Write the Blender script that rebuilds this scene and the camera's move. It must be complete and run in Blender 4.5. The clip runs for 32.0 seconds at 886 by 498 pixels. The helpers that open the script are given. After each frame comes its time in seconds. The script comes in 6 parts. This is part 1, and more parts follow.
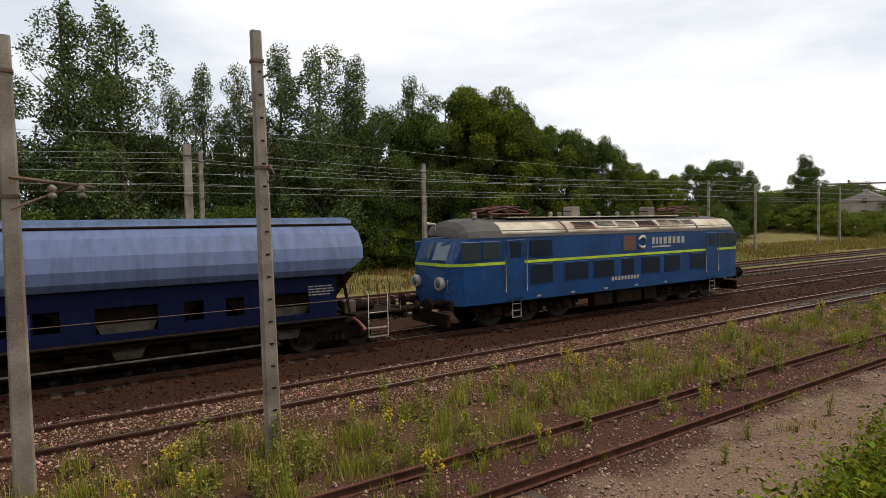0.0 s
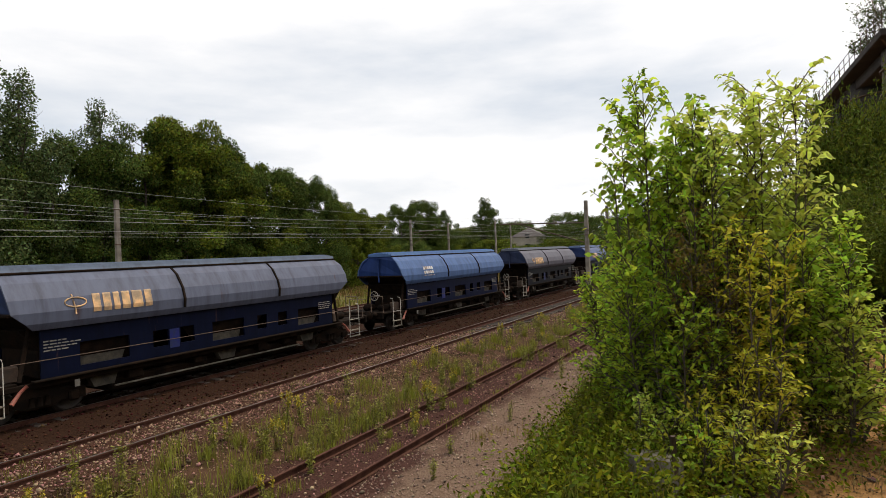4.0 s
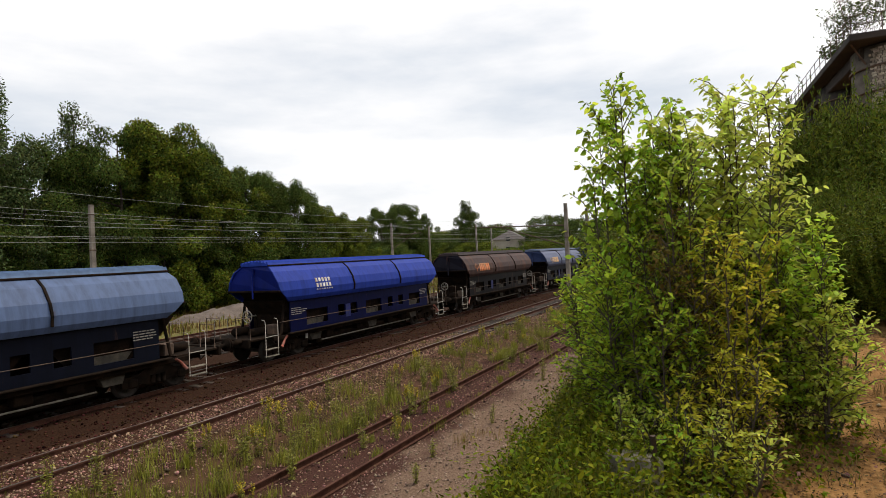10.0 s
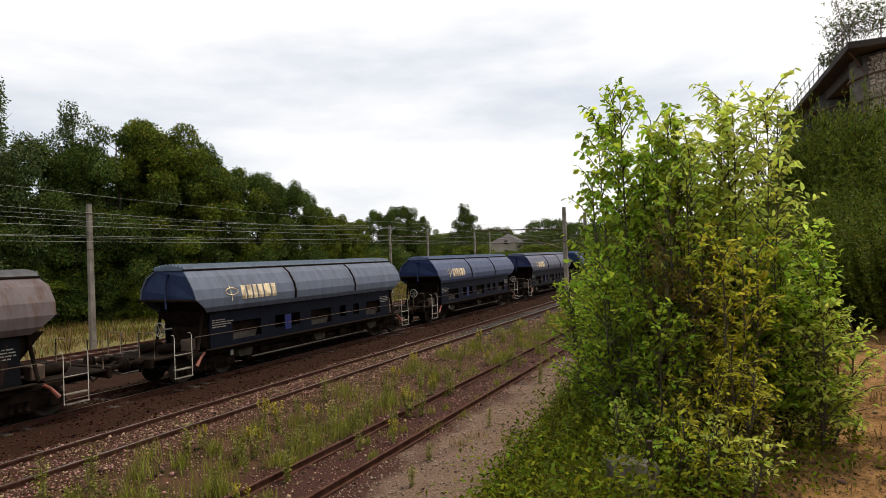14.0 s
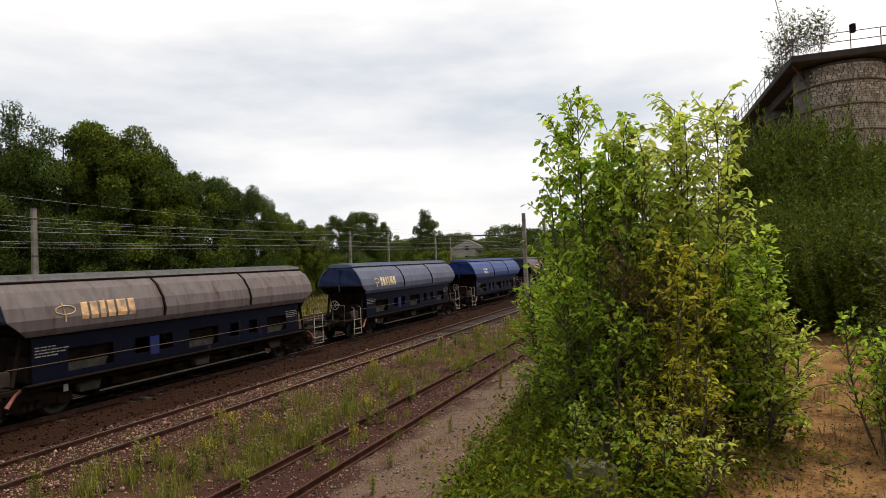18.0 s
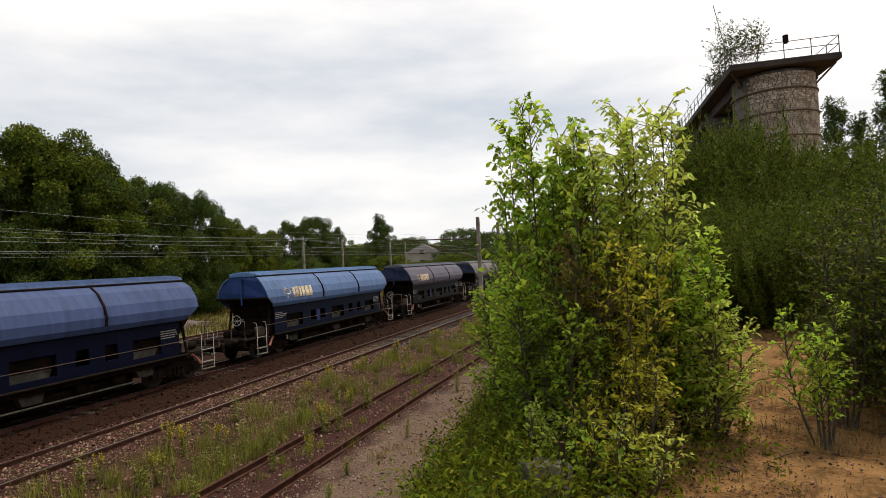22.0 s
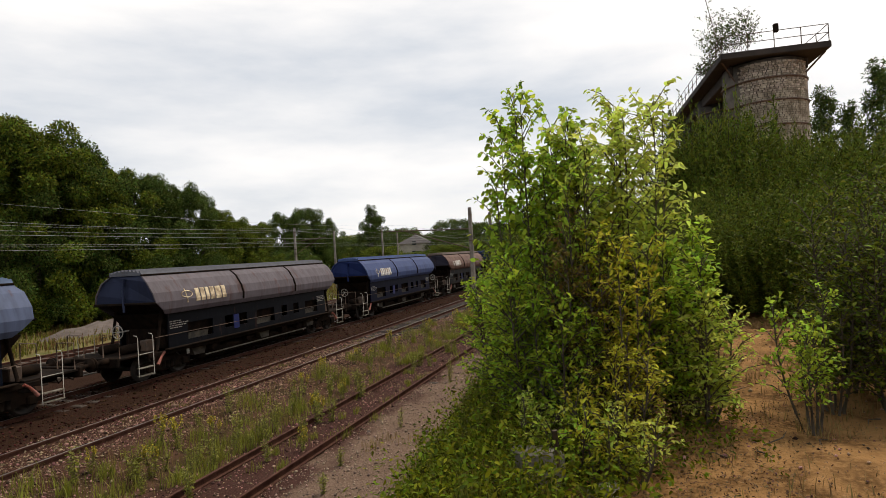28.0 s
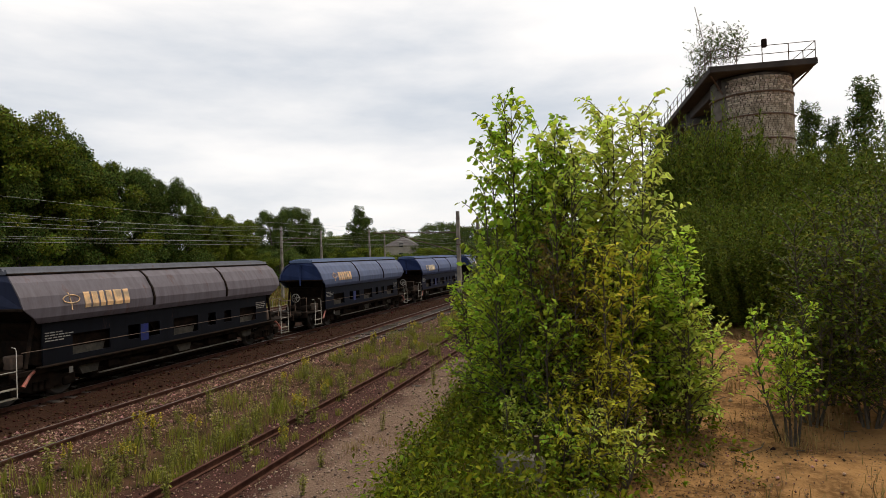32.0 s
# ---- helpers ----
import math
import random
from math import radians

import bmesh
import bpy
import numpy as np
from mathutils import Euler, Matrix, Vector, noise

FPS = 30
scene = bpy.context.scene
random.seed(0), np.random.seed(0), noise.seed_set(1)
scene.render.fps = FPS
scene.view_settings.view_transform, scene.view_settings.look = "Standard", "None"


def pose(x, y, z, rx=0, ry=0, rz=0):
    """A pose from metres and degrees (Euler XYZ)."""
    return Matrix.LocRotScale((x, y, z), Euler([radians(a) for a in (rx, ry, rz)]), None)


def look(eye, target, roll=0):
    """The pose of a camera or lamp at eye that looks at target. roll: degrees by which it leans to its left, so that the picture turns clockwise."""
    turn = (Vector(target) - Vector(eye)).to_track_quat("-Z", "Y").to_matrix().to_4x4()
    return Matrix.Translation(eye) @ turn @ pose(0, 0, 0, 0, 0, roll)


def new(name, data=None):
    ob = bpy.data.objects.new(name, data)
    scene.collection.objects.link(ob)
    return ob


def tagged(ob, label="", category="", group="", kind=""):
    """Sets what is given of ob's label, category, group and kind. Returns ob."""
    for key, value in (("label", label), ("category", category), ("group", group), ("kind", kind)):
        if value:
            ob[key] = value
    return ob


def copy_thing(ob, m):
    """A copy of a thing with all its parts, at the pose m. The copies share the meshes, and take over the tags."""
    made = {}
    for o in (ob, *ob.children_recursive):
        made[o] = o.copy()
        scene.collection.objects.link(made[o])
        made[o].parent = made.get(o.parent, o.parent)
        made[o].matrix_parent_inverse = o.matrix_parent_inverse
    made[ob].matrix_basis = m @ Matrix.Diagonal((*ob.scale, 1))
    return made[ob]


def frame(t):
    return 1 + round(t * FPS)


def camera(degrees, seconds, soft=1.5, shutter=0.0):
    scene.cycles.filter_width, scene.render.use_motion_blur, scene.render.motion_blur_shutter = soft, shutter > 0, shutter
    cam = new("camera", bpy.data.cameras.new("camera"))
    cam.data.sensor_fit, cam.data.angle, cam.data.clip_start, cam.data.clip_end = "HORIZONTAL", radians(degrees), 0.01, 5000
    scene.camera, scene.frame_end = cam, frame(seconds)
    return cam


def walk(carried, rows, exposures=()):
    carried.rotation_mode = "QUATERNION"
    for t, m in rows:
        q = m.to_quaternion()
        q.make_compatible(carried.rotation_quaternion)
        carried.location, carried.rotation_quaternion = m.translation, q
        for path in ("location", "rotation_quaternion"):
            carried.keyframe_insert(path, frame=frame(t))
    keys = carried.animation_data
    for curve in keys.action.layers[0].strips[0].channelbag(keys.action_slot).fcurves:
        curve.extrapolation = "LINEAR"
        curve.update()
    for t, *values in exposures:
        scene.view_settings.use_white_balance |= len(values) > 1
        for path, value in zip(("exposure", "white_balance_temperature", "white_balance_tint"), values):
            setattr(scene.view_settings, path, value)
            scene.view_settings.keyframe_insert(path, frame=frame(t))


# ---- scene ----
cam = camera(74.0, 32.0, soft=0.85)
# seconds, eye x, y, z, yaw, pitch, roll; the railway runs along x, rail tops of the train's track lie at z = 0
ROWS = [
    (0, 0.29, 0.2, 3.950, -33.75, -2.45, 1.00),
    (0.5, 0.17, 0.15, 3.997, -48.40, -1.95, 0.90),
    (1, 0.03, 0.05, 4.083, -55.51, -1.81, 1.43),
    (1.5, 0, 0, 4.130, -58.26, -1.04, 1.88),
    (2, 0, 0, 4.130, -60.68, -0.89, 1.88),
    (2.5, 0, 0, 4.130, -61.56, -1.01, 2.14),
    (3, 0, 0, 4.130, -61.13, -0.81, 1.60),
    (3.5, 0, 0, 4.130, -60.64, 0.02, 2.00),
    (5.5, 0, 0, 4.130, -62.98, 0.02, 2.42),
    (6, 0, 0, 4.130, -62.93, -0.28, 1.89),
    (6.5, 0, 0, 4.130, -62.50, -0.29, 1.37),
    (7, 0, 0, 4.130, -62.33, -0.43, 1.20),
    (7.5, 0, 0, 4.130, -62.35, -0.12, 1.33),
    (8, 0, 0, 4.130, -62.42, 0.02, 1.82),
    (8.5, 0, 0, 4.130, -62.72, -0.07, 2.13),
    (9, 0, 0, 4.130, -62.69, 0.10, 2.19),
    (9.5, 0, 0, 4.130, -62.61, 0.33, 2.64),
    (10, 0, 0, 4.130, -62.92, 0.51, 2.67),
    (10.5, 0, 0, 4.130, -63.19, 0.77, 2.63),
    (11, 0, 0, 4.130, -63.10, 0.79, 2.64),
    (11.5, 0, 0, 4.130, -63.39, 0.56, 2.57),
    (12, 0, 0, 4.130, -62.94, 0.55, 2.58),
    (12.5, 0, 0, 4.130, -63.15, 0.58, 2.31),
    (13, 0, 0, 4.130, -63.45, 0.31, 1.97),
    (13.5, 0, 0, 4.130, -63.31, 0.44, 1.66),
    (14, 0, 0, 4.130, -63.10, 0.77, 2.11),
    (14.5, 0, 0, 4.130, -63.11, 0.85, 2.15),
    (16.5, 0, 0, 4.130, -63.72, 1.14, 1.48),
    (17, 0, 0, 4.130, -64.46, 1.09, 1.71),
    (17.5, 0, 0, 4.130, -65.69, 1.20, 1.91),
    (18, 0, 0, 4.130, -66.91, 1.18, 2.28),
    (18.5, 0, 0, 4.130, -68.22, 1.41, 2.69),
    (19, 0, 0, 4.130, -69.35, 1.50, 2.75),
    (19.5, 0, 0, 4.130, -70.15, 1.12, 2.93),
    (20, 0, 0, 4.130, -70.44, 1.21, 3.12),
    (20.5, 0, 0, 4.130, -70.51, 1.30, 3.11),
    (21, 0, 0, 4.130, -71.14, 1.59, 2.94),
    (21.5, 0, 0, 4.130, -71.03, 1.52, 3.03),
    (22, 0, 0, 4.130, -71.29, 1.39, 3.06),
    (22.5, 0, 0, 4.130, -71.33, 1.11, 3.12),
    (23, 0, 0, 4.130, -71.31, 0.99, 2.92),
    (23.5, 0, 0, 4.130, -71.29, 0.84, 3.19),
    (24, 0, 0, 4.130, -71.25, 1.12, 3.21),
    (24.5, 0, 0, 4.130, -71.21, 0.96, 3.18),
    (25, 0, 0, 4.130, -71.25, 0.84, 3.39),
    (25.5, 0, 0, 4.130, -71.19, 0.79, 3.35),
    (27.5, 0, 0, 4.130, -71.68, 1.22, 3.33),
    (28, 0, 0, 4.130, -72.05, 0.43, 3.44),
    (28.5, 0, 0, 4.130, -72.25, 1.03, 2.94),
    (29, 0, 0, 4.130, -72.05, 0.74, 2.31),
    (29.5, 0, 0, 4.130, -72.28, 0.86, 2.44),
    (30, 0, 0, 4.130, -72.07, 0.79, 2.46),
    (30.5, 0, 0, 4.130, -71.85, 1.11, 2.67),
    (31, 0, 0, 4.130, -72.81, 1.12, 2.63),
    (31.5, 0, 0, 4.130, -73.61, 1.27, 1.88),
    (32, 0, 0, 4.130, -73.33, 0.68, 1.87),
]
walk(cam, [(t, pose(x, y, z, 90 + pitch, roll, yaw)) for t, x, y, z, yaw, pitch, roll in ROWS],
     exposures=[(0, 0.12, 6850, 12), (1, 0.28, 6850, 12), (2, 0.07, 6850, 12), (3.5, 0.04, 6850, 12), (13, 0.08, 6850, 12), (17, -0.02, 6850, 12), (20, -0.08, 6850, 12), (32, -0.1, 6850, 12)])

# ---- sky and sun: a bright overcast summer day ----
world = bpy.data.worlds.new("overcast_sky")
scene.world = world
world.use_nodes = True
wn, wl = world.node_tree.nodes, world.node_tree.links
wn.clear()
w_out = wn.new("ShaderNodeOutputWorld")
w_bg = wn.new("ShaderNodeBackground")
w_sky = wn.new("ShaderNodeTexSky")
w_sky.sky_type, w_sky.sun_disc = "NISHITA", False
w_sky.sun_elevation, w_sky.sun_rotation = radians(61), radians(120)
w_gain = wn.new("ShaderNodeVectorMath")
w_gain.operation = "SCALE"
w_gain.inputs["Scale"].default_value = 0.10
w_co = wn.new("ShaderNodeTexCoord")
w_map = wn.new("ShaderNodeMapping")
w_map.inputs["Scale"].default_value = (1.1, 1.1, 4.2)
w_map.inputs["Location"].default_value = (0.4, 0.9, 0.35)
w_noise = wn.new("ShaderNodeTexNoise")
w_noise.inputs["Scale"].default_value, w_noise.inputs["Detail"].default_value, w_noise.inputs["Roughness"].default_value = 1.35, 7.0, 0.52
w_ramp = wn.new("ShaderNodeValToRGB")
w_ramp.color_ramp.elements[0].position, w_ramp.color_ramp.elements[0].color = 0.37, (0.69, 0.77, 0.87, 1)
w_ramp.color_ramp.elements[1].position, w_ramp.color_ramp.elements[1].color = 0.65, (1.25, 1.25, 1.24, 1)
w_mix = wn.new("ShaderNodeMix")
w_mix.data_type = "RGBA"
w_mix.inputs["Factor"].default_value = 0.92
wl.new(w_co.outputs["Generated"], w_map.inputs["Vector"])
wl.new(w_map.outputs["Vector"], w_noise.inputs["Vector"])
w_dot = wn.new("ShaderNodeVectorMath")
w_dot.operation = "DOT_PRODUCT"
w_dot.inputs[1].default_value = (0.09, -0.055, 0.0)
w_sum = wn.new("ShaderNodeMath")
wl.new(w_co.outputs["Generated"], w_dot.inputs[0])
wl.new(w_dot.outputs["Value"], w_sum.inputs[0])
wl.new(w_noise.outputs["Fac"], w_sum.inputs[1])
wl.new(w_sum.outputs[0], w_ramp.inputs["Fac"])
wl.new(w_sky.outputs["Color"], w_gain.inputs[0])
wl.new(w_gain.outputs["Vector"], w_mix.inputs["A"])
wl.new(w_ramp.outputs["Color"], w_mix.inputs["B"])
wl.new(w_mix.outputs["Result"], w_bg.inputs["Color"])
wl.new(w_bg.outputs["Background"], w_out.inputs["Surface"])
w_bg.inputs["Strength"].default_value = 1.0

sun = new("sun", bpy.data.lights.new("sun", "SUN"))
sun.data.energy, sun.data.angle, sun.data.color = 2.4, radians(18), (1.0, 0.93, 0.80)
sun.matrix_world = look((42, -24, 87.5), (0, 0, 0))

# ---- materials ----
def mat(name, col, rough=0.8, metal=0.0, var=None, scale=3.0, fine=40.0, bump=0.0, bscale=60.0, rnd=0.0, island=False, oc=False, rust=None, spec=0.4, translucent=0.0, detail=6.0):
    """A node material: base colour, a second colour mixed in by large and fine noise, bump, random shift per object or island."""
    m = bpy.data.materials.new(name)
    m.use_nodes = True
    n, l = m.node_tree.nodes, m.node_tree.links
    b = n["Principled BSDF"]
    b.inputs["Roughness"].default_value, b.inputs["Metallic"].default_value = rough, metal
    b.inputs["Specular IOR Level"].default_value = spec
    co = n.new("ShaderNodeTexCoord")
    info = n.new("ShaderNodeObjectInfo")
    off = n.new("ShaderNodeVectorMath")
    off.operation = "MULTIPLY_ADD"
    off.inputs[1].default_value = (1, 1, 1)
    rv = n.new("ShaderNodeMath")
    rv.operation = "MULTIPLY"
    rv.inputs[1].default_value = 37.0
    l.new(info.outputs["Random"], rv.inputs[0])
    l.new(co.outputs["Object"], off.inputs[0])
    l.new(rv.outputs[0], off.inputs[2])
    vec = off.outputs["Vector"]

    def noise_at(s, d=detail):
        t = n.new("ShaderNodeTexNoise")
        t.inputs["Scale"].default_value, t.inputs["Detail"].default_value = s, d
        l.new(vec, t.inputs["Vector"])
        return t.outputs["Fac"]

    def ramp(fac, a, c):
        r = n.new("ShaderNodeMapRange")
        r.inputs["From Min"].default_value, r.inputs["From Max"].default_value = a, c
        l.new(fac, r.inputs["Value"])
        return r.outputs["Result"]

    def blend(fac, a, c, how="MIX"):
        x = n.new("ShaderNodeMix")
        x.data_type, x.blend_type = "RGBA", how
        for k, v in (("Factor", fac), ("A", a), ("B", c)):
            if isinstance(v, (int, float)):
                x.inputs[k].default_value = v
            elif isinstance(v, tuple):
                x.inputs[k].default_value = (*v, 1)
            else:
                l.new(v, x.inputs[k])
        return x.outputs["Result"]

    base = info.outputs["Color"] if oc else col
    if var:
        base = blend(ramp(noise_at(scale), 0.38, 0.64), base, var)
    base = blend(ramp(noise_at(fine, 3.0), 0.25, 0.75), base, (0.55, 0.55, 0.55), "SOFT_LIGHT") if not var else blend(0.45, base, blend(ramp(noise_at(fine, 3.0), 0.3, 0.7), (0.25, 0.25, 0.25), (0.75, 0.75, 0.75)), "SOFT_LIGHT")
    if rust:
        streak = n.new("ShaderNodeMapping")
        streak.inputs["Scale"].default_value = (1.6, 1.0, 0.35)
        l.new(vec, streak.inputs["Vector"])
        t = n.new("ShaderNodeTexNoise")
        t.inputs["Scale"].default_value, t.inputs["Detail"].default_value, t.inputs["Roughness"].default_value = 1.7, 9.0, 0.65
        l.new(streak.outputs["Vector"], t.inputs["Vector"])
        add = n.new("ShaderNodeMath")
        add.operation = "MULTIPLY_ADD"
        add.inputs[1].default_value, add.inputs[2].default_value = 0.55, -0.12
        l.new(info.outputs["Alpha"], add.inputs[0])
        s = n.new("ShaderNodeMath")
        s.operation = "ADD"
        l.new(t.outputs["Fac"], s.inputs[0])
        l.new(add.outputs[0], s.inputs[1])
        base = blend(ramp(s.outputs[0], 0.56, 0.74), base, rust)
        drip = n.new("ShaderNodeMapping")
        drip.inputs["Scale"].default_value = (2.6, 1.0, 0.22)
        drip.inputs["Location"].default_value = (3.1, 0.0, 1.7)
        l.new(vec, drip.inputs["Vector"])
        t2 = n.new("ShaderNodeTexNoise")
        t2.inputs["Scale"].default_value, t2.inputs["Detail"].default_value, t2.inputs["Roughness"].default_value = 1.3, 8.0, 0.7
        l.new(drip.outputs["Vector"], t2.inputs["Vector"])
        base = blend(ramp(t2.outputs["Fac"], 0.42, 0.68), base, (0.7, 0.67, 0.64), "MULTIPLY")
    if rnd:
        r = n.new("ShaderNodeNewGeometry").outputs["Random Per Island"] if island else info.outputs["Random"]
        h = n.new("ShaderNodeHueSaturation")
        mr = n.new("ShaderNodeMapRange")
        mr.inputs["To Min"].default_value, mr.inputs["To Max"].default_value = 1 - rnd, 1 + rnd
        l.new(r, mr.inputs["Value"])
        l.new(mr.outputs["Result"], h.inputs["Value"])
        mh = n.new("ShaderNodeMapRange")
        mh.inputs["To Min"].default_value, mh.inputs["To Max"].default_value = 0.5 - rnd * 0.06, 0.5 + rnd * 0.05
        wr = n.new("ShaderNodeMath")
        wr.operation = "FRACT"
        mm = n.new("ShaderNodeMath")
        mm.operation = "MULTIPLY"
        mm.inputs[1].default_value = 7.3
        l.new(r, mm.inputs[0])
        l.new(mm.outputs[0], wr.inputs[0])
        l.new(wr.outputs[0], mh.inputs["Value"])
        l.new(mh.outputs["Result"], h.inputs["Hue"])
        if isinstance(base, tuple):
            h.inputs["Color"].default_value = (*base, 1)
        else:
            l.new(base, h.inputs["Color"])
        base = h.outputs["Color"]
    l.new(base, b.inputs["Base Color"])
    if bump:
        bp = n.new("ShaderNodeBump")
        bp.inputs["Strength"].default_value, bp.inputs["Distance"].default_value = bump, 0.02
        l.new(noise_at(bscale, 4.0), bp.inputs["Height"])
        l.new(bp.outputs["Normal"], b.inputs["Normal"])
    if translucent:
        tr = n.new("ShaderNodeBsdfTranslucent")
        l.new(base, tr.inputs["Color"])
        mx = n.new("ShaderNodeMixShader")
        mx.inputs["Fac"].default_value = translucent
        out = n["Material Output"]
        l.new(b.outputs["BSDF"], mx.inputs[1])
        l.new(tr.outputs["BSDF"], mx.inputs[2])
        l.new(mx.outputs["Shader"], out.inputs["Surface"])
    return m


RUST = (0.105, 0.05, 0.034)
M_PAINT = mat("wagon_paint", (0.2, 0.22, 0.26), 0.55, var=None, oc=True, rust=RUST, bump=0.10, bscale=7, fine=5, spec=0.12)
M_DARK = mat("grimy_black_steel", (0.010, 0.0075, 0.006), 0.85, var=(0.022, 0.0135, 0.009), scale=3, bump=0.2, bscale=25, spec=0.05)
M_WHITE = mat("worn_white_paint", (0.34, 0.33, 0.3), 0.6, var=(0.32, 0.28, 0.23), scale=9)
M_CREAM = mat("faded_lettering_paint", (0.62, 0.5, 0.28), 0.6, oc=True, var=(0.35, 0.25, 0.16), scale=4)
M_CHUTE = mat("dusty_chute_steel", (0.04, 0.035, 0.027), 0.85, var=(0.085, 0.07, 0.052), scale=4)
M_BEIGE = mat("dusty_beige_steel", (0.24, 0.22, 0.18), 0.8, var=(0.12, 0.095, 0.07), scale=5)
M_TYRE = mat("worn_wheel_steel", (0.03, 0.027, 0.025), 0.7, 0.2, var=(0.05, 0.037, 0.03), scale=6)
M_RED = mat("faded_red_paint", (0.3, 0.075, 0.05), 0.6, var=(0.14, 0.06, 0.045), scale=8)
M_RAIL_BRIGHT = mat("polished_rail_steel", (0.33, 0.31, 0.3), 0.35, 0.9, var=(0.2, 0.17, 0.15), scale=4)
M_RAIL_RUST = mat("rusty_rail_steel", (0.062, 0.026, 0.019), 0.85, var=(0.1, 0.045, 0.03), scale=5, bump=0.3, bscale=40, spec=0.12)
M_SLEEPER = mat("weathered_sleeper_wood", (0.038, 0.028, 0.022), 0.9, var=(0.068, 0.05, 0.04), scale=3, bump=0.4, bscale=20, rnd=0.2)
M_SLEEPER_C = mat("grey_concrete_sleeper", (0.1, 0.078, 0.062), 0.9, var=(0.06, 0.045, 0.036), scale=3, bump=0.3, bscale=30, rnd=0.15)
M_CONC = mat("weathered_concrete", (0.25, 0.22, 0.185), 0.9, var=(0.14, 0.118, 0.096), scale=1.5, bump=0.25, bscale=30)
# deck, ring beam and rear silos: shade under the deck is in this colour
M_CONC_D = mat("shade_darkened_concrete", (0.028, 0.023, 0.02), 0.95, var=(0.048, 0.038, 0.032), scale=0.8, bump=0.3, bscale=20)
M_WIRE = mat("weathered_bright_wire", (0.27, 0.27, 0.25), 0.5, 0.2)
M_STEEL_R = mat("rusty_structural_steel", (0.12, 0.075, 0.05), 0.8, var=(0.07, 0.05, 0.04), scale=4)
M_STONE = mat("tower_masonry_stone", (0.42, 0.365, 0.29), 0.9, var=(0.2, 0.165, 0.125), scale=2.2, bump=0.35, bscale=14, rnd=0.28)
M_MORTAR = mat("dark_masonry_joint", (0.115, 0.095, 0.075), 0.95, var=(0.07, 0.056, 0.044), scale=2)
M_BARK = mat("grey_brown_bark", (0.06, 0.045, 0.032), 0.9, var=(0.1, 0.08, 0.06), scale=6, bump=0.5, bscale=40)
M_LEAF_DK = mat("dark_green_foliage", (0.068, 0.102, 0.02), 0.65, rnd=0.85, island=True, translucent=0.3, spec=0.08)
M_LEAF_POP = mat("grey_green_poplar_foliage", (0.075, 0.108, 0.036), 0.6, rnd=0.8, island=True, translucent=0.3, spec=0.12)
M_LEAF_MID = mat("mid_green_foliage", (0.108, 0.14, 0.015), 0.6, rnd=0.8, island=True, translucent=0.3, spec=0.1)
M_LEAF_WIL = mat("willow_green_foliage", (0.095, 0.124, 0.014), 0.6, rnd=0.75, island=True, translucent=0.25, spec=0.1)
M_LEAF_NEAR = mat("fresh_green_leaf", (0.35, 0.49, 0.05), 0.5, rnd=0.6, island=True, translucent=0.6, spec=0.12)
M_LEAF_YEL = mat("yellow_green_leaf", (0.56, 0.54, 0.05), 0.5, rnd=0.5, island=True, translucent=0.55, spec=0.12)
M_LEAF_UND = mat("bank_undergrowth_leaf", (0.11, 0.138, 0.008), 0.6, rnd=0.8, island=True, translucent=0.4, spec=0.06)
M_LEAF_LIGHT = mat("light_green_leaf", (0.54, 0.62, 0.11), 0.5, rnd=0.45, island=True, translucent=0.55, spec=0.15)
M_LEAF_LOW = mat("low_sapling_leaf", (0.3, 0.42, 0.04), 0.6, rnd=0.6, island=True, translucent=0.6, spec=0.08)
M_LEAF_BRN = mat("brownish_drying_leaf", (0.2, 0.15, 0.03), 0.6, rnd=0.5, island=True, translucent=0.4, spec=0.15)
M_GRASS = mat("summer_grass", (0.135, 0.14, 0.018), 0.8, rnd=0.5, island=True, translucent=0.25, spec=0.2)
M_DRY = mat("dry_straw_grass", (0.26, 0.18, 0.07), 0.85, rnd=0.4, island=True, translucent=0.2, spec=0.2)
M_MEADOW = mat("brown_meadow_grass", (0.17, 0.115, 0.042), 0.85, rnd=0.5, island=True, translucent=0.2, spec=0.1)
M_FLOWER = mat("yellow_blossom", (0.48, 0.37, 0.02), 0.7, rnd=0.25, island=True)
# dark ballast whose colour also holds the shade cast by the wagons
M_PEBBLE_D = mat("stained_shaded_ballast_stone", (0.045, 0.021, 0.013), 1.0, rnd=0.9, island=True, bump=0.3, bscale=50, spec=0.02)
M_PEBBLE_P = mat("pale_gravel_stone", (0.25, 0.175, 0.13), 0.9, rnd=0.6, island=True, bump=0.3, bscale=50)
M_PEBBLE = mat("track_ballast_stone", (0.235, 0.15, 0.108), 1.0, rnd=0.97, island=True, bump=0.3, bscale=50, spec=0.1)


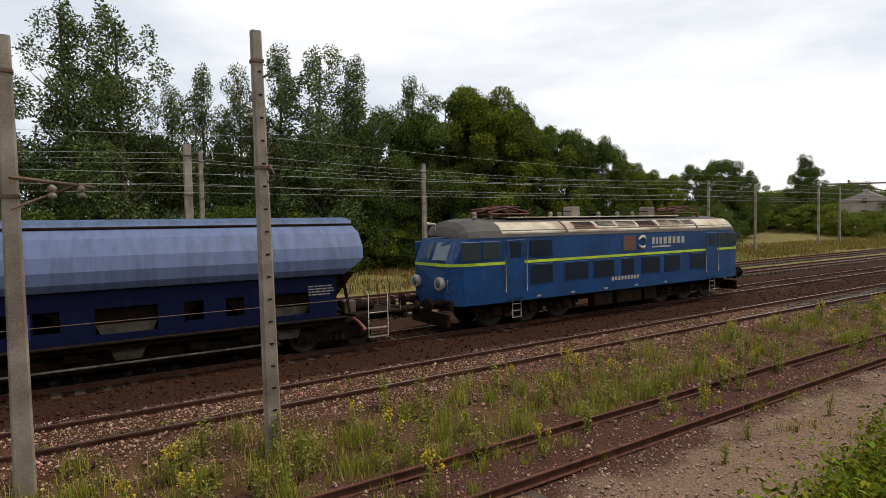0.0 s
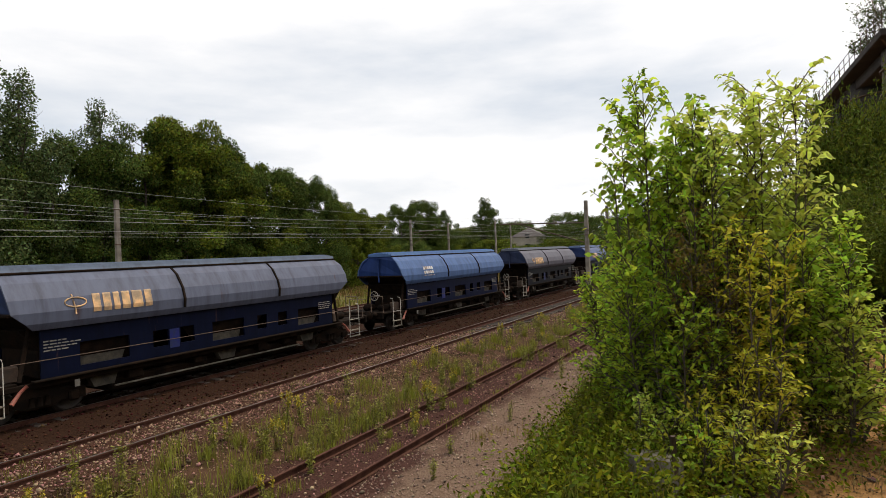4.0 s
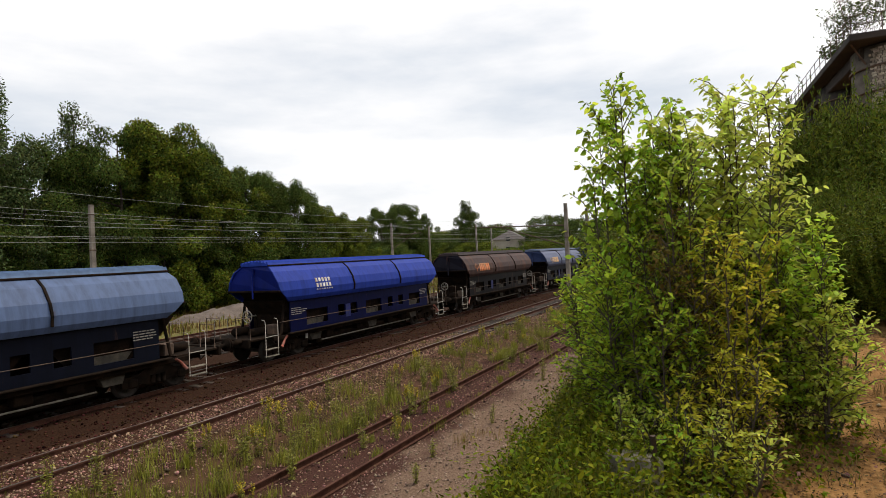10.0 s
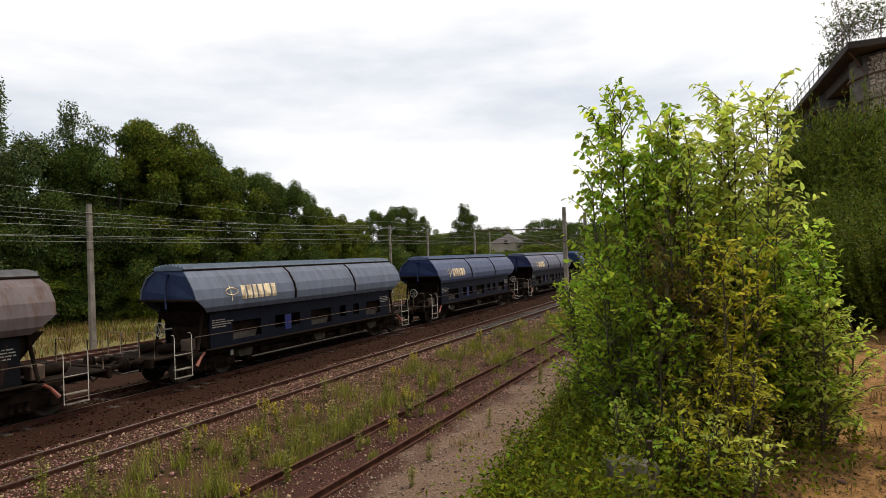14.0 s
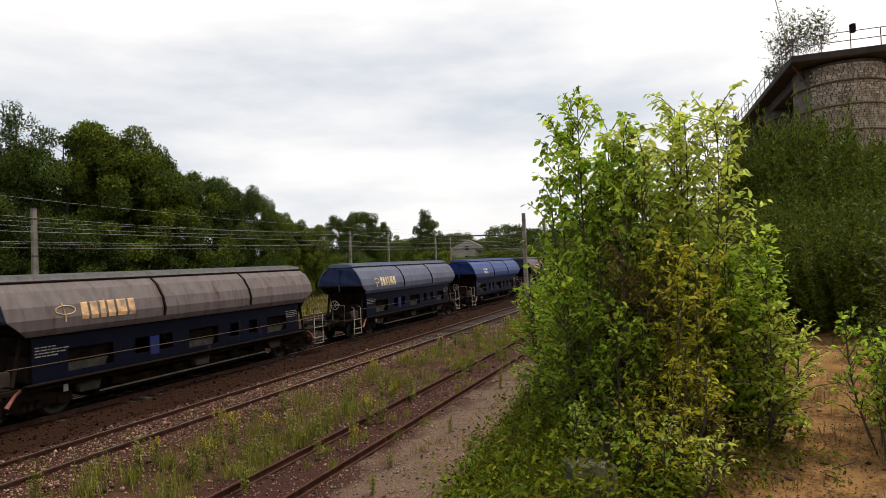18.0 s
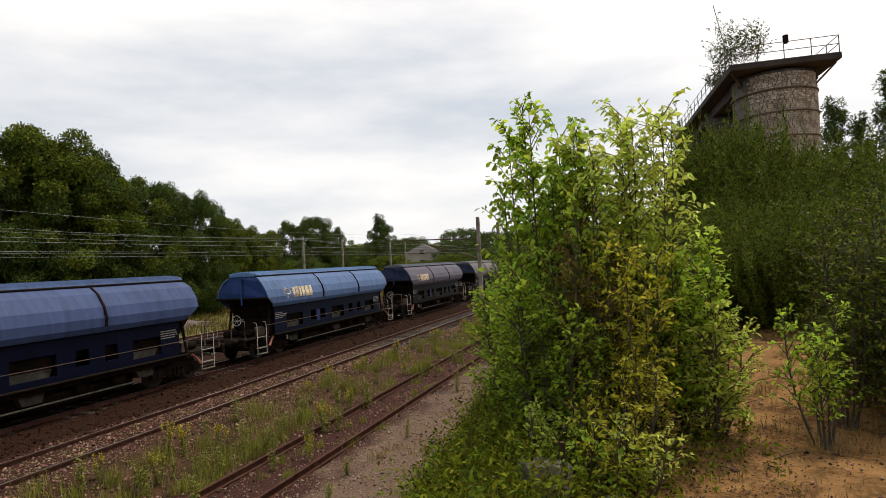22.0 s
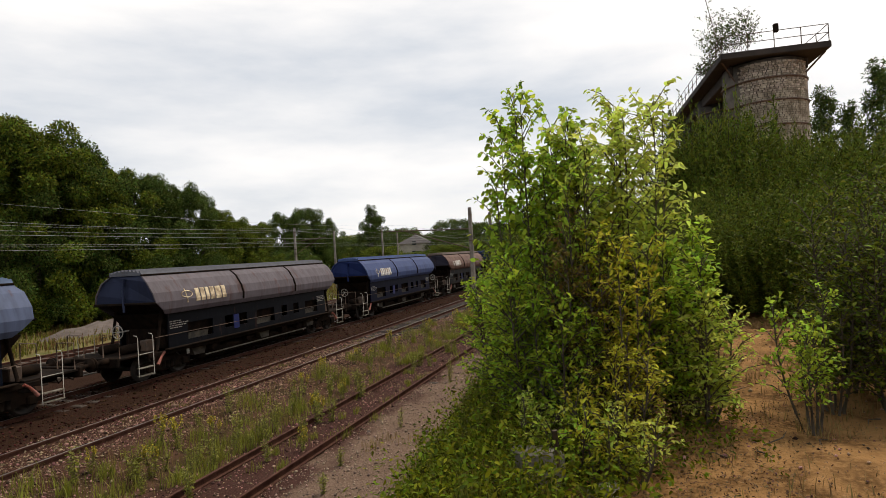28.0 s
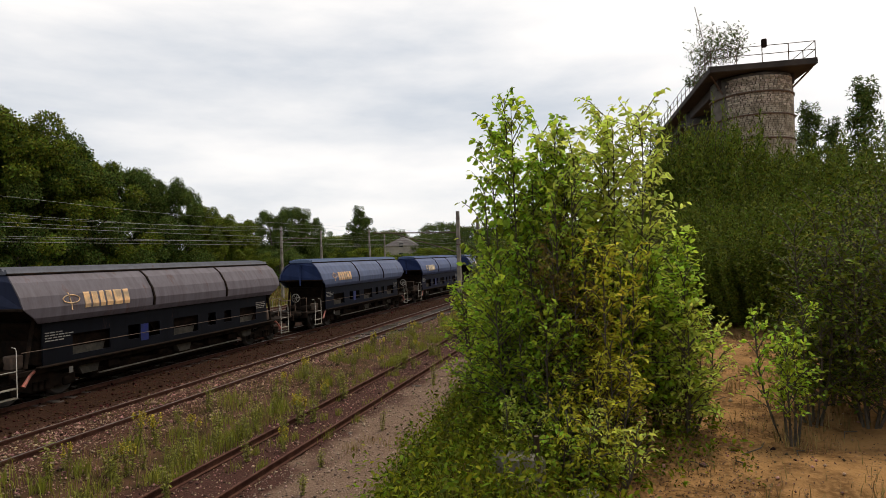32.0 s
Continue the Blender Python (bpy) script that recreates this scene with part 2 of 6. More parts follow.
# ---- mesh tools ----
class Shape:
    """Collects vertices and faces of one mesh."""

    def __init__(self):
        self.v, self.f, self.s = [], [], []

    def add(self, vs, fs, smooth=False):
        k = len(self.v)
        self.v.extend([tuple(p) for p in vs])
        self.f.extend([tuple(i + k for i in f) for f in fs])
        self.s.extend([smooth] * len(fs))
        return self

    def box(self, cx, cy, cz, sx, sy, sz, bev=0.0, m=None):
        x, y, z = sx / 2, sy / 2, sz / 2
        if not bev:
            vs = [(a * x, b * y, c * z) for c in (-1, 1) for b in (-1, 1) for a in (-1, 1)]
            fs = [(0, 2, 3, 1), (4, 5, 7, 6), (0, 1, 5, 4), (2, 6, 7, 3), (0, 4, 6, 2), (1, 3, 7, 5)]
        else:
            e = min(bev, x * 0.9, y * 0.9, z * 0.9)
            vs, fs = [], []
            for zz, i in ((-z, e), (-z + e, 0), (z - e, 0), (z, e)):
                X, Y = x - i, y - i
                vs += [(-X + e * (i == 0), -Y, zz), (X - e * (i == 0), -Y, zz), (X, -Y + e * (i == 0), zz), (X, Y - e * (i == 0), zz), (X - e * (i == 0), Y, zz), (-X + e * (i == 0), Y, zz), (-X, Y - e * (i == 0), zz), (-X, -Y + e * (i == 0), zz)]
            fs = [tuple(reversed(range(8))), tuple(range(24, 32))]
            for r in range(3):
                for i in range(8):
                    j = (i + 1) % 8
                    fs.append((r * 8 + i, r * 8 + j, r * 8 + 8 + j, r * 8 + 8 + i))
        vs = [Vector(p) for p in vs]
        if m is not None:
            vs = [m @ p for p in vs]
        return self.add([(p[0] + cx, p[1] + cy, p[2] + cz) for p in vs], fs)

    def tube(self, pts, rad, seg=8, caps=True, smooth=True):
        pts = [Vector(p) for p in pts]
        rad = rad if isinstance(rad, (list, tuple)) else [rad] * len(pts)
        vs, fs = [], []
        up = Vector((0, 0, 1))
        for i, p in enumerate(pts):
            d = (pts[min(i + 1, len(pts) - 1)] - pts[max(i - 1, 0)]).normalized()
            a = d.cross(up if abs(d.z) < 0.95 else Vector((0, 1, 0))).normalized()
            b = d.cross(a)
            vs += [p + (a * math.cos(2 * math.pi * k / seg) + b * math.sin(2 * math.pi * k / seg)) * rad[i] for k in range(seg)]
        for i in range(len(pts) - 1):
            for k in range(seg):
                j = (k + 1) % seg
                fs.append((i * seg + k, i * seg + j, i * seg + seg + j, i * seg + seg + k))
        self.add(vs, fs, smooth)
        if caps:
            n = len(self.v)
            self.f.append(tuple(range(n - len(vs), n - len(vs) + seg)))
            self.f.append(tuple(reversed(range(n - seg, n))))
            self.s += [False, False]
        return self

    def lathe(self, prof, seg=20, axis="y", centre=(0, 0, 0), smooth=True):
        """prof: (radius, along) pairs turned round an axis."""
        vs, fs = [], []
        for r, a in prof:
            for k in range(seg):
                c, s = r * math.cos(2 * math.pi * k / seg), r * math.sin(2 * math.pi * k / seg)
                vs.append({"y": (c, a, s), "x": (a, c, s), "z": (c, s, a)}[axis])
        for i in range(len(prof) - 1):
            for k in range(seg):
                j = (k + 1) % seg
                fs.append((i * seg + k, i * seg + seg + k, i * seg + seg + j, i * seg + j))
        fs += [tuple(range(seg)), tuple(reversed(range(len(vs) - seg, len(vs))))]
        return self.add([(p[0] + centre[0], p[1] + centre[1], p[2] + centre[2]) for p in vs], fs, smooth)

    def sweep(self, prof, xs, shear=None):
        """A (y, z) outline pushed along x through xs; shear(x_index, y, z) gives the x."""
        n = len(prof)
        vs = [((shear(i, y, z) if shear else x), y, z) for i, x in enumerate(xs) for y, z in prof]
        fs = []
        for i in range(len(xs) - 1):
            for k in range(n):
                j = (k + 1) % n
                fs.append((i * n + k, i * n + n + k, i * n + n + j, i * n + j))
        fs += [tuple(range(n)), tuple(reversed(range((len(xs) - 1) * n, len(xs) * n)))]
        return self.add(vs, fs)

    def mesh(self, name, material):
        me = bpy.data.meshes.new(name)
        me.from_pydata(self.v, [], self.f)
        me.polygons.foreach_set("use_smooth", self.s[: len(self.f)] + [False] * (len(self.f) - len(self.s)))
        me.materials.append(material)
        me.update()
        return me


def part(name, shape, material, parent, label="", at=None):
    """One mesh object under a thing or under a part."""
    ob = new(name, shape if isinstance(shape, bpy.types.Mesh) else shape.mesh(name, material))
    ob.parent = parent
    if at is not None:
        ob.matrix_basis = at
    return tagged(ob, label)


def thing(name, label, category, group="", at=None, kind=""):
    """An Empty at the base of a thing, which parents its parts."""
    ob = new(name)
    ob.empty_display_size = 0.2
    if at is not None:
        ob.matrix_basis = at
    return tagged(ob, label, category, group, kind)


def solo(name, shape, material, label, category="", group="", at=None, kind=""):
    """A thing of one mesh."""
    ob = new(name, shape if isinstance(shape, bpy.types.Mesh) else shape.mesh(name, material))
    if at is not None:
        ob.matrix_basis = at
    return tagged(ob, label, category, group, kind)


def raw_mesh(name, verts, faces, material):
    """A mesh from numpy arrays: verts (n, 3), faces (m, k)."""
    me = bpy.data.meshes.new(name)
    n, (m, k) = len(verts), faces.shape
    me.vertices.add(n)
    me.vertices.foreach_set("co", np.ascontiguousarray(verts, dtype=np.float32).ravel())
    me.loops.add(m * k)
    me.loops.foreach_set("vertex_index", np.ascontiguousarray(faces, dtype=np.int32).ravel())
    me.polygons.add(m)
    me.polygons.foreach_set("loop_start", np.arange(0, m * k, k, dtype=np.int32))
    me.update(calc_edges=True)
    me.materials.append(material)
    return me

# ---- ground ----
Y_A, Y_B, Y_C, Z_C, Y_D, Y_E = 18.6, 13.72, 8.4, -0.4, 24.6, 29.4


def smooth(a, b, x):
    t = np.clip((x - a) / (b - a), 0, 1)
    return t * t * (3 - 2 * t)


def ground_z(x, y):
    """Height of the ground: track bed, lower siding, bank and sandy bank top, flat land beyond."""
    x, y = np.asarray(x, float), np.asarray(y, float)
    wob = 0.05 * np.sin(x * 0.9 + y * 0.6) + 0.04 * np.sin(x * 2.3 - y * 1.7 + 1) + 0.025 * np.sin(x * 4.1 + y * 3.7)
    z = -0.24 + 0 * x
    z = z - 0.16 * smooth(20.5, 22.1, y) + 0.10 * smooth(22.3, 23.1, y)
    z = z + 0.5 * smooth(40, 70, y) + 3.0 * smooth(90, 400, y)
    z = z + 3.5 * smooth(100, 170, x) * smooth(34, 60, y)
    siding = smooth(12.1, 10.2, y)
    z = z * (1 - siding) + (Z_C - 0.19) * siding
    edge = 1.0 + 0.3 * np.sin(x * 0.31) + 0.15 * np.sin(x * 0.83 + 2)
    bank = smooth(edge + 2.7, edge, y)
    z = z * (1 - bank) + (2.47 + 0.012 * x) * bank
    z = z + 0.10 * smooth(2.2, 1.4, abs(y - Y_A))
    z = z + 0.115 * smooth(2.3, 1.5, abs(y - Y_B)) * smooth(34, 20, x)
    calm = np.exp(-((y - Y_A) / 1.9) ** 2) + np.exp(-((y - Y_B) / 1.9) ** 2) + np.exp(-((y - Y_C) / 1.3) ** 2) + np.exp(-((y - Y_D) / 1.9) ** 2) + np.exp(-((y - Y_E) / 1.9) ** 2)
    return z + wob * np.clip(1 - calm, 0, 1)


def spaced(fine0, fine1, step, far, grow=1.22):
    out = list(np.arange(fine0, fine1 + 1e-6, step))
    d = step
    while out[-1] < far:
        d *= grow
        out.append(out[-1] + d)
    d = step
    low = [fine0]
    while low[-1] > -far:
        d *= grow
        low.append(low[-1] - d)
    return np.array(low[:0:-1] + out)


def build_ground():
    xs, ys = spaced(-14, 60, 0.33, 2600), spaced(-8, 42, 0.3, 2600)
    X, Y = np.meshgrid(xs, ys)
    v = np.stack([X, Y, ground_z(X, Y)], -1).reshape(-1, 3)
    nx, ny = len(xs), len(ys)
    i = (np.arange(ny - 1)[:, None] * nx + np.arange(nx - 1)[None]).ravel()
    me = raw_mesh("ground", v, np.stack([i, i + 1, i + nx + 1, i + nx], -1), M_GROUND)
    me.polygons.foreach_set("use_smooth", np.ones(len(i), dtype=bool))
    return solo("ground", me, M_GROUND, "stony weedy railway ground with gravel, dry grass and sand", kind="structure")


def ground_material():
    m = bpy.data.materials.new("railway_ground")
    m.use_nodes = True
    n, l = m.node_tree.nodes, m.node_tree.links
    b = n["Principled BSDF"]
    b.inputs["Roughness"].default_value = 0.95
    b.inputs["Specular IOR Level"].default_value = 0.05
    geo = n.new("ShaderNodeNewGeometry")
    sep = n.new("ShaderNodeSeparateXYZ")
    l.new(geo.outputs["Position"], sep.inputs[0])

    def noise_at(s, d=5.0):
        t = n.new("ShaderNodeTexNoise")
        t.inputs["Scale"].default_value, t.inputs["Detail"].default_value = s, d
        l.new(geo.outputs["Position"], t.inputs["Vector"])
        return t.outputs["Fac"]

    def math_(op, a, c):
        t = n.new("ShaderNodeMath")
        t.operation = op
        for i, v in enumerate((a, c)):
            if isinstance(v, (int, float)):
                t.inputs[i].default_value = v
            else:
                l.new(v, t.inputs[i])
        return t.outputs[0]

    def ramp(fac, a, c):
        r = n.new("ShaderNodeMapRange")
        r.interpolation_type = "SMOOTHSTEP"
        r.inputs["From Min"].default_value, r.inputs["From Max"].default_value = a, c
        l.new(fac, r.inputs["Value"])
        return r.outputs["Result"]

    def blend(fac, a, c):
        x = n.new("ShaderNodeMix")
        x.data_type = "RGBA"
        for k, v in (("Factor", fac), ("A", a), ("B", c)):
            if isinstance(v, (int, float)):
                x.inputs[k].default_value = v
            elif isinstance(v, tuple):
                x.inputs[k].default_value = (*v, 1)
            else:
                l.new(v, x.inputs[k])
        return x.outputs["Result"]

    jag = math_("MULTIPLY", math_("SUBTRACT", noise_at(0.8, 6), 0.5), 3.2)
    yy = math_("ADD", sep.outputs["Y"], jag)
    big, mid, fine = noise_at(0.35), noise_at(2.5), noise_at(22.0, 3)
    gravel = blend(ramp(fine, 0.35, 0.62), (0.038, 0.016, 0.010), (0.088, 0.044, 0.03))
    gravel = blend(ramp(mid, 0.42, 0.66), gravel, (0.05, 0.022, 0.013))
    # brown: dark track bed, with the train's shade mixed into the colour
    brown = blend(ramp(fine, 0.3, 0.7), (0.02, 0.0095, 0.0058), (0.042, 0.021, 0.013))
    siding = blend(ramp(fine, 0.3, 0.7), (0.034, 0.015, 0.012), (0.08, 0.038, 0.029))
    weeds = blend(ramp(mid, 0.35, 0.65), (0.09, 0.047, 0.03), (0.046, 0.03, 0.013))
    pink = blend(ramp(fine, 0.3, 0.7), (0.115, 0.072, 0.048), (0.2, 0.135, 0.098))
    sand = blend(ramp(mid, 0.4, 0.64), (0.32, 0.172, 0.068), (0.105, 0.053, 0.02))
    sand = blend(ramp(fine, 0.35, 0.85), sand, (0.31, 0.17, 0.072))
    bank = blend(ramp(mid, 0.35, 0.65), (0.035, 0.038, 0.011), (0.06, 0.048, 0.024))
    meadow = blend(ramp(big, 0.4, 0.62), (0.155, 0.13, 0.05), (0.10, 0.105, 0.034))
    meadow = blend(ramp(fine, 0.4, 0.75), meadow, (0.2, 0.15, 0.07))
    col = blend(ramp(yy, 1.8, 0.9), bank, sand)
    col = blend(ramp(yy, 3.0, 3.9), col, pink)
    col = blend(ramp(yy, 6.7, 7.7), col, siding)
    col = blend(ramp(yy, 9.5, 10.4), col, weeds)
    col = blend(ramp(yy, 11.7, 12.6), col, gravel)
    col = blend(ramp(sep.outputs["Y"], 14.6, 15.8), col, brown)
    col = blend(ramp(yy, 26.2, 27.8), col, meadow)
    l.new(col, b.inputs["Base Color"])
    bp = n.new("ShaderNodeBump")
    bp.inputs["Strength"].default_value, bp.inputs["Distance"].default_value = 0.7, 0.04
    l.new(noise_at(28.0, 5), bp.inputs["Height"])
    l.new(bp.outputs["Normal"], b.inputs["Normal"])
    return m


M_GROUND = ground_material()
build_ground()

# ---- railway tracks: rails with head, web and foot; sleepers are parts ----
RAIL = [(-0.07, -0.172), (0.07, -0.172), (0.07, -0.16), (0.012, -0.145), (0.012, -0.045), (0.036, -0.035), (0.036, -0.006), (0.026, 0), (-0.026, 0), (-0.036, -0.006), (-0.036, -0.035), (-0.012, -0.045), (-0.012, -0.145), (-0.07, -0.16)]
RAIL_HEAD = [(-0.028, 0.0), (0.028, 0.0), (0.028, 0.004), (-0.028, 0.004)]


def track(label, y, z, shiny, sleeper_mat, gap, x0, x1, sunk):
    t = thing("railway_track", label, "railway track", "parallel tracks", pose(0, y, z), kind="structure")
    xs = [-720.0, x0, x1, 980.0]
    rail = Shape().sweep(RAIL, xs).mesh("rail", M_RAIL_RUST)
    head = Shape().sweep(RAIL_HEAD, xs).mesh("running_surface", M_RAIL_BRIGHT)
    for s in (-1, 1):
        r = part("rail", rail, None, t, at=pose(0, 0.7525 * s, 0))
        if shiny:
            part("running_surface", head, None, r, "polished rail head")
    sl = Shape().box(0, 0, 0, 0.24, 2.5, 0.16, 0.02).mesh("sleeper", sleeper_mat)
    k, x = 0, x0
    while x < x1 and k < 210:
        part("sleeper", sl, None, t, at=pose(x + random.uniform(-0.04, 0.04), random.uniform(-0.04, 0.04), -0.172 - 0.08 - sunk + random.uniform(-0.012, 0.008), 0, 0, random.uniform(-1.2, 1.2)))
        x += gap
        k += 1
    return t


track("railway track of worn rails on oil-stained sleepers", Y_A, 0.0, True, M_SLEEPER, 0.6, -22, 100, -0.035)
track("railway track of worn rails in pale ballast", Y_B, 0.0, True, M_SLEEPER, 0.6, -14, 90, 0.0)
track("disused rusty siding overgrown with weeds", Y_C, Z_C, False, M_SLEEPER, 0.65, -10, 60, 0.05)
track("railway track beyond the train", Y_D, 0.0, True, M_SLEEPER_C, 0.65, -10, 110, -0.03)
track("farther railway track along the meadow", Y_E, 0.0, False, M_SLEEPER_C, 0.65, -10, 110, -0.03)

# ---- masts and overhead wires ----
def concrete_mast(x, y, h, label, lean=0.0, w0=0.36, w1=0.24, arm=0, slots=True):
    z0 = float(ground_z(x, y)) - 0.2
    t = thing("catenary_mast", label, "mast", "catenary masts", pose(x, y, z0, 0, lean, 0))
    H = h - z0
    s = Shape()
    rings = [0, 0.25, 0.5, 0.75, 1.0]
    vs = []
    for k in rings:
        w = w0 + (w1 - w0) * k
        d, b = w * 0.8, 0.03
        vs += [(-w / 2 + b, -d / 2, k * H), (w / 2 - b, -d / 2, k * H), (w / 2, -d / 2 + b, k * H), (w / 2, d / 2 - b, k * H), (w / 2 - b, d / 2, k * H), (-w / 2 + b, d / 2, k * H), (-w / 2, d / 2 - b, k * H), (-w / 2, -d / 2 + b, k * H)]
    fs = [tuple(range(8))[::-1], tuple(range(32, 40))]
    for i in range(4):
        fs += [(i * 8 + k, i * 8 + (k + 1) % 8, i * 8 + 8 + (k + 1) % 8, i * 8 + 8 + k) for k in range(8)]
    s.add(vs, fs)
    part("shaft", s, M_CONC, t)
    if slots:
        for k in range(int(H / 0.42)):
            z = 0.7 + k * 0.42
            if z > H - 0.4:
                break
            w = w0 + (w1 - w0) * z / H
            part("climbing_slot", Shape().box(0.02, -w * 0.4 - 0.004, z, w * 0.3, 0.012, 0.03), M_DARK, t)
    for z in (H - 0.55, H - 2.5):
        w = (w0 + (w1 - w0) * z / H) + 0.03
        part("clamp_band", Shape().box(0, 0, z, w, w * 0.85, 0.07, 0.01), M_STEEL_R, t)
    if arm:
        z = H - 1.6
        part("bracket_arm", Shape().tube([(0, 0, z), (0, arm, z + 0.25)], 0.05, 6), M_STEEL_R, t)
        part("bracket_stay", Shape().tube([(0, 0, z - 1.5), (0, arm * 0.75, z + 0.15)], 0.042, 6), M_STEEL_R, t)
        for a in (0.35, 0.8):
            part("insulator", Shape().lathe([(0.03, 0), (0.07, 0.02), (0.07, 0.06), (0.04, 0.08), (0.07, 0.1), (0.07, 0.14), (0.04, 0.16), (0.07, 0.18), (0.07, 0.22), (0.03, 0.24)], 10, "z", (0, arm * a, z + 0.25 * a)), M_BEIGE, t)
    return t


def hang_clutter(mast, H, side):
    """Old brackets, pins and insulators bolted to a mast."""
    part("cross_bracket", Shape().tube([(0, -0.2, H - 1.75), (side * 1.15, -0.25, H - 1.9)], 0.035, 6), M_STEEL_R, mast)
    part("bracket_strut", Shape().tube([(0, -0.2, H - 2.25), (side * 0.85, -0.25, H - 1.88)], 0.025, 6), M_STEEL_R, mast)
    for x in (0.55, 0.95):
        part("insulator", Shape().lathe([(0.02, -0.22), (0.06, -0.2), (0.06, -0.15), (0.03, -0.12), (0.06, -0.1), (0.06, -0.04), (0.02, 0)], 10, "z", (side * x, -0.25, H - 1.86)), M_BEIGE, mast)


def pin_clutter(mast, H):
    for z, a in ((H - 1.9, 0.5), (H - 2.15, -0.4), (H - 2.4, 0.6), (H - 0.5, 0.2)):
        part("bracket_pin", Shape().tube([(0.05, -0.15, z), (0.12 + 0.1 * a, -0.24, z + 0.05), (0.16, -0.25, z + 0.28 * a)], 0.022, 6), M_STEEL_R, mast)


near_mast = concrete_mast(3.68, 11.2, 7.55, "weathered concrete mast with climbing slots", -0.8, 0.29, 0.19)
pin_clutter(near_mast, 7.8)
edge_mast = concrete_mast(-0.2, 11.7, 7.0, "weathered concrete mast with old rusty brackets", -0.1, 0.31, 0.2, slots=False)
hang_clutter(edge_mast, 7.0, 1)
concrete_mast(42.5, 11.5, 7.45, "brownish concrete mast with a long bracket arm", 0.6, 0.4, 0.28, arm=6.9, slots=False)
concrete_mast(49.0, 11.5, 7.4, "grey concrete mast beside the track", 0, 0.36, 0.26, slots=False)
concrete_mast(20.0, 31.8, 7.75, "slim grey concrete mast before the trees", 0, 0.32, 0.24, slots=False)
concrete_mast(6.09, 31.64, 8.1, "pale concrete mast of a twin pair", 0, 0.42, 0.34, slots=False)
concrete_mast(7.06, 33.35, 8.0, "slim mast of a twin pair", 0, 0.28, 0.2, slots=False)
concrete_mast(59.4, 37.1, 8.1, "grey lattice-armed mast beyond the tracks", 0, 0.34, 0.26, arm=-4.0, slots=False)
concrete_mast(76.6, 41.3, 8.4, "grey mast beyond the tracks", 0, 0.34, 0.26, slots=False)
concrete_mast(95.2, 41.9, 9.2, "grey mast beyond the tracks", 0, 0.36, 0.28, slots=False)
concrete_mast(103.6, 42.5, 8.6, "grey mast beyond the tracks", 0, 0.34, 0.26, slots=False)


def wire(y, z, sag, r, x0=-240, x1=420, step=41.0):
    s = Shape()
    pts = []
    x = x0
    while x < x1:
        for k in range(6):
            u = k / 6
            pts.append((x + u * step, y, z - sag * 4 * u * (1 - u)))
        x += step
    s.tube(pts, r, 5)
    return solo("overhead_wire", s, M_WIRE, "taut overhead wire above the tracks", "wire", "overhead wires")


for y, z, sag, r in ((Y_A, 5.55, 0.05, 0.0065), (Y_A, 6.75, 0.45, 0.005), (Y_D, 5.6, 0.05, 0.007), (Y_D, 6.9, 0.5, 0.007), (Y_E, 5.6, 0.05, 0.008), (Y_E, 7.0, 0.5, 0.008), (31.8, 7.4, 0.4, 0.0065), (31.8, 6.2, 0.35, 0.0065)):
    wire(y, z, sag, r)

# ---- the goods train ----
PITCH = 18.55
FLANK = [(0.78, 3.98), (1.12, 3.72), (1.40, 3.28), (1.50, 2.92), (1.47, 2.62), (1.36, 2.44)]


def letter_blocks(parent, widths, x0, z0, h, name, col, lean=0.0):
    """Plain blocks in the size and colour of lettering, laid on the sloping flank of the near side."""
    x = x0
    zs = sorted({z0, z0 + h} | {z for y, z in FLANK if z0 < z < z0 + h})
    n = len(zs)
    for w in widths:
        vs = [(x + u * w + lean * (z - z0), -flank_y(z) - o, z) for o in (0.014, -0.006) for u in (0, 1) for z in zs]
        fs = []
        for i in range(n - 1):
            fs += [(i, n + i, n + i + 1, i + 1), (2 * n + i, 2 * n + i + 1, 3 * n + i + 1, 3 * n + i), (i, i + 1, 2 * n + i + 1, 2 * n + i), (n + i, 3 * n + i, 3 * n + i + 1, n + i + 1)]
        fs += [(0, 2 * n, 3 * n, n), (n - 1, 2 * n - 1, 4 * n - 1, 3 * n - 1)]
        ob = part(name, Shape().add(vs, fs), M_CREAM, parent)
        ob.color = col
        x += w + 0.085


def flank_y(z):
    for (ya, za), (yb, zb) in zip(FLANK, FLANK[1:]):
        if zb <= z <= za:
            return ya + (yb - ya) * (za - z) / (za - zb)
    return 1.5


def flank_x(z):
    """Half length of the hopper at height z: its ends slope in towards the bottom."""
    return 6.95 - 0.62 * max(0.0, min(1.0, (2.95 - z) / 0.51)) - 0.12 * max(0.0, (z - 3.72) / 0.26)


def hopper_half(side):
    s = Shape()
    outer = [(side * y, z) for y, z in FLANK]
    inner = [(side * (y - 0.05), z - 0.01) for y, z in reversed(FLANK)]
    prof = outer + inner
    n = len(prof)
    xs = [-1, -0.6, -0.2, 0.2, 0.6, 1]
    vs = [(a * flank_x(z), y, z) for a in xs for y, z in prof]
    skin, rest = [], [tuple(range(n)), tuple(reversed(range(len(vs) - n, len(vs))))]
    for i in range(len(xs) - 1):
        for k in range(n):
            j = (k + 1) % n
            f = (i * n + k, i * n + n + k, i * n + n + j, i * n + j)
            (skin if k < len(FLANK) - 1 else rest).append(f if side > 0 else tuple(reversed(f)))
    s.add(vs, skin)
    return s.add(vs, rest)


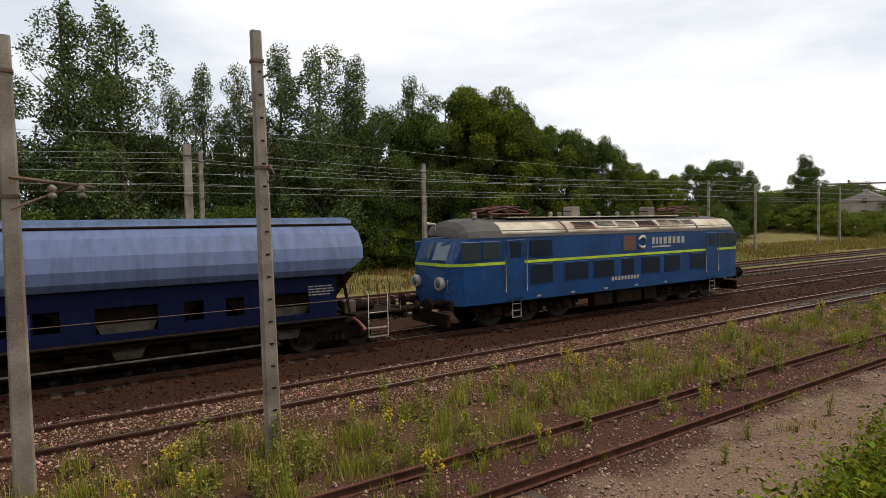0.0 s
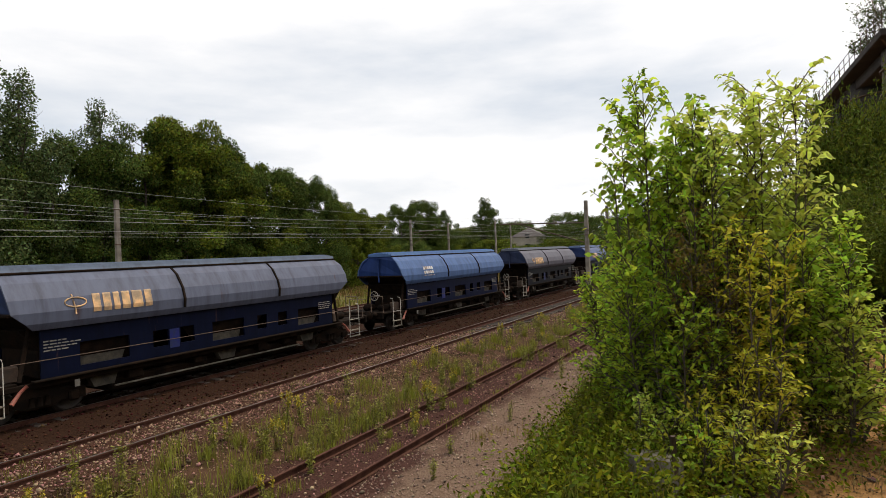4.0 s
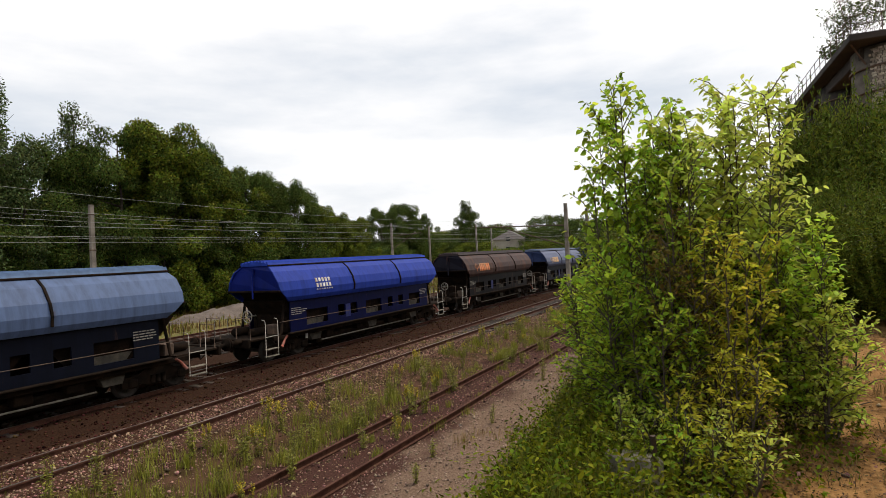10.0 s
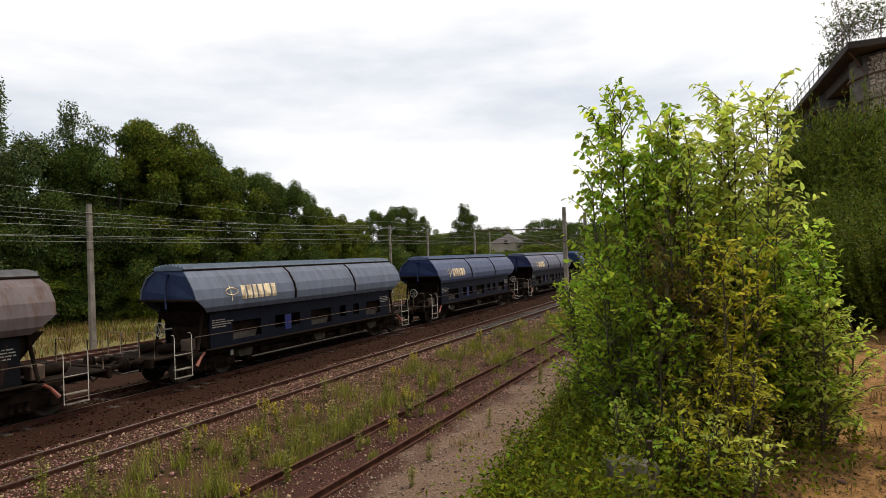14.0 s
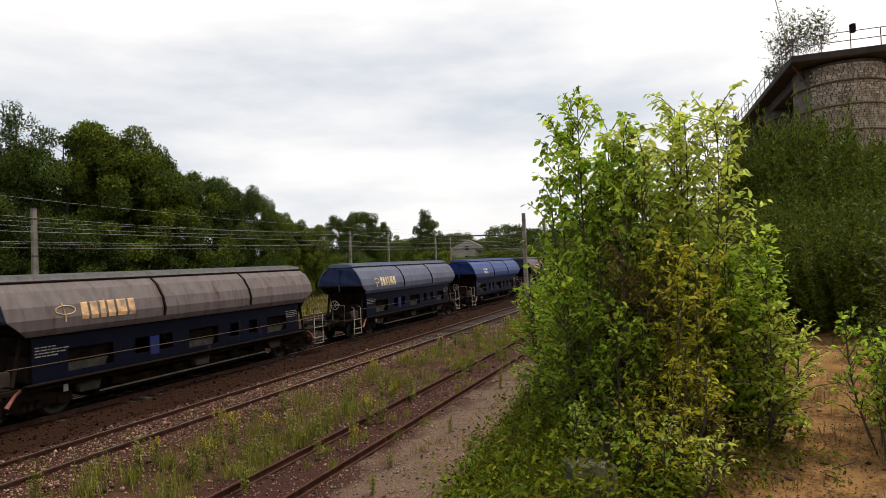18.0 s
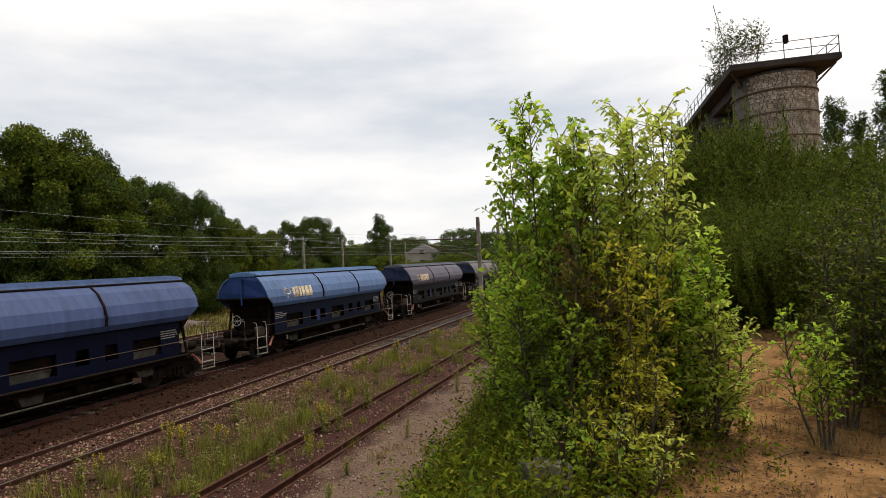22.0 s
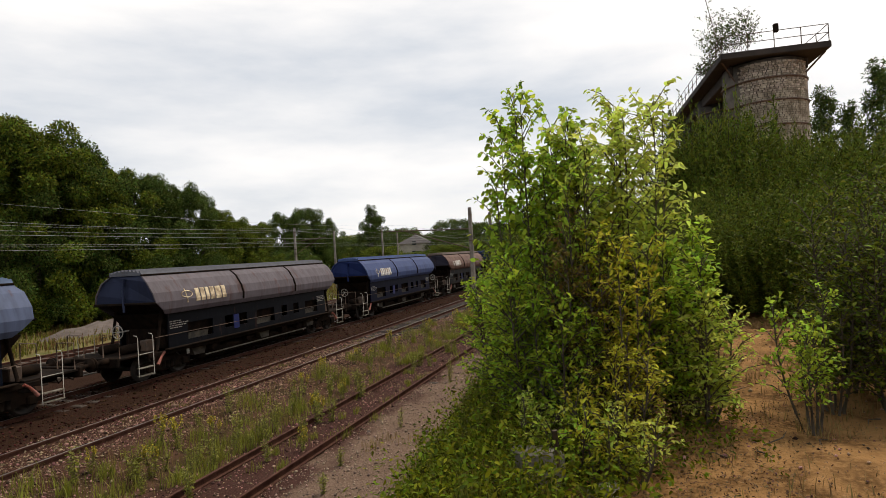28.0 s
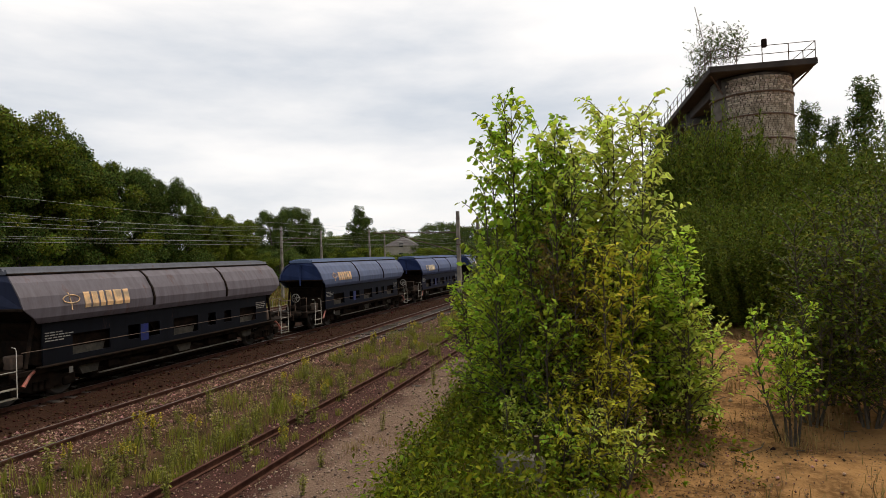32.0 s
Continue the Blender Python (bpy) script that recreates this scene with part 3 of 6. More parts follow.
def side_plate(side):
    """Lower side wall with its openings cut through, as a grid of panels."""
    xs = [-6.1, -5.05, -3.55, -2.75, -2.2, -1.75, -1.2, -0.45, 1.0, 1.65, 2.15, 2.75, 3.25, 3.9, 5.2, 6.1]
    zs = [1.0, 1.28, 1.42, 1.95, 2.1, 2.48]
    holes = {(1, 1), (1, 2), (7, 1), (7, 2), (13, 1), (13, 2), (3, 2), (5, 2), (9, 2), (11, 2)}
    nx, nz = len(xs), len(zs)
    y0, y1 = side * 1.22, side * 1.16
    vs = [(x, y, z) for y in (y0, y1) for x in xs for z in zs]
    at = lambda o, i, k: o * nx * nz + i * nz + k
    solid = {(i, k) for i in range(nx - 1) for k in range(nz - 1)} - holes
    fs = []
    for i, k in solid:
        q = [(i, k), (i + 1, k), (i + 1, k + 1), (i, k + 1)]
        fs.append(tuple(at(0, *c) for c in q))
        fs.append(tuple(at(1, *c) for c in reversed(q)))
        for n, (a, b) in (((i, k - 1), (0, 1)), ((i + 1, k), (1, 2)), ((i, k + 1), (2, 3)), ((i - 1, k), (3, 0))):
            if n not in solid:
                fs.append((at(0, *q[b]), at(0, *q[a]), at(1, *q[a]), at(1, *q[b])))
    return Shape().add(vs, fs)


def wheelset_shape(r, half, seg=24):
    s = Shape()
    for sd in (-1, 1):
        s.lathe([(0.1, half - 0.09), (r * 0.72, half - 0.06), (r * 0.8, half - 0.075), (r + 0.03, half - 0.075), (r + 0.03, half - 0.045), (r, half - 0.04), (r - 0.012, half + 0.06), (r * 0.85, half + 0.06), (r * 0.78, half + 0.03), (r * 0.35, half + 0.02), (0.12, half + 0.07), (0.09, half + 0.07)] if sd > 0 else [(0.09, -half - 0.07), (0.12, -half - 0.07), (r * 0.35, -half - 0.02), (r * 0.78, -half - 0.03), (r * 0.85, -half - 0.06), (r - 0.012, -half - 0.06), (r, -half + 0.04), (r + 0.03, -half + 0.045), (r + 0.03, -half + 0.075), (r * 0.8, -half + 0.075), (r * 0.72, -half + 0.06), (0.1, -half + 0.09)], seg)
    s.lathe([(0.085, -half), (0.085, half)], 12)
    for a in range(4):
        c = math.pi / 2 * a
        for sd in (-1, 1):
            s.box(math.cos(c) * r * 0.55, sd * (half + 0.03), math.sin(c) * r * 0.55, 0.1, 0.03, 0.1)
    return s


def bogie(parent, x, name="bogie"):
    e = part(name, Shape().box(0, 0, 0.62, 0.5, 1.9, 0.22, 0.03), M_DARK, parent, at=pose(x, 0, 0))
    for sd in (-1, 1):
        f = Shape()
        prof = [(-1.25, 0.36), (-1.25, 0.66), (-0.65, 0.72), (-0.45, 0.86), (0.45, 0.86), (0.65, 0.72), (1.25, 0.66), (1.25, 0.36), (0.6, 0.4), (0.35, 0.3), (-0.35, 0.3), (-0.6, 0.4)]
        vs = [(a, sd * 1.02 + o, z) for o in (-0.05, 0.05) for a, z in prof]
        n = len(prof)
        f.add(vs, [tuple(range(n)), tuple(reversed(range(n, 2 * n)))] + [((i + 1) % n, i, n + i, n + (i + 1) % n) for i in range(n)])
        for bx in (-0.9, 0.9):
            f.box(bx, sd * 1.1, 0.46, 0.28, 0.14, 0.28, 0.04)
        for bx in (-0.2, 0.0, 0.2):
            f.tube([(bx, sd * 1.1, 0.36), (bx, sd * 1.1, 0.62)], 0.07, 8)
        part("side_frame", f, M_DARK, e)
    ws = WHEELSET
    out = [part("wheelset", ws, None, e, at=pose(bx, 0, 0.46)) for bx in (-0.9, 0.9)]
    return e, out


WHEELSET = wheelset_shape(0.46, 0.7525).mesh("wheelset", M_TYRE)


def hopper_wagon():
    mr = random.Random(77)
    w = thing("hopper_wagon", "blue-grey covered hopper wagon on four axles", "railway wagon", "train of hopper wagons")
    for sd in (-1, 1):
        part("flank", hopper_half(sd), M_PAINT, w)
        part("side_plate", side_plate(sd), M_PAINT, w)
        part("ledge", Shape().box(0, sd * 0.8, 3.985, 13.75, 0.1, 0.07, 0.02), M_DARK, w)
        part("side_sill", Shape().box(0, sd * 1.24, 0.96, 14.4, 0.1, 0.16, 0.02), M_DARK, w)
        part("hand_rail", Shape().tube([(-6.9, sd * 1.36, 1.62), (-6.2, sd * 1.4, 1.62), (6.2, sd * 1.4, 1.62), (6.9, sd * 1.36, 1.62)], 0.014, 6), M_STEEL_R, w)
        part("running_board", Shape().box(0, sd * 1.38, 1.08, 12.8, 0.22, 0.05, 0.01), M_DARK, w)
        part("lower_pipe", Shape().tube([(-4.0, sd * 1.12, 0.47), (4.0, sd * 1.12, 0.47)], 0.03, 6), M_BEIGE, w)
        for x in (-1.75, 2.6):
            st = Shape()
            prof = FLANK[:5]
            vs = [(x + a, sd * (y + o), z) for a in (-0.035, 0.035) for o in (0.0, 0.05) for y, z in prof]
            n = len(prof)
            fs = []
            for i in range(n - 1):
                fs += [(n + i, n + i + 1, 3 * n + i + 1, 3 * n + i), (i, n + i, n + i + 1, i + 1), (2 * n + i, 2 * n + i + 1, 3 * n + i + 1, 3 * n + i)]
            st.add(vs, fs)
            part("strap", st, M_DARK, w)
        for x in (-4.3, 0.28, 4.55):
            c = Shape()
            vs = [(x + a * (0.72 if z > 1.2 else 0.3), sd * (1.0 + (0.1 if z < 1.2 else 0)), z) for z in (1.5, 0.55) for a in (-1, 1)]
            vs += [(p[0], sd * 0.25, p[2]) for p in vs]
            c.add(vs, [(0, 1, 3, 2), (4, 6, 7, 5), (0, 2, 6, 4), (1, 5, 7, 3), (2, 3, 7, 6), (0, 4, 5, 1)])
            part("chute", c, M_CHUTE, w)
        for x in (-5.6, 5.6):
            for k in range(4):
                row, a = Shape(), x - 0.42
                while a < x + (0.42 if k in (1, 2) else 0.2):
                    b = mr.uniform(0.06, 0.2)
                    row.box(a + b / 2, sd * 1.224, 1.84 + 0.085 * k, b, 0.006, 0.034)
                    a += b + 0.035
                part("marking", row, M_WHITE, w)
        part("placard", Shape().box(-1.98, sd * 1.226, 1.62, 0.36, 0.012, 0.62), M_PLACARD, w, "blue placard")
        part("label_plate", Shape().box(-5.2, sd * 1.3, 0.82, 0.14, 0.02, 0.2), M_WHITE, w, "small white plate")
        for x, k in ((-3.3, 0.3), (-0.9, 0.22), (2.0, 0.34), (3.4, 0.26)):
            part("brake_box", Shape().box(x, sd * 0.95, 0.72, 0.5, 0.35, k, 0.03), M_DARK, w)
    # hopper bottoms in near-black, the shade behind the openings put into their colour
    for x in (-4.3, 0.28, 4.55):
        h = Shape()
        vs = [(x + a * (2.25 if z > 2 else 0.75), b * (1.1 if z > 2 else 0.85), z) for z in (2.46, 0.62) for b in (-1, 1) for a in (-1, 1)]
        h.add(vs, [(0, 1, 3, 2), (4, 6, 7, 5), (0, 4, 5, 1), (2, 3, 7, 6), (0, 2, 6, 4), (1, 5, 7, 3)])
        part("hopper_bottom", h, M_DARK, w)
    # trough and rigging added to close the underside against bright ground behind
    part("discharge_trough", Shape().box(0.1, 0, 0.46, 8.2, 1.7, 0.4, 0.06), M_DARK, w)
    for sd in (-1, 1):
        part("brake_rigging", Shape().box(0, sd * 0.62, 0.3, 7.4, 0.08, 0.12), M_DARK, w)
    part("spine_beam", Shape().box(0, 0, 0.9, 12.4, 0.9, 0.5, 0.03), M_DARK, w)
    # added sheet, dark like the unlit inside seen through the openings
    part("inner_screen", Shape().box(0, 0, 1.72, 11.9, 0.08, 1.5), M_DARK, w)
    # roof: long lid with raised ribs
    r = Shape()
    prof = [(-0.80, 4.02)]
    for i in range(9):
        y = -0.72 + i * 0.18
        h = 4.06 + 0.1 * (1 - (y / 0.8) ** 2)
        prof += [(y - 0.05, h), (y - 0.03, h + 0.06), (y + 0.03, h + 0.06), (y + 0.05, h)]
    prof += [(0.80, 4.02), (0.78, 3.98), (-0.78, 3.98)]
    r.sweep(prof[::-1], [-6.85, -3.4, 0, 3.4, 6.85])
    part("roof", r, M_PAINT, w)
    for sd in (-1, 1):
        # end wall of the hopper, sloping in towards the bottom
        e = Shape()
        ring = [(-y, z) for y, z in FLANK[:4]] + [(y, z) for y, z in reversed(FLANK[:4])]
        vs = [(sd * (flank_x(z) - 0.04), y * 0.97, z) for y, z in ring] + [(sd * (flank_x(z) - 0.1), y * 0.97, z) for y, z in ring]
        n = len(ring)
        e.add(vs, [tuple(range(n)), tuple(reversed(range(n, 2 * n)))] + [(i, (i + 1) % n, n + (i + 1) % n, n + i) for i in range(n)])
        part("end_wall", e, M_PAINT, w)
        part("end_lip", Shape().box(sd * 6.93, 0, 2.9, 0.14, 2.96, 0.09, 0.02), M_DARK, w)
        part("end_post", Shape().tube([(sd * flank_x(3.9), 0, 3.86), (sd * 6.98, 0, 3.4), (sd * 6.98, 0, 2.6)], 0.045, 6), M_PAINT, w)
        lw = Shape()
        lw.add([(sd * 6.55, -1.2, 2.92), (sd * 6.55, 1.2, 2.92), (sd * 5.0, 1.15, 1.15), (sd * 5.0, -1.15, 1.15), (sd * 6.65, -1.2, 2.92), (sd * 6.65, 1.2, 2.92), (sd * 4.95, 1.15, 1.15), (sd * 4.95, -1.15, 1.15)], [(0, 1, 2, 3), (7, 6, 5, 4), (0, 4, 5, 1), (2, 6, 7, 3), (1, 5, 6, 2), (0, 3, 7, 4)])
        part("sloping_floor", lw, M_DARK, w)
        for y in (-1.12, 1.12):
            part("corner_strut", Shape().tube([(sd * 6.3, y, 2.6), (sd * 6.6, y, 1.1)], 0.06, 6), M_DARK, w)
        # sloping floor and this added block: near-black in place of the recess's shade
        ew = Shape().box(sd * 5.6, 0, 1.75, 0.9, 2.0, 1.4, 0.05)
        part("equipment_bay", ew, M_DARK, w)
        for y in (-0.5, 0.45):
            part("air_tank", Shape().lathe([(0.12, -0.42), (0.17, -0.36), (0.17, 0.36), (0.12, 0.42)], 14, "x", (sd * 7.3, y, 1.27)), M_DARK, w)
        part("valve_box", Shape().box(sd * 6.7, -0.75, 1.3, 0.4, 0.35, 0.42, 0.03), M_STEEL_R, w)
        part("platform", Shape().box(sd * 7.65, 0, 1.06, 1.9, 2.5, 0.07, 0.01), M_DARK, w)
        part("end_beam", Shape().box(sd * 8.55, 0, 0.98, 0.16, 2.6, 0.34, 0.03), M_DARK, w)
        part("centre_beam", Shape().box(sd * 6.4, 0, 0.85, 4.3, 0.5, 0.3, 0.02), M_DARK, w)
        part("coupling_hook", Shape().tube([(sd * 8.6, 0, 1.02), (sd * 9.0, 0, 1.04), (sd * 9.2, 0, 0.95), (sd * 9.22, 0, 0.8)], [0.06, 0.05, 0.045, 0.04], 8), M_DARK, w)
        part("brake_hose", Shape().tube([(sd * 8.62, 0.3, 0.9), (sd * 8.9, 0.3, 0.7), (sd * 9.0, 0.3, 0.5), (sd * 9.2, 0.3, 0.62)], 0.025, 6), M_DARK, w)
        for y in (-0.875, 0.875):
            b = part("buffer", Shape().lathe([(0.12, 8.62 * sd), (0.11, 8.95 * sd), (0.075, 8.96 * sd), (0.075, 9.18 * sd), (0.24, 9.2 * sd), (0.245, 9.235 * sd), (0.1, 9.262 * sd)][:: 1 if sd > 0 else -1], 16, "x", (0, y, 1.05)), M_DARK, w)
        for y in (-1, 1):
            g = Shape()
            for x in (7.1, 7.8):
                g.tube([(sd * x, y * 1.42, 0.32), (sd * x, y * 1.42, 1.72), (sd * x, y * 1.38, 1.80), (sd * x, y * 1.24, 1.82)], 0.013, 6)
            g.tube([(sd * 7.1, y * 1.42, 1.12), (sd * 7.8, y * 1.42, 1.12)], 0.017, 6)
            st = part("grab_rail", g, M_WHITE, w, "white grab rail")
            for z in (0.34, 0.62):
                part("step", Shape().box(sd * 7.45, y * 1.40, z, 0.66, 0.2, 0.025), M_BEIGE, st)
            part("platform_rail", Shape().tube([(sd * 8.4, y * 1.2, 1.1), (sd * 8.4, y * 1.2, 1.95), (sd * 8.4, y * 0.45, 1.95), (sd * 8.4, y * 0.45, 1.1)], 0.022, 6), M_STEEL_R, w)
            part("brake_lever", Shape().tube([(sd * 6.55, y * 1.42, 1.02), (sd * 6.72, y * 1.44, 0.9), (sd * 6.95, y * 1.46, 0.62)], [0.05, 0.045, 0.06], 8), M_RED, w, "faded red lever")
    ring = Shape()
    pts = [(-7.02, 0.32 + 0.25 * math.cos(a), 1.85 + 0.25 * math.sin(a)) for a in [k * math.pi / 9 for k in range(19)]]
    ring.tube(pts, 0.022, 6, caps=False)
    for a in (0, math.pi / 3, 2 * math.pi / 3):
        ring.tube([(-7.02, 0.32 + 0.25 * math.cos(a), 1.85 + 0.25 * math.sin(a)), (-7.02, 0.32 - 0.25 * math.cos(a), 1.85 - 0.25 * math.sin(a))], 0.012, 5)
    ring.tube([(-7.02, 0.32, 1.85), (-6.5, 0.32, 1.85)], 0.03, 6)
    part("brake_wheel", ring, M_WHITE, w, "spoked hand brake wheel")
    part("brake_column", Shape().tube([(-6.5, 0.32, 1.95), (-6.5, 0.32, 1.1)], 0.035, 6), M_DARK, w)
    wheels = []
    for x in (-6.1, 6.1):
        wheels += bogie(w, x)[1]
    return w, wheels


M_PLACARD = mat("deep_blue_placard", (0.012, 0.02, 0.16), 0.5, var=(0.02, 0.03, 0.1), scale=5)

# flank colour, rust share, frame colour, lettering: word (w) or emblem (e) and its colour
ORANGE, PALE, CREAM = (0.8, 0.48, 0.23, 1), (0.72, 0.72, 0.7, 1), (0.85, 0.70, 0.46, 1)
LIVERY = [
    ((0.140, 0.180, 0.285), 0.05, (0.022, 0.034, 0.120), "w", ORANGE, "blue-grey", True),
    ((0.170, 0.172, 0.190), 0.16, (0.045, 0.045, 0.060), "w", ORANGE, "grey weathered", False),
    ((0.110, 0.185, 0.340), 0.04, (0.018, 0.034, 0.130), "e", PALE, "blue", False),
    ((0.150, 0.170, 0.215), 0.14, (0.020, 0.034, 0.100), "w", ORANGE, "grey-blue patched", False),
    ((0.270, 0.245, 0.220), 0.30, (0.110, 0.105, 0.100), "w", CREAM, "pale beige-grey rust-stained", False),
    ((0.150, 0.175, 0.235), 0.06, (0.050, 0.056, 0.075), "w", CREAM, "grey-blue", False),
    ((0.155, 0.180, 0.250), 0.06, (0.045, 0.052, 0.080), "w", ORANGE, "grey-blue", False),
    ((0.062, 0.044, 0.042), 0.42, (0.040, 0.034, 0.032), "w", (0.75, 0.2, 0.05, 1), "dark brown heavily rusted", False),
    ((0.022, 0.055, 0.330), 0.0, (0.010, 0.022, 0.180), "e", PALE, "bright cobalt blue", False),
    ((0.120, 0.175, 0.285), 0.06, (0.028, 0.034, 0.060), "w", CREAM, "faded blue", False),
    ((0.160, 0.168, 0.210), 0.12, (0.045, 0.048, 0.075), "w", CREAM, "purplish grey", False),
    ((0.115, 0.140, 0.205), 0.05, (0.040, 0.048, 0.090), "w", CREAM, "blue-grey", False),
    ((0.165, 0.190, 0.225), 0.08, (0.045, 0.052, 0.075), "w", CREAM, "grey-blue", False),
    ((0.165, 0.145, 0.140), 0.32, (0.050, 0.044, 0.045), "w", ORANGE, "brownish grey", False),
    ((0.090, 0.130, 0.290), 0.06, (0.018, 0.030, 0.120), "e", PALE, "blue", False),
    ((0.165, 0.180, 0.230), 0.10, (0.025, 0.034, 0.085), "w", CREAM, "grey-blue", False),
    ((0.205, 0.180, 0.165), 0.26, (0.030, 0.036, 0.075), "w", ORANGE, "beige-grey", False),
    ((0.215, 0.195, 0.180), 0.20, (0.016, 0.024, 0.080), "e", PALE, "beige-grey", False),
    ((0.160, 0.155, 0.185), 0.22, (0.050, 0.046, 0.052), "w", CREAM, "purplish grey", False),
    ((0.150, 0.240, 0.400), 0.04, (0.030, 0.050, 0.110), "w", CREAM, "light blue", False),
    ((0.090, 0.130, 0.250), 0.06, (0.016, 0.026, 0.085), "w", ORANGE, "slate blue", False),
    ((0.130, 0.160, 0.240), 0.10, (0.012, 0.020, 0.090), "e", PALE, "grey-blue", False),
    ((0.105, 0.130, 0.215), 0.08, (0.016, 0.024, 0.075), "w", CREAM, "dark blue-grey", False),
    ((0.190, 0.130, 0.100), 0.50, (0.055, 0.046, 0.044), "w", PALE, "rust-brown", False),
    ((0.075, 0.105, 0.215), 0.08, (0.014, 0.022, 0.085), "w", PALE, "dark blue", False),
    ((0.165, 0.150, 0.155), 0.26, (0.045, 0.042, 0.045), "w", CREAM, "grey-brown", False),
    ((0.130, 0.160, 0.230), 0.10, (0.028, 0.034, 0.060), "w", CREAM, "blue-grey", False),
    ((0.105, 0.135, 0.225), 0.06, (0.016, 0.026, 0.095), "w", CREAM, "slate blue", False),
    ((0.130, 0.160, 0.235), 0.10, (0.028, 0.036, 0.065), "w", ORANGE, "blue-grey", False),
    ((0.160, 0.148, 0.155), 0.24, (0.042, 0.040, 0.046), "w", ORANGE, "grey-brown", False),
    ((0.150, 0.150, 0.165), 0.18, (0.040, 0.040, 0.046), "w", ORANGE, "grey", False),
]


def paint_wagon(w, spec):
    body, rust, frame_col, mark, mcol, word, plain = spec
    w["label"] = word + " covered hopper wagon with grimy black running gear"
    for o in w.children_recursive:
        base = o.name.split(".")[0]
        if base == "flank":
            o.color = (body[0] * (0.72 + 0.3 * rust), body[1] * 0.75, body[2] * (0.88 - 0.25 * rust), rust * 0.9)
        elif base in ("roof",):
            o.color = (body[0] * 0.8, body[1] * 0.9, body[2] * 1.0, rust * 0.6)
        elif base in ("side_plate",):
            # frame colour cut down for the shade below the flank overhang
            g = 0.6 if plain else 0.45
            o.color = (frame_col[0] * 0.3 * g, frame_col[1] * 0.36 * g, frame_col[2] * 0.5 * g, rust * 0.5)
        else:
            # end walls and posts: body colour darkened and blued as if in shade
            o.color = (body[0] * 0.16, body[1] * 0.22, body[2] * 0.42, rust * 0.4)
    if plain:
        for o in [c for c in w.children if c.name.split(".")[0] == "strap"]:
            bpy.data.objects.remove(o)
    if mark == "w":
        letter_blocks(w, (0.22, 0.23, 0.18, 0.24, 0.33, 0.23), -4.78, 2.80, 0.52, "lettering_block", mcol, 0.02)
        em = Shape()
        pts = [(-5.25 + 0.3 * math.cos(a), 3.12 + 0.13 * math.sin(a)) for a in [k * math.pi / 8 for k in range(17)]]
        em.tube([(x, -flank_y(z) - 0.005, z) for x, z in pts], 0.022, 5, caps=False)
        em.tube([(-5.33 + 0.11 * (3.34 - z), -flank_y(z) - 0.005, z) for z in (3.34, 3.28, 3.15, 3.0, 2.92, 2.78)], 0.024, 5)
        part("emblem", em, M_CREAM, w).color = mcol
    else:
        letter_blocks(w, (0.14, 0.14, 0.14, 0.14, 0.14), -4.6, 3.16, 0.17, "lettering_block", mcol, 0.05)
        letter_blocks(w, (0.14, 0.14, 0.14, 0.14, 0.14), -4.6, 2.92, 0.17, "lettering_block", mcol, 0.05)
        letter_blocks(w, (0.09,) * 7, -4.6, 2.8, 0.05, "lettering_block", mcol, 0.0)


WAGONS = []
first, FIRST_WHEELS = hopper_wagon()
WAGONS.append(first)
for k in range(1, len(LIVERY)):
    WAGONS.append(copy_thing(first, pose(0, 0, 0)))
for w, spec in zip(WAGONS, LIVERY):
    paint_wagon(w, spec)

# ---- the electric locomotive ----
M_LBLUE = mat("deep_blue_locomotive_paint", (0.004, 0.050, 0.165), 0.42, var=(0.004, 0.032, 0.105), scale=0.7, fine=6, bump=0.05, bscale=5)
M_LIME = mat("yellow_green_stripe_paint", (0.42, 0.60, 0.03), 0.5, var=(0.32, 0.45, 0.05), scale=3)
M_LROOF = mat("sooty_grey_roof", (0.060, 0.056, 0.054), 0.8, var=(0.035, 0.033, 0.032), scale=1.2)
M_LCREAM = mat("dirty_cream_roof_panel", (0.46, 0.42, 0.34), 0.7, var=(0.26, 0.2, 0.14), scale=1.1)
M_LRUST = mat("rusty_louvre", (0.12, 0.045, 0.028), 0.8, var=(0.10, 0.06, 0.045), scale=2.5)
M_LGLASS = mat("dark_cab_glass", (0.03, 0.04, 0.045), 0.06, spec=0.7)
# base colour holds some of the sky reflected in the cab glass
M_LGLASS_F = mat("pale_reflecting_windscreen", (0.06, 0.085, 0.11), 0.08, spec=0.8)
M_LDARK = mat("dusty_dark_window", (0.007, 0.013, 0.026), 0.3, spec=0.4)
M_CRIMSON = mat("faded_crimson_pantograph", (0.13, 0.022, 0.022), 0.6, var=(0.06, 0.03, 0.03), scale=6)


def loft(stations):
    """Closed rings of equal length joined along x and capped."""
    s = Shape()
    n = len(stations[0])
    vs = [p for ring in stations for p in ring]
    fs = [(i * n + k, i * n + (k + 1) % n, i * n + n + (k + 1) % n, i * n + n + k) for i in range(len(stations) - 1) for k in range(n)]
    fs += [tuple(reversed(range(n))), tuple(range(len(vs) - n, len(vs)))]
    return s.add(vs, fs)


def loco_ring(x, w, z0, z1, crown, lean):
    pts = [(-w, z0), (-w, 1.5), (-w, 2.36), (-w, z1)]
    if crown:
        pts += [(-w * math.cos(a), z1 + crown * math.sin(a)) for a in (0.35, 0.75, 1.15)]
        pts += [(0, z1 + crown)]
        pts += [(-y, z) for y, z in reversed(pts[:-1])]
    else:
        pts += [(-y, z) for y, z in reversed(pts)]
    return [(x - lean * max(0.0, z - 2.36), y, z) for y, z in pts]


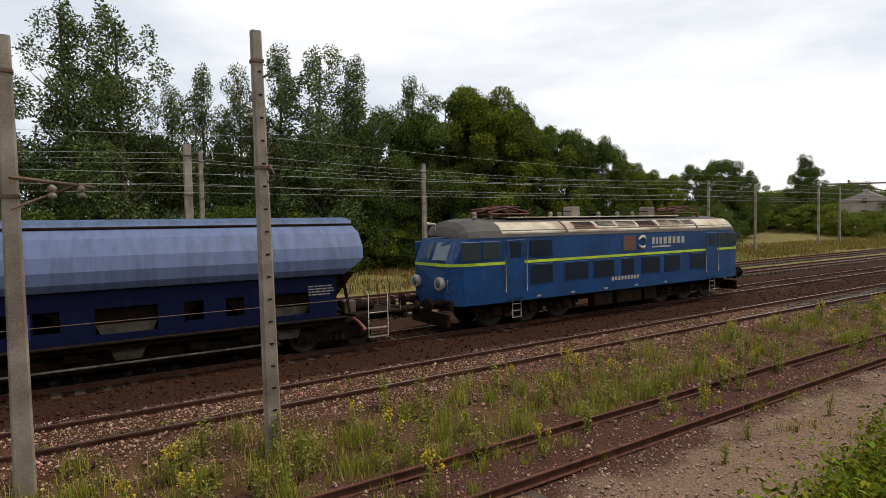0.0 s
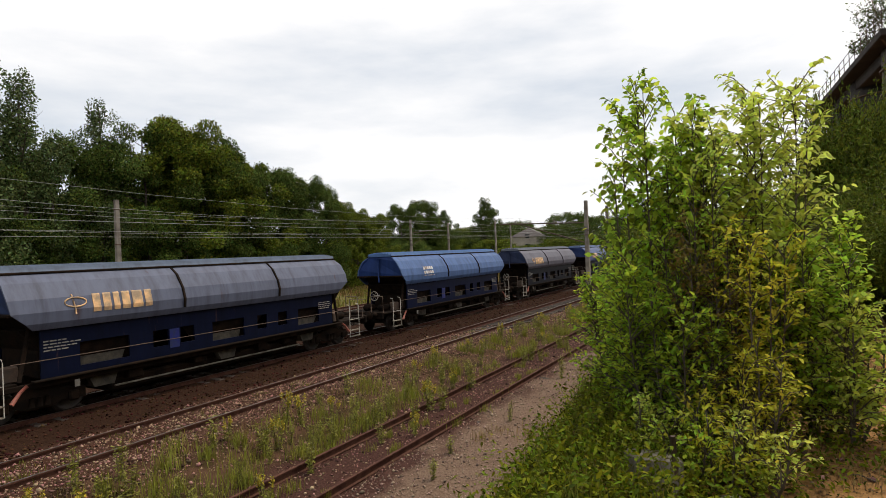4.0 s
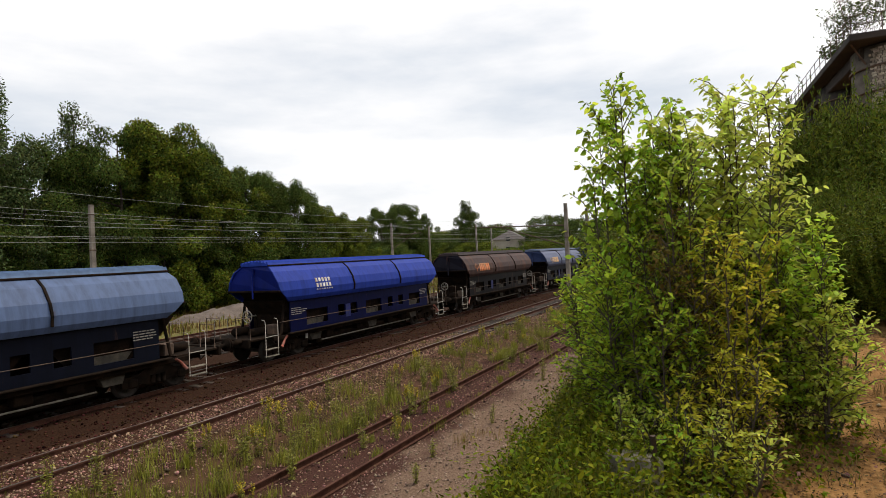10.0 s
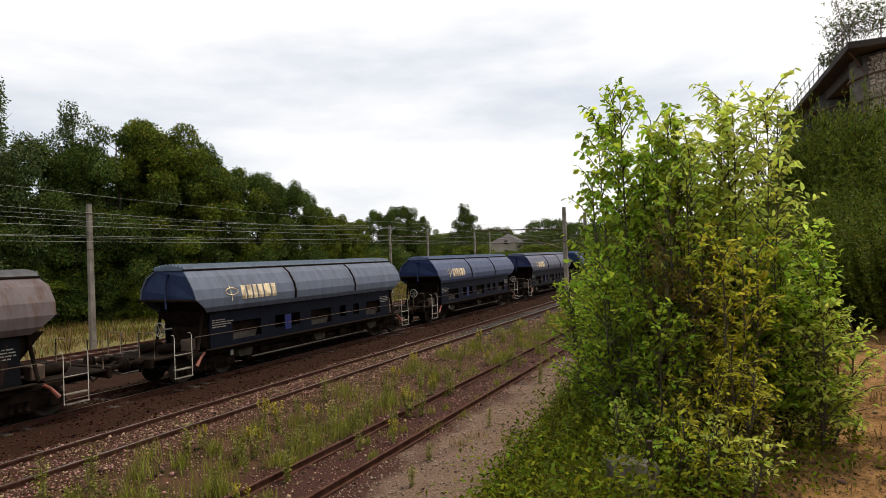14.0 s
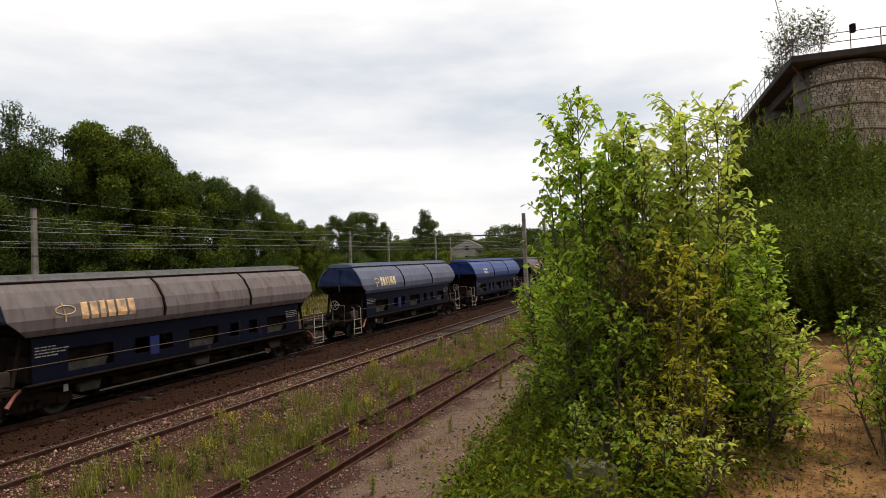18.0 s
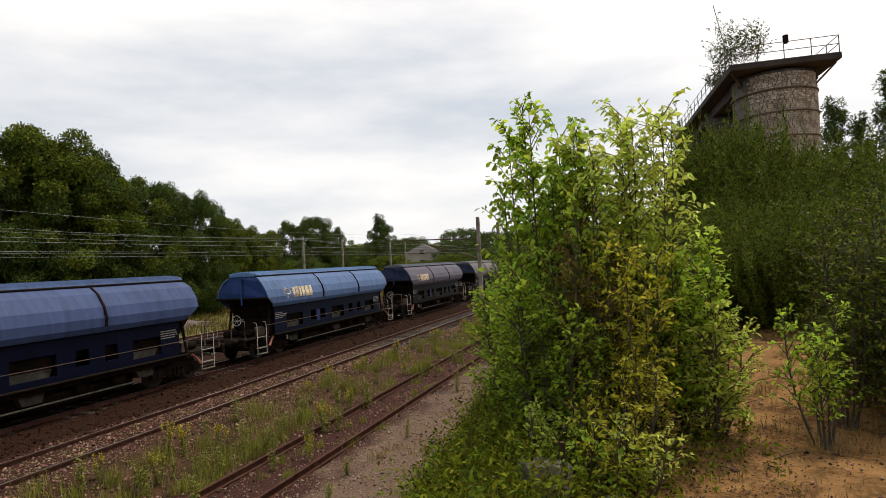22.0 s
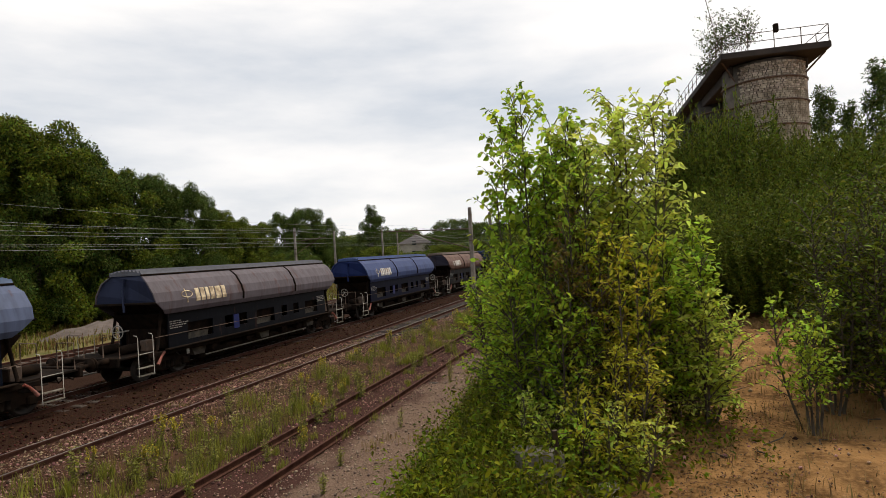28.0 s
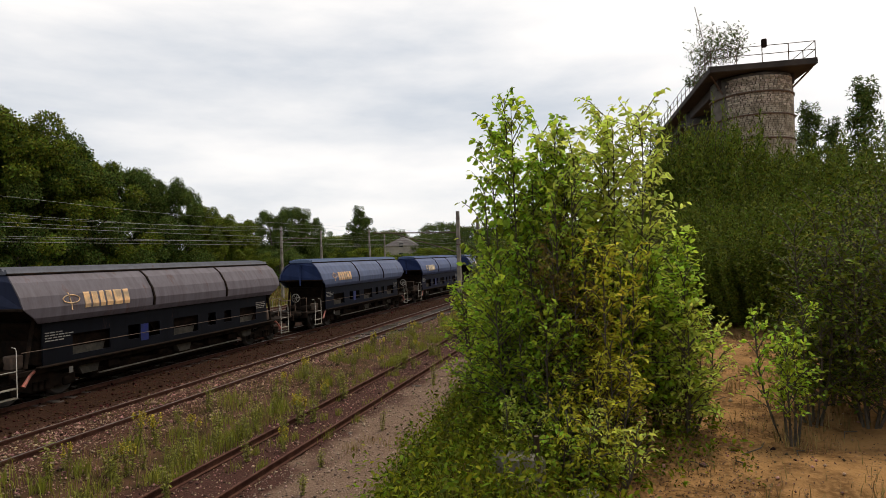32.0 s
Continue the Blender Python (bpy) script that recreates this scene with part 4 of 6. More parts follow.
def electric_locomotive():
    t = thing("electric_locomotive", "dark blue electric locomotive with a lime stripe and sooty roof", "locomotive")
    ends = [(8.86, 0.95, 0.42), (8.72, 1.2, 0.36), (8.35, 1.42, 0.2), (7.7, 1.5, 0.0)]
    st = [loco_ring(-x, w, 0.95, 3.27, 0, -l) for x, w, l in ends] + [loco_ring(x, w, 0.95, 3.27, 0, l) for x, w, l in reversed(ends)]
    part("body", loft(st), M_LBLUE, t)
    rf = [loco_ring(-x, w, 0.95, 3.27, c, -l) for (x, w, l), c in zip(ends, (0.16, 0.42, 0.62, 0.7))] + [loco_ring(x, w, 0.95, 3.27, c, l) for (x, w, l), c in zip(reversed(ends), (0.7, 0.62, 0.42, 0.16))]
    rf = [[(p[0], p[1] * 1.01, max(p[2], 3.25)) for p in ring[3:10]] for ring in rf]
    s = Shape()
    n = 7
    vs = [p for r in rf for p in r]
    fs = [(i * n + k, i * n + k + 1, i * n + n + k + 1, i * n + n + k) for i in range(len(rf) - 1) for k in range(n - 1)]
    fs += [tuple(reversed(range(n))), tuple(range(len(vs) - n, len(vs)))]
    fs += [(i * n, i * n + n, i * n + n + n - 1, i * n + n - 1) for i in range(len(rf) - 1)]
    part("roof", s.add(vs, fs), M_LROOF, t)
    # cream roof side panels with louvres, on both sides
    def slope(y):
        a = math.acos(min(1, abs(y) / 1.5))
        return 3.27 + 0.7 * math.sin(a)
    def panel(x0, x1, y0, y1, lift, m, name, sd, parent=t, label=""):
        q = Shape()
        ys = [y0 + (y1 - y0) * k / 3 for k in range(4)]
        v = [(x, sd * -y, slope(y) + lift) for x in (x0, x1) for y in ys] + [(x, sd * -y, slope(y) - 0.03) for x in (x0, x1) for y in ys]
        f = [(k, k + 1, 4 + k + 1, 4 + k) for k in range(3)] + [(0, 8, 9, 1), (1, 9, 10, 2), (2, 10, 11, 3), (4, 5, 13, 12), (5, 6, 14, 13), (6, 7, 15, 14), (0, 4, 12, 8), (3, 11, 15, 7)]
        return part(name, q.add(v, f), m, parent, label)
    for sd in (1, -1):
        for x0, x1 in ((-6.7, -3.55), (-3.4, 2.15), (2.25, 4.95), (5.1, 7.9)):
            panel(x0, x1, 1.47, 1.02, 0.03, M_LCREAM, "roof_panel", sd, label="dirty cream roof panel")
        for i, x0 in enumerate((-2.95, -1.65, -0.35, 0.95, 2.4, 3.25, 4.1)):
            w = 1.15 if i < 4 else 0.75
            lo = panel(x0, x0 + w, 1.42, 1.1, 0.045, M_LRUST if i in (0, 3) else M_LCREAM, "louvre", sd)
            for k in range(5):
                y = 1.4 - 0.055 * k - 0.03
                part("slat", Shape().box(x0 + w / 2, sd * -y, slope(y) + 0.055, w * 0.92, 0.02, 0.025), M_LDARK, lo)
        part("upper_panel", Shape().box(-0.6, 0, 3.985, 10.5, 1.5, 0.05, 0.01), M_LCREAM, t) if sd > 0 else None
        side = sd * -1.5
        # lime stripe, wrapping the ends
        band = Shape()
        ring = [(x, w, l) for x, w, l in ends]
        pts = [(-x, sd * -(w + 0.012)) for x, w, l in ring] + [(x, sd * -(w + 0.012)) for x, w, l in reversed(ring)]
        pts = [(-8.875, 0)] + pts + [(8.875, 0)]
        v = [(x, y, z) for z in (2.31, 2.41) for x, y in pts] + [(x * 0.998, y * 0.985, z) for z in (2.31, 2.41) for x, y in pts]
        m = len(pts)
        f = []
        for k in range(m - 1):
            f += [(k, k + 1, m + k + 1, m + k), (2 * m + k, 3 * m + k, 3 * m + k + 1, 2 * m + k + 1), (m + k, m + k + 1, 3 * m + k + 1, 3 * m + k), (k, 2 * m + k, 2 * m + k + 1, k + 1)]
        part("stripe", band.add(v, f), M_LIME, t, "lime stripe")
        for x0, x1 in ((-5.39, -4.3), (-3.6, -2.35), (-2.0, -0.83), (-0.31, 0.43), (1.0, 2.18), (2.57, 3.65), (4.45, 5.57)):
            wi = part("window", Shape().box((x0 + x1) / 2, side * 1.002, 1.88, x1 - x0 + 0.1, 0.03, 0.76, 0.01), M_LBLUE, t)
            part("pane", Shape().box((x0 + x1) / 2, side * 1.012, 1.88, x1 - x0, 0.02, 0.66), M_LDARK, wi)
        part("vent", Shape().box(-4.85, side * 1.006, 2.83, 1.1, 0.03, 0.6), M_LDARK, t)
        part("vent", Shape().box(0.15, side * 1.006, 2.85, 0.8, 0.03, 0.62), M_LRUST, t, "rusty side vent")
        for e in (-1, 1):
            x = e * 7.55
            for a, b in ((-0.95, -0.2), (-0.08, 0.68)):
                wi = part("window", Shape().box(x + (a + b) / 2 * 1.0 - 0.0, side * 1.003, 2.82, b - a + 0.08, 0.03, 0.66, 0.01), M_LBLUE, t)
                part("pane", Shape().box(x + (a + b) / 2, side * 1.013, 2.82, b - a, 0.02, 0.58), M_LGLASS, wi)
            dx = e * 6.12
            d = part("door", Shape().box(dx, side * 1.006, 2.1, 0.86, 0.04, 2.15, 0.015), M_LBLUE, t)
            part("pane", Shape().box(dx, side * 1.022, 2.82, 0.5, 0.02, 0.55), M_LDARK, d)
            for hx in (-0.5, 0.5):
                part("hand_rail", Shape().tube([(dx + hx, side * 1.045, 1.3), (dx + hx, side * 1.045, 3.1)], 0.018, 6), M_BEIGE, t)
            lad = Shape()
            for hx in (-0.2, 0.2):
                lad.tube([(dx + hx, side * 1.03, 0.36), (dx + hx, side * 1.03, 1.05)], 0.018, 6)
            for z in (0.38, 0.62, 0.86):
                lad.tube([(dx - 0.2, side * 1.03, z), (dx + 0.2, side * 1.03, z)], 0.018, 6)
            part("ladder", lad, M_BEIGE, t)
        # emblem and lettering as plain pale shapes; number as bars
        em = Shape()
        for k in range(2):
            pts = [(1.0 + 0.26 * math.cos(a + k * math.pi), side * 1.008, 2.86 + 0.24 * math.sin(a + k * math.pi)) for a in (0.3, 0.8, 1.4, 2.0, 2.6)]
            em.tube(pts, [0.02, 0.07, 0.085, 0.07, 0.02], 6)
        part("emblem", em, M_WHITE, t, "pale round emblem")
        x = 1.62
        for w in (0.24, 0.2, 0.26, 0.3, 0.3, 0.26, 0.32, 0.3):
            part("lettering_block", Shape().box(x + w / 2, side * 1.006, 2.9, w * 0.7, 0.016, 0.3), M_WHITE, t)
            x += w + 0.03
        part("lettering_bar", Shape().box(2.3, side * 1.006, 2.64, 1.3, 0.014, 0.07), M_WHITE, t)
        for k in range(9):
            part("number_bar", Shape().box(-0.9 + 0.2 * k, side * 1.006, 1.42, 0.13, 0.014, 0.15), M_WHITE, t)
        for x in (-5.0, -3.2, -1.3, 0.6, 2.6):
            part("label_plate", Shape().box(x, side * 1.006, 1.06, 0.2, 0.014, 0.07), M_WHITE, t)
    for e in (-1, 1):
        for y in (-0.62, 0.62):
            # windscreens lie on the leaning cab front
            q = Shape()
            yy = [y - 0.5, y + 0.5]
            def fx(a, z):
                u = abs(a)
                xx = 8.86 if u < 0.95 else 8.86 - 0.14 * (u - 0.95) / 0.25
                ln = 0.42 if u < 0.95 else 0.42 - 0.06 * (u - 0.95) / 0.25
                return e * (xx + 0.02 - ln * max(0, z - 2.36))
            v = [(fx(a, z) + e * o, a, z) for o in (0.0, -0.03) for z in (2.52, 3.14) for a in yy]
            q.add(v, [(0, 1, 3, 2), (4, 6, 7, 5), (0, 4, 5, 1), (2, 3, 7, 6), (0, 2, 6, 4), (1, 5, 7, 3)])
            part("windscreen", q, M_LGLASS_F, t, "pale reflecting windscreen")
            ht = part("headlight", Shape().lathe([(0.2, 8.75 * e), (0.24, 8.98 * e), (0.2, 9.04 * e), (0.16, 9.02 * e)][:: e], 20, "x", (0, y * 1.25, 1.72)), M_WHITE, t, "round white-rimmed headlight")
            part("lens", Shape().lathe([(0.14, 9.0 * e), (0.15, 9.03 * e), (0.08, 9.05 * e)][:: e], 16, "x", (0, y * 1.25, 1.72)), M_LGLASS_F, ht)
            part("grab_rail", Shape().tube([(e * 8.7, y * 1.75, 1.45), (e * 8.85, y * 1.8, 1.5), (e * 8.85, y * 1.8, 1.85), (e * 8.7, y * 1.75, 1.9)], 0.016, 6), M_WHITE, t)
            b = part("buffer", Shape().lathe([(0.15, 8.8 * e), (0.13, 9.15 * e), (0.09, 9.16 * e), (0.09, 9.45 * e), (0.26, 9.47 * e), (0.26, 9.52 * e), (0.1, 9.55 * e)][:: e], 16, "x", (0, 0.875 * (1 if y > 0 else -1), 1.05)), M_DARK, t)
        part("end_beam", Shape().box(e * 8.75, 0, 0.98, 0.2, 2.5, 0.36, 0.03), M_DARK, t)
        part("snow_plough", Shape().box(e * 8.85, 0, 0.45, 0.12, 2.4, 0.45, 0.02), M_DARK, t)
        part("coupling_hook", Shape().tube([(e * 8.85, 0, 1.02), (e * 9.2, 0, 1.04), (e * 9.35, 0, 0.9)], [0.06, 0.05, 0.04], 8), M_DARK, t)
        part("horn", Shape().tube([(e * 8.3, 0.4, 3.55), (e * 8.3, 0.4, 3.78), (e * 8.7, 0.4, 3.8)], [0.03, 0.03, 0.07], 8), M_WHITE, t)
        # folded pantograph on insulators
        px = e * 5.6
        pan = part("pantograph", Shape().box(px, 0, 4.12, 1.9, 1.3, 0.05, 0.01), M_CRIMSON, t, "folded crimson pantograph")
        for y in (-0.55, 0.55):
            part("pantograph_arm", Shape().tube([(px - 1.0, y, 4.18), (px, y * 0.8, 4.34), (px + 1.1, y * 0.6, 4.24)], 0.028, 6), M_CRIMSON, pan)
            part("pantograph_arm", Shape().tube([(px + 1.0, y, 4.18), (px, y * 0.8, 4.4), (px - 1.1, y * 0.6, 4.3)], 0.028, 6), M_CRIMSON, pan)
            part("collector_strip", Shape().tube([(px + (0.25 if y > 0 else -0.25), -0.85, 4.36), (px + (0.25 if y > 0 else -0.25), 0, 4.43), (px + (0.25 if y > 0 else -0.25), 0.85, 4.36)], 0.03, 6), M_CRIMSON, pan)
        for x in (px - 0.85, px + 0.85):
            for y in (-0.55, 0.55):
                part("insulator", Shape().lathe([(0.05, 3.9), (0.09, 3.93), (0.05, 3.98), (0.09, 4.0), (0.05, 4.06), (0.06, 4.1)], 10, "z", (x, y, 0)), M_BEIGE, t)
    for x, w, h in ((-2.0, 0.5, 0.42), (2.9, 0.48, 0.42)):
        part("roof_box", Shape().box(x, -0.3, 4.2, w, 0.5, h, 0.03), M_CONC, t, "grey roof box")
    for x in (-3.4, -2.9, -0.6, 0.6, 1.6, -7.2):
        part("roof_insulator", Shape().lathe([(0.07, 3.9), (0.11, 4.02), (0.06, 4.06), (0.1, 4.12), (0.05, 4.2)], 10, "z", (x, -0.5, 0)), M_BEIGE, t)
    part("roof_cable", Shape().tube([(-4.5, -0.5, 4.2), (-2.9, -0.5, 4.22), (0.6, -0.5, 4.2), (4.4, -0.5, 4.2)], 0.018, 6), M_DARK, t)
    part("underframe", Shape().box(0, 0, 0.82, 15.6, 2.3, 0.3, 0.03), M_DARK, t)
    for sd in (-1, 1):
        for x, w in ((-1.3, 1.1), (0.3, 1.6), (1.7, 0.8)):
            part("equipment_box", Shape().box(x, sd * 1.2, 0.62, w, 0.4, 0.55, 0.04), M_DARK, t)
    wheels = []
    for bx in (-5.0, 5.0):
        b = part("bogie", Shape().box(0, 0, 0.66, 4.6, 1.4, 0.28, 0.03), M_DARK, t, at=pose(bx, 0, 0))
        for sd in (-1, 1):
            f = Shape().box(0, sd * 1.08, 0.72, 5.0, 0.14, 0.3, 0.04)
            for ax in (-1.75, 0, 1.75):
                f.box(ax, sd * 1.16, 0.62, 0.42, 0.16, 0.4, 0.05)
                for o in (-0.42, 0.42):
                    f.tube([(ax + o, sd * 1.16, 0.42), (ax + o, sd * 1.16, 0.7)], 0.09, 8)
            part("side_frame", f, M_DARK, b)
        for ax in (-1.75, 0, 1.75):
            wheels.append(part("wheelset", LOCO_WHEEL, None, b, at=pose(ax, 0, 0.625)))
    return t, wheels


LOCO_WHEEL = wheelset_shape(0.625, 0.7525, 28).mesh("wheelset", M_TYRE)
LOCO, LOCO_WHEELS = electric_locomotive()
LOCO.scale = (1.04, 1.04, 1.04)


def motions():
    """The train rolls away along its track at about 62 km/h; wheels turn with the way covered."""
    way = [(0, 2.3), (3, 54.0), (7, 122.4), (13, 227.2), (19, 331.8), (25, 436.6), (32, 558.8)]
    for k, w in enumerate(WAGONS):
        x0 = -0.7 - PITCH * k
        walk(w, [(t, pose(x0 + s, Y_A, 0.004)) for t, s in way])
    walk(LOCO, [(t, pose(18.85 + s, Y_A, 0.004)) for t, s in way])
    times = [i / FPS for i in range(0, 32 * FPS + 1)]
    gone = np.interp(times, [t for t, s in way], [s for t, s in way])
    for wheel in FIRST_WHEELS + LOCO_WHEELS:
        r = 0.46 if wheel in FIRST_WHEELS else 0.625
        p = wheel.matrix_basis.translation.copy()
        walk(wheel, [(t, pose(p.x, p.y, p.z, 0, math.degrees(s / r), 0)) for t, s in zip(times, gone)])
    for w in WAGONS[1:]:
        others = [o for b in w.children if b.name.startswith("bogie") for o in b.children if o.name.startswith("wheelset")]
        for mine, theirs in zip(FIRST_WHEELS, others):
            theirs.rotation_mode = "QUATERNION"
            data = theirs.animation_data_create()
            data.action = mine.animation_data.action
            data.action_slot = mine.animation_data.action_slot

# ---- stone silo tower with a concrete deck ----
TOWER = pose(42.5, -6.2, 0.14, 0, 0, 5) @ pose(-38.3, 9.7, 0)


def silo_tower():
    t = thing("silo_tower", "old stone silo tower with iron hoops and a concrete deck", "tower", at=TOWER)
    R, top, x_list = 2.55, 15.45, (41.3, 50.0, 58.9)
    stone = []
    for k in range(5):
        s = Shape()
        w, h, d = 0.15 + 0.05 * k, 0.13, 0.05
        n = 6
        rng = random.Random(k)
        pts = [(-w / 2, -h / 2), (0, -h / 2 * 1.05), (w / 2, -h / 2), (w / 2, h / 2), (0, h / 2 * 1.04), (-w / 2, h / 2)]
        pts = [(a + rng.uniform(-0.022, 0.022), b + rng.uniform(-0.02, 0.02)) for a, b in pts]
        vs = [(0, a, b) for a, b in pts] + [(-d - rng.uniform(0, 0.03), a * 0.86, b * 0.84) for a, b in pts]
        s.add(vs, [tuple(range(n, 2 * n))] + [(i, (i + 1) % n, n + (i + 1) % n, n + i) for i in range(n)])
        stone.append(s.mesh("stone", M_STONE))
    for j, x in enumerate(x_list):
        # rear silos take the near-black concrete in place of shade below the deck
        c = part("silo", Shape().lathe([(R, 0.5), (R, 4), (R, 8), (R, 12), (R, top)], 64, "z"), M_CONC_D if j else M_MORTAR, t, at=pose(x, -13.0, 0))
        for z in (6.3, 7.9, 9.5, 11.1, 12.7, 14.2):
            part("iron_hoop", Shape().lathe([(R + 0.04, z - 0.05), (R + 0.13, z - 0.045), (R + 0.13, z + 0.045), (R + 0.04, z + 0.05)], 64, "z"), M_STEEL_R, c)
        rng = random.Random(11 + j)
        if j == 0:
            rows = 62
            count = 0
            far = Shape()
            for i in range(rows):
                z = 15.2 - 0.143 * i
                a = math.radians(128 + rng.uniform(0, 6))
                while a < math.radians(262):
                    k = rng.randrange(5)
                    w = (0.15 + 0.05 * k)
                    da = w / R
                    m = pose((R - 0.02) * math.cos(a + da / 2), (R - 0.02) * math.sin(a + da / 2), z, 0, 0, math.degrees(a + da / 2) + 180)
                    if count < 300:
                        part("stone", stone[k], None, c, at=m)
                        count += 1
                    else:
                        me = stone[k]
                        far.add([m @ v.co for v in me.vertices], [tuple(p.vertices) for p in me.polygons])
                    a += da + 0.012
            tagged(part("lower_stonework", far, M_STONE, c), kind="stuff")
    # deck slab on brackets
    dx0, dx1, dy0, dy1 = 38.3, 63.6, -16.2, -9.7
    part("deck", Shape().box((dx0 + dx1) / 2, (dy0 + dy1) / 2, 15.78, dx1 - dx0, dy1 - dy0, 0.42, 0.04), M_CONC_D, t, "concrete deck slab, darkened for shade")
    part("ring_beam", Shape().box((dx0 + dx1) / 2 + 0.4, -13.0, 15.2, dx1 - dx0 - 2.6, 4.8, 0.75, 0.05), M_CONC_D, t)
    for x in (39.0, 63.2):
        for y in (-16.1, -9.9):
            part("bracket", Shape().tube([(x, y, 15.55), (x + (1.2 if x < 50 else -1.2), y + (1.2 if y < -13 else -1.2), 14.2)], 0.06, 6), M_STEEL_R, t)
    # railing
    def rail_run(a, b, n):
        a, b = Vector(a), Vector(b)
        for i in range(n + 1):
            p = a.lerp(b, i / n)
            part("rail_post", Shape().tube([p, p + Vector((0, 0, 1.1))], 0.028, 6), M_STEEL_R, t)
        for z in (0.55, 1.1):
            part("rail_bar", Shape().tube([a + Vector((0, 0, z)), b + Vector((0, 0, z))], 0.024, 6), M_STEEL_R, t)
    z = 15.98
    rail_run((dx0 + 0.1, dy1 - 0.1, z), (dx1 - 0.1, dy1 - 0.1, z), 15)
    rail_run((dx0 + 0.1, dy0 + 0.1, z), (dx0 + 0.1, dy1 - 0.1, z), 4)
    rail_run((dx0 + 0.1, dy0 + 0.1, z), (dx0 + 6, dy0 + 0.1, z), 3)
    part("lamp_box", Shape().box(dx0 + 0.15, -13.1, 17.25, 0.25, 0.3, 0.55, 0.04), M_DARK, t)
    part("antenna", Shape().tube([(dx1 - 0.3, dy1, 15.7), (dx1 - 0.1, dy1 + 0.35, 19.8)], 0.03, 5), M_STEEL_R, t)
    part("antenna", Shape().tube([(dx0 + 0.4, dy1 - 0.1, 15.9), (dx0 + 0.9, dy1 + 0.6, 20.4)], 0.025, 5), M_STEEL_R, t)
    return t


silo_tower()


def far_house(x, y, w, d, h, rz, roof_mat, wall_mat, label):
    z0 = float(ground_z(x, y)) - 0.1
    t = thing("house", label, "house", "distant houses", pose(x, y, z0, 0, 0, rz))
    part("wall", Shape().box(0, 0, h / 2, w, d, h), wall_mat, t)
    r = Shape()
    e = 0.5
    r.add([(-w / 2 - e, -d / 2 - e, h), (w / 2 + e, -d / 2 - e, h), (w / 2 + e, d / 2 + e, h), (-w / 2 - e, d / 2 + e, h), (-w / 4, 0, h + d * 0.28), (w / 4, 0, h + d * 0.28)], [(0, 1, 5, 4), (2, 3, 4, 5), (1, 2, 5), (3, 0, 4), (3, 2, 1, 0)])
    roof = part("roof", r, roof_mat, t)
    part("chimney", Shape().box(w * 0.1, 0.4, h + d * 0.28, 0.6, 0.6, 1.2), M_CONC, roof)
    for i in range(3):
        wx = -w / 2 + w * (i + 0.5) / 3
        for zz in ([1.6, 4.3] if h > 4 else [1.6]):
            wi = part("window", Shape().box(wx, -d / 2 - 0.02, zz, 1.3, 0.1, 1.3), M_WHITE, t)
            part("pane", Shape().box(wx, -d / 2 - 0.075, zz, 1.1, 0.02, 1.1), M_GLASS, wi)
    for zz in ([1.6, 4.3] if h > 4 else [1.6]):
        wi = part("window", Shape().box(-w / 2 - 0.02, 0, zz, 0.1, 1.4, 1.3), M_WHITE, t)
        part("pane", Shape().box(-w / 2 - 0.075, 0, zz, 0.02, 1.2, 1.1), M_GLASS, wi)
    return t


M_GLASS = mat("dark_window_glass", (0.03, 0.035, 0.04), 0.08, spec=0.6)
M_PLASTER = mat("pale_plaster", (0.33, 0.3, 0.25), 0.9, var=(0.26, 0.23, 0.2), scale=0.6)
M_ROOF_D = mat("dark_roof_sheet", (0.06, 0.05, 0.05), 0.7, var=(0.09, 0.075, 0.07), scale=0.8)
M_ROOF_G = mat("grey_roof_sheet", (0.2, 0.21, 0.23), 0.7, var=(0.15, 0.15, 0.16), scale=0.8)
far_house(161, 60, 11, 9, 4.2, 12, M_ROOF_D, M_PLASTER, "pale plastered house with a dark hipped roof")
far_house(211, 109, 16, 10, 3.4, 5, M_ROOF_G, M_PLASTER, "long pale building with a grey roof among trees")

# ---- vegetation ----
def leaf_mesh(name, pts, size, material, rng, aspect=0.6, droop=0.3, fold=0.25, jitter=0.35, normals=None):
    """Many small folded leaves, one island each."""
    n = len(pts)
    d = rng.normal(size=(n, 3))
    if normals is not None:
        d = d * 0.8 + normals * 0.9
    d[:, 2] -= droop
    d /= np.linalg.norm(d, axis=1, keepdims=True)
    u = np.cross(d, rng.normal(size=(n, 3)))
    u /= np.linalg.norm(u, axis=1, keepdims=True)
    w = np.cross(d, u)
    L = size * (1 + jitter * rng.uniform(-1, 1, n))[:, None]
    W = L * aspect * 0.5
    a = pts
    b = pts + d * L * 0.45 + u * W + w * W * fold
    c = pts + d * L
    e = pts + d * L * 0.45 - u * W + w * W * fold
    v = np.stack([a, b, c, e], 1).reshape(-1, 3)
    i = np.arange(n)[:, None] * 4
    f = np.concatenate([i + [0, 1, 2], i + [0, 2, 3]], 1).reshape(-1, 3)
    return raw_mesh(name, v, f, material)


def crown_points(lobes, n, rng, shell=0.55):
    """Points in a union of ellipsoid lobes, thicker towards the skin, with clumps."""
    vol = np.array([l[3] * l[4] * l[5] for l in lobes]) ** 0.67
    pick = rng.choice(len(lobes), n, p=vol / vol.sum())
    L = np.array(lobes)[pick]
    d = rng.normal(size=(n, 3))
    d /= np.linalg.norm(d, axis=1, keepdims=True)
    r = (shell + (1 - shell) * rng.random(n) ** 0.7)[:, None] * (0.9 + 0.22 * rng.random((n, 1)))
    return L[:, :3] + d * r * L[:, 3:6], d


